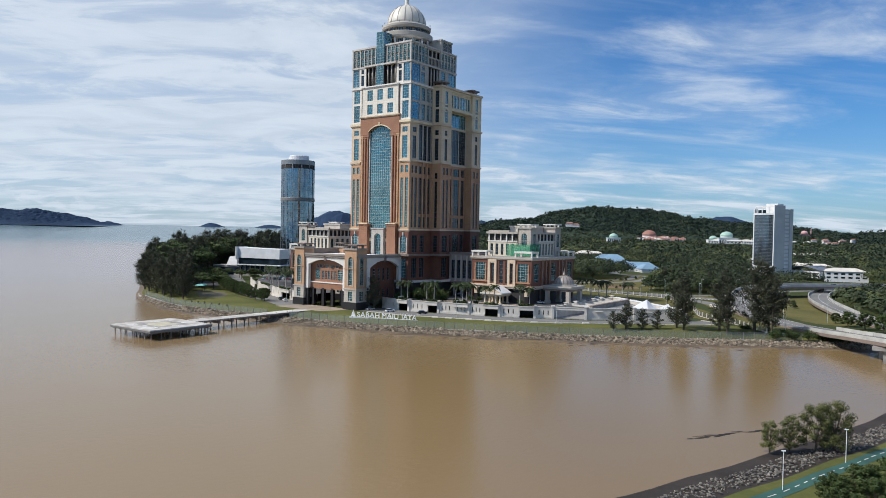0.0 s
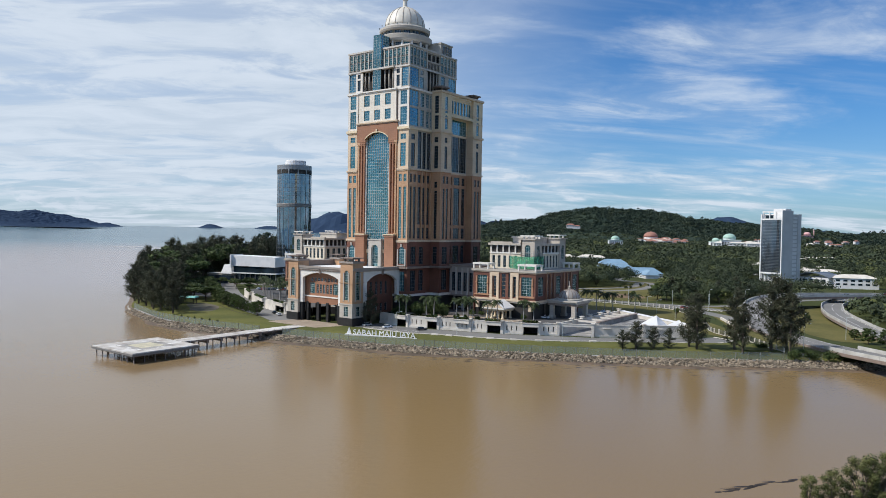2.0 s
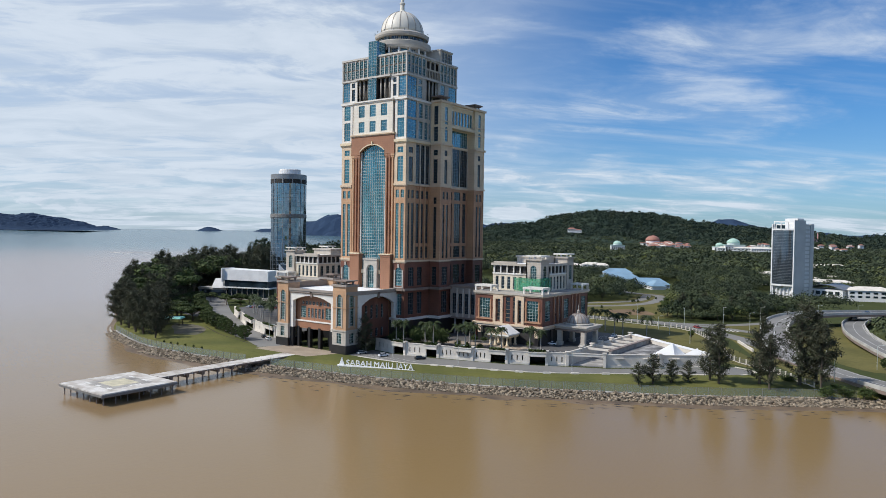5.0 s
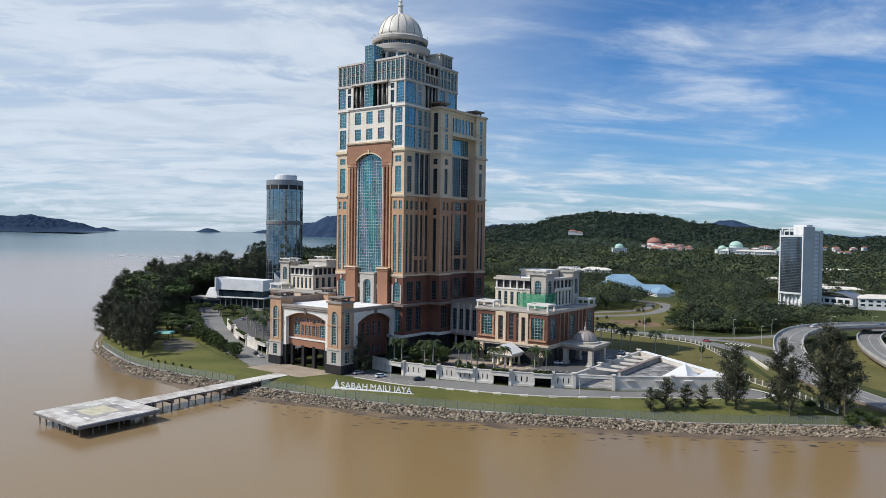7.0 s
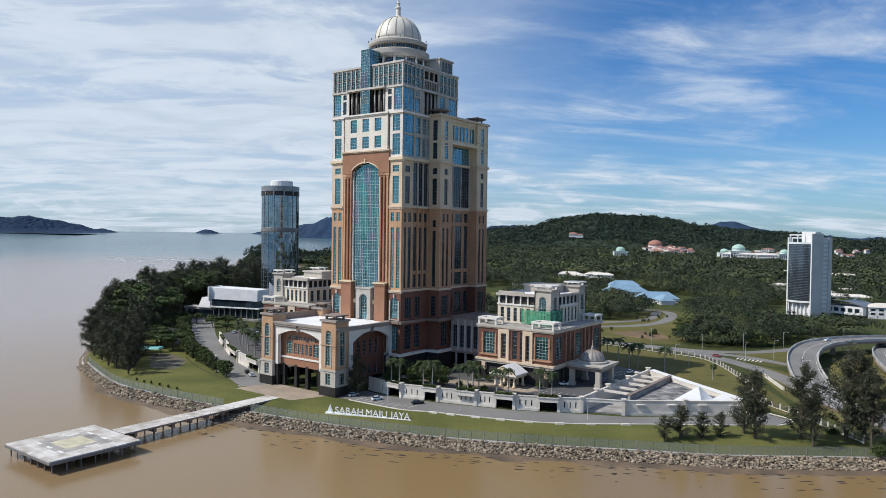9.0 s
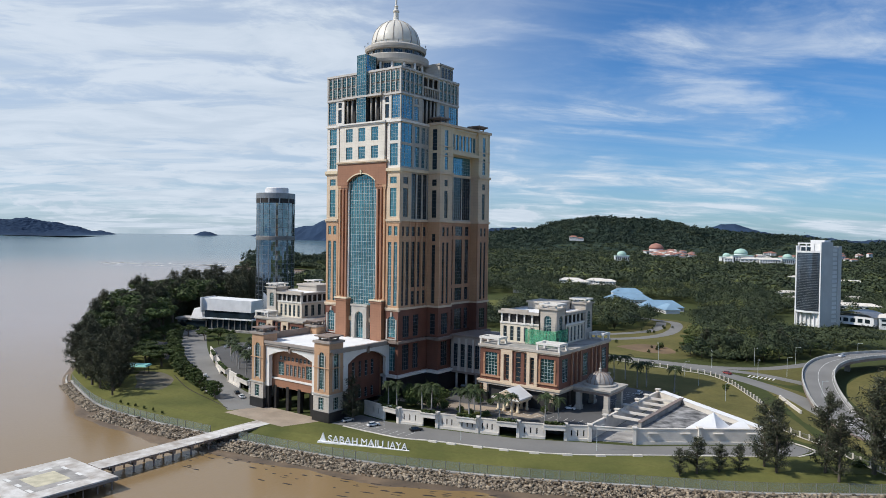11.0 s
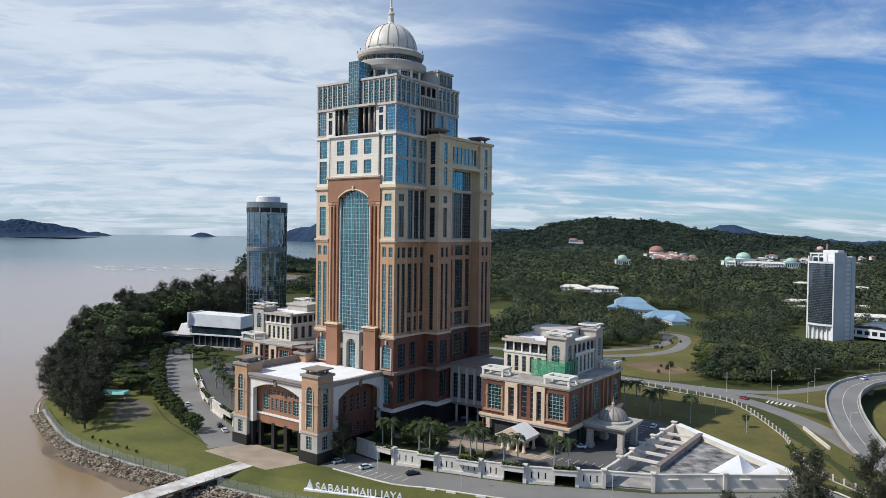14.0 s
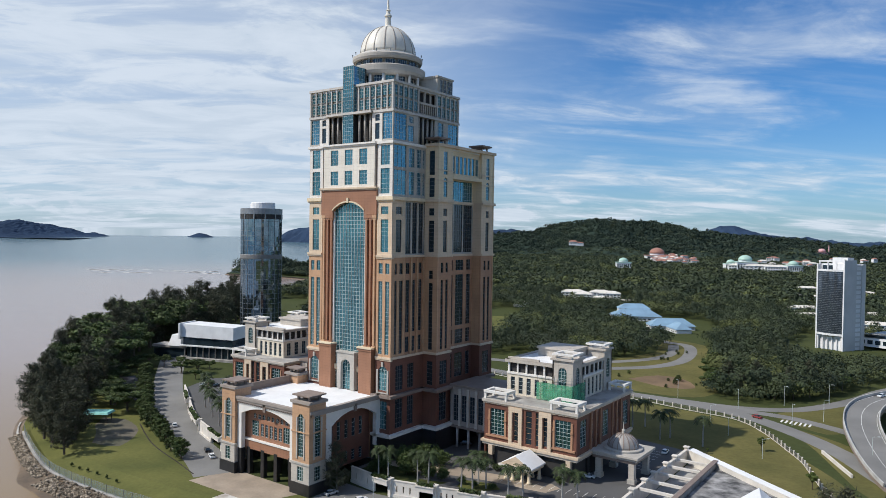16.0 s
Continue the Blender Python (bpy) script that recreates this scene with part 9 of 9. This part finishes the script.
def shelter():
    S = thing("park_shelter", "small park shelter with a pale teal roof", "shelter", at=(-118, -47, G), rz=36)
    part("roof", MB().taper(-6.0, 6.0, -3.4, 3.4, 3.6, 4.4, 0.5), "teal_roof", S)
    for x in (-4.8, 4.8):
        for y in (-2.4, 2.4):
            part("post", MB().box(x - 0.15, x + 0.15, y - 0.15, y + 0.15, -0.2, 3.6), "bark", S)
    part("bench", MB().box(-4, 4, 1.4, 2.0, 0.35, 0.5), "bark", S)
    H2 = house("garden_hut", "small hut under the trees", (-178, -5, G), 36, 16, 7, 3.2, 1.4, "concrete", "trim_dark", 3, "hut")


shelter()
house("office_hall", "low pale hall near the flyover", (160, 415, 7), 20, 34, 18, 7, 3, "white_wall", "concrete_light", 6, "building")


def near_bank():
    """The bank below the start of the walk: stones, grass, cycle track, lamps."""
    line = spline([(120, -330), (170, -232), (190, -204), (199, -188), (204, -173), (208, -163), (213, -146), (217, -136), (224, -112), (232, -88), (262, -72), (340, -40), (900, 200)], 4.0)
    inner = offset(line, 14.0)
    mb = MB()
    strip(mb, offset(line, -2.0), offset(line, 4.0), 0.9, 1.96)
    strip(mb, offset(line, 4.0), offset(line, 8.5), 1.96, 2.15)
    strip(mb, offset(line, 8.5), inner, 2.15, 2.9)
    setting("bank_slope", mb, "mud", "muddy river bank", "shore")
    fill("river_bank", [(q.x, q.y, 2.9) for q in inner] + [(1600, 300, 2.9), (1600, -1200, 2.9), (100, -1200, 2.9)], "grass", "grassy river bank", "ground")
    rocks("bank_rocks", [q for q in offset(line, 13.5) if 160 < q.x < 260 and q.y < -90][::-1], 20.0, 0.27, "rock_grey", "grey stones along the river bank", 2.95, 2.0, 6.5, 9)
    ribbon("cycle_track", [(192, -262), (208, -210), (220.8, -179), (225.6, -163), (229.4, -152), (234, -138), (244, -118), (262, -98)], 2.7, 2.94, "cycle", "green cycle track with a dashed line", "path")
    mb = MB()
    ln = spline([(192, -262), (208, -210), (220.8, -179), (225.6, -163), (229.4, -152), (234, -138), (244, -118), (262, -98)], 1.6)
    for i in range(0, len(ln) - 1, 2):
        a, b = ln[i], ln[i + 1]
        n = Vector((b.y - a.y, a.x - b.x, 0)).normalized() * 0.09
        mb.face([(a.x - n.x, a.y - n.y, 2.955), (b.x - n.x, b.y - n.y, 2.955), (b.x + n.x, b.y + n.y, 2.955), (a.x + n.x, a.y + n.y, 2.955)])
    setting("cycle_markings", mb, "paint", "white dashes on the cycle track", "marking")
    for x, y, h in ((222.0, -174.0, 6.2), (228.2, -152.0, 6.0)):
        L_ = thing("path_lamp", "white path lamp post with two small heads", "lamp", "path lamps", (x, y, 2.9), 30)
        part("pole", MB().tube((0, 0, -0.2), (0, 0, h), 0.07, 0.05, 8), "sign_white", L_)
        for s in (-1, 1):
            part("head", MB().taper(*sorted((0.0, s * 0.34)), -0.1, 0.1, h, h + 0.14, 0.03), "sign_white", L_)


near_bank()


def mud_bars():
    """Dark wet mud that just breaks the surface off the near bank."""
    mb = MB()
    r = random.Random(31)
    for x, y, n, step in ((203, -147, 11, 1.3), (201, -151, 6, 1.4)):
        for k in range(n):
            px, py = x + k * step * 0.52 + r.uniform(-0.7, 0.7), y + k * step * 0.85 + r.uniform(-0.7, 0.7)
            a, l, w = 0.95 + r.uniform(-0.7, 0.2), r.uniform(0.8, 2.2), r.uniform(0.25, 0.6)
            ca, sa = math.cos(a), math.sin(a)
            ring = [(l * math.cos(q) * (1 + r.uniform(-0.25, 0.25)), w * math.sin(q) * (1 + r.uniform(-0.25, 0.25))) for q in [i * math.pi / 5 for i in range(10)]]
            m = len(mb.v)
            mb.v += [(px, py, SEA + 0.10)] + [(px + u * ca - v * sa, py + u * sa + v * ca, SEA - 0.02) for u, v in ring]
            mb.f += [(m, m + 1 + i, m + 1 + (i + 1) % 10) for i in range(10)]
    edge = [q for q in offset(SHORE, 1.0) if -10 < q.x < 190 and q.y < 20]
    side = offset(edge, 1.0)
    for k in range(150):
        i = r.randrange(len(edge))
        c = edge[i] + (side[i] - edge[i]) * (10 + 14 * r.random() ** 2)
        a, l, w = math.atan2(edge[i].y - edge[i - 1].y, edge[i].x - edge[i - 1].x) if i else 0.2, r.uniform(0.5, 2.6), r.uniform(0.2, 0.6)
        ca, sa = math.cos(a), math.sin(a)
        m = len(mb.v)
        mb.v += [(c.x, c.y, SEA + 0.08)] + [(c.x + u * ca - v * sa, c.y + u * sa + v * ca, SEA - 0.02) for u, v in [(l * math.cos(q) * (1 + r.uniform(-0.3, 0.3)), w * math.sin(q) * (1 + r.uniform(-0.3, 0.3))) for q in [n * math.pi / 5 for n in range(10)]]]
        mb.f += [(m, m + 1 + n, m + 1 + (n + 1) % 10) for n in range(10)]
    tagged(new("mud_bars", mesh_of("mud_bars", mb, "mud")), "dark wet mud bars breaking the surface off the bank", "mud", "", "stuff")


mud_bars()


def foam():
    """Thin breaking wave lines over the bar off the wooded point."""
    mb = MB()
    rnd = random.Random(12)
    for a0, a1, b in ((-710, -560, 1205), (-690, -610, 1165), (-560, -440, 1180), (-520, -455, 1145), (-640, -540, 1110), (-470, -415, 1120)):
        n = int((a1 - a0) / 5)
        for i in range(n):
            if rnd.random() < 0.62:
                a, q = a0 + (a1 - a0) * i / n, b + 9 * math.sin(i * 0.35 + b) + rnd.uniform(-2, 2)
                l, w = rnd.uniform(5.0, 16.0), rnd.uniform(6.0, 20.0)
                mb.face([(u * cy - v * sy_, u * sy_ + v * cy, SEA + 0.06) for u, v in ((a, q), (a + l, q + rnd.uniform(-1, 1)), (a + l * 0.9, q + w), (a + l * 0.15, q + w * 0.8))])
    tagged(new("foam", mesh_of("foam", mb, "paint")), "thin white lines of breaking waves on the bay", "foam", "", "stuff")


foam()


def kerb_blocks():
    """Low white blocks set along the outer edge of the front road."""
    mesh = mesh_of("block", MB().taper(-1.5, 1.5, -0.45, 0.45, -0.1, 0.55, 0.08), "concrete_light")
    ln = spline([(58, -47.5), (81, -40.6), (99, -32.6), (123, -14.6)], 7.5)
    for a, b in zip(ln, ln[1:]):
        K = thing("kerb_block", "low white concrete block beside the road", "block", "road blocks", (a.x, a.y, G + 0.02), math.degrees(math.atan2(b.y - a.y, b.x - a.x)))
        ob = new("block", mesh)
        ob.parent = K


kerb_blocks()
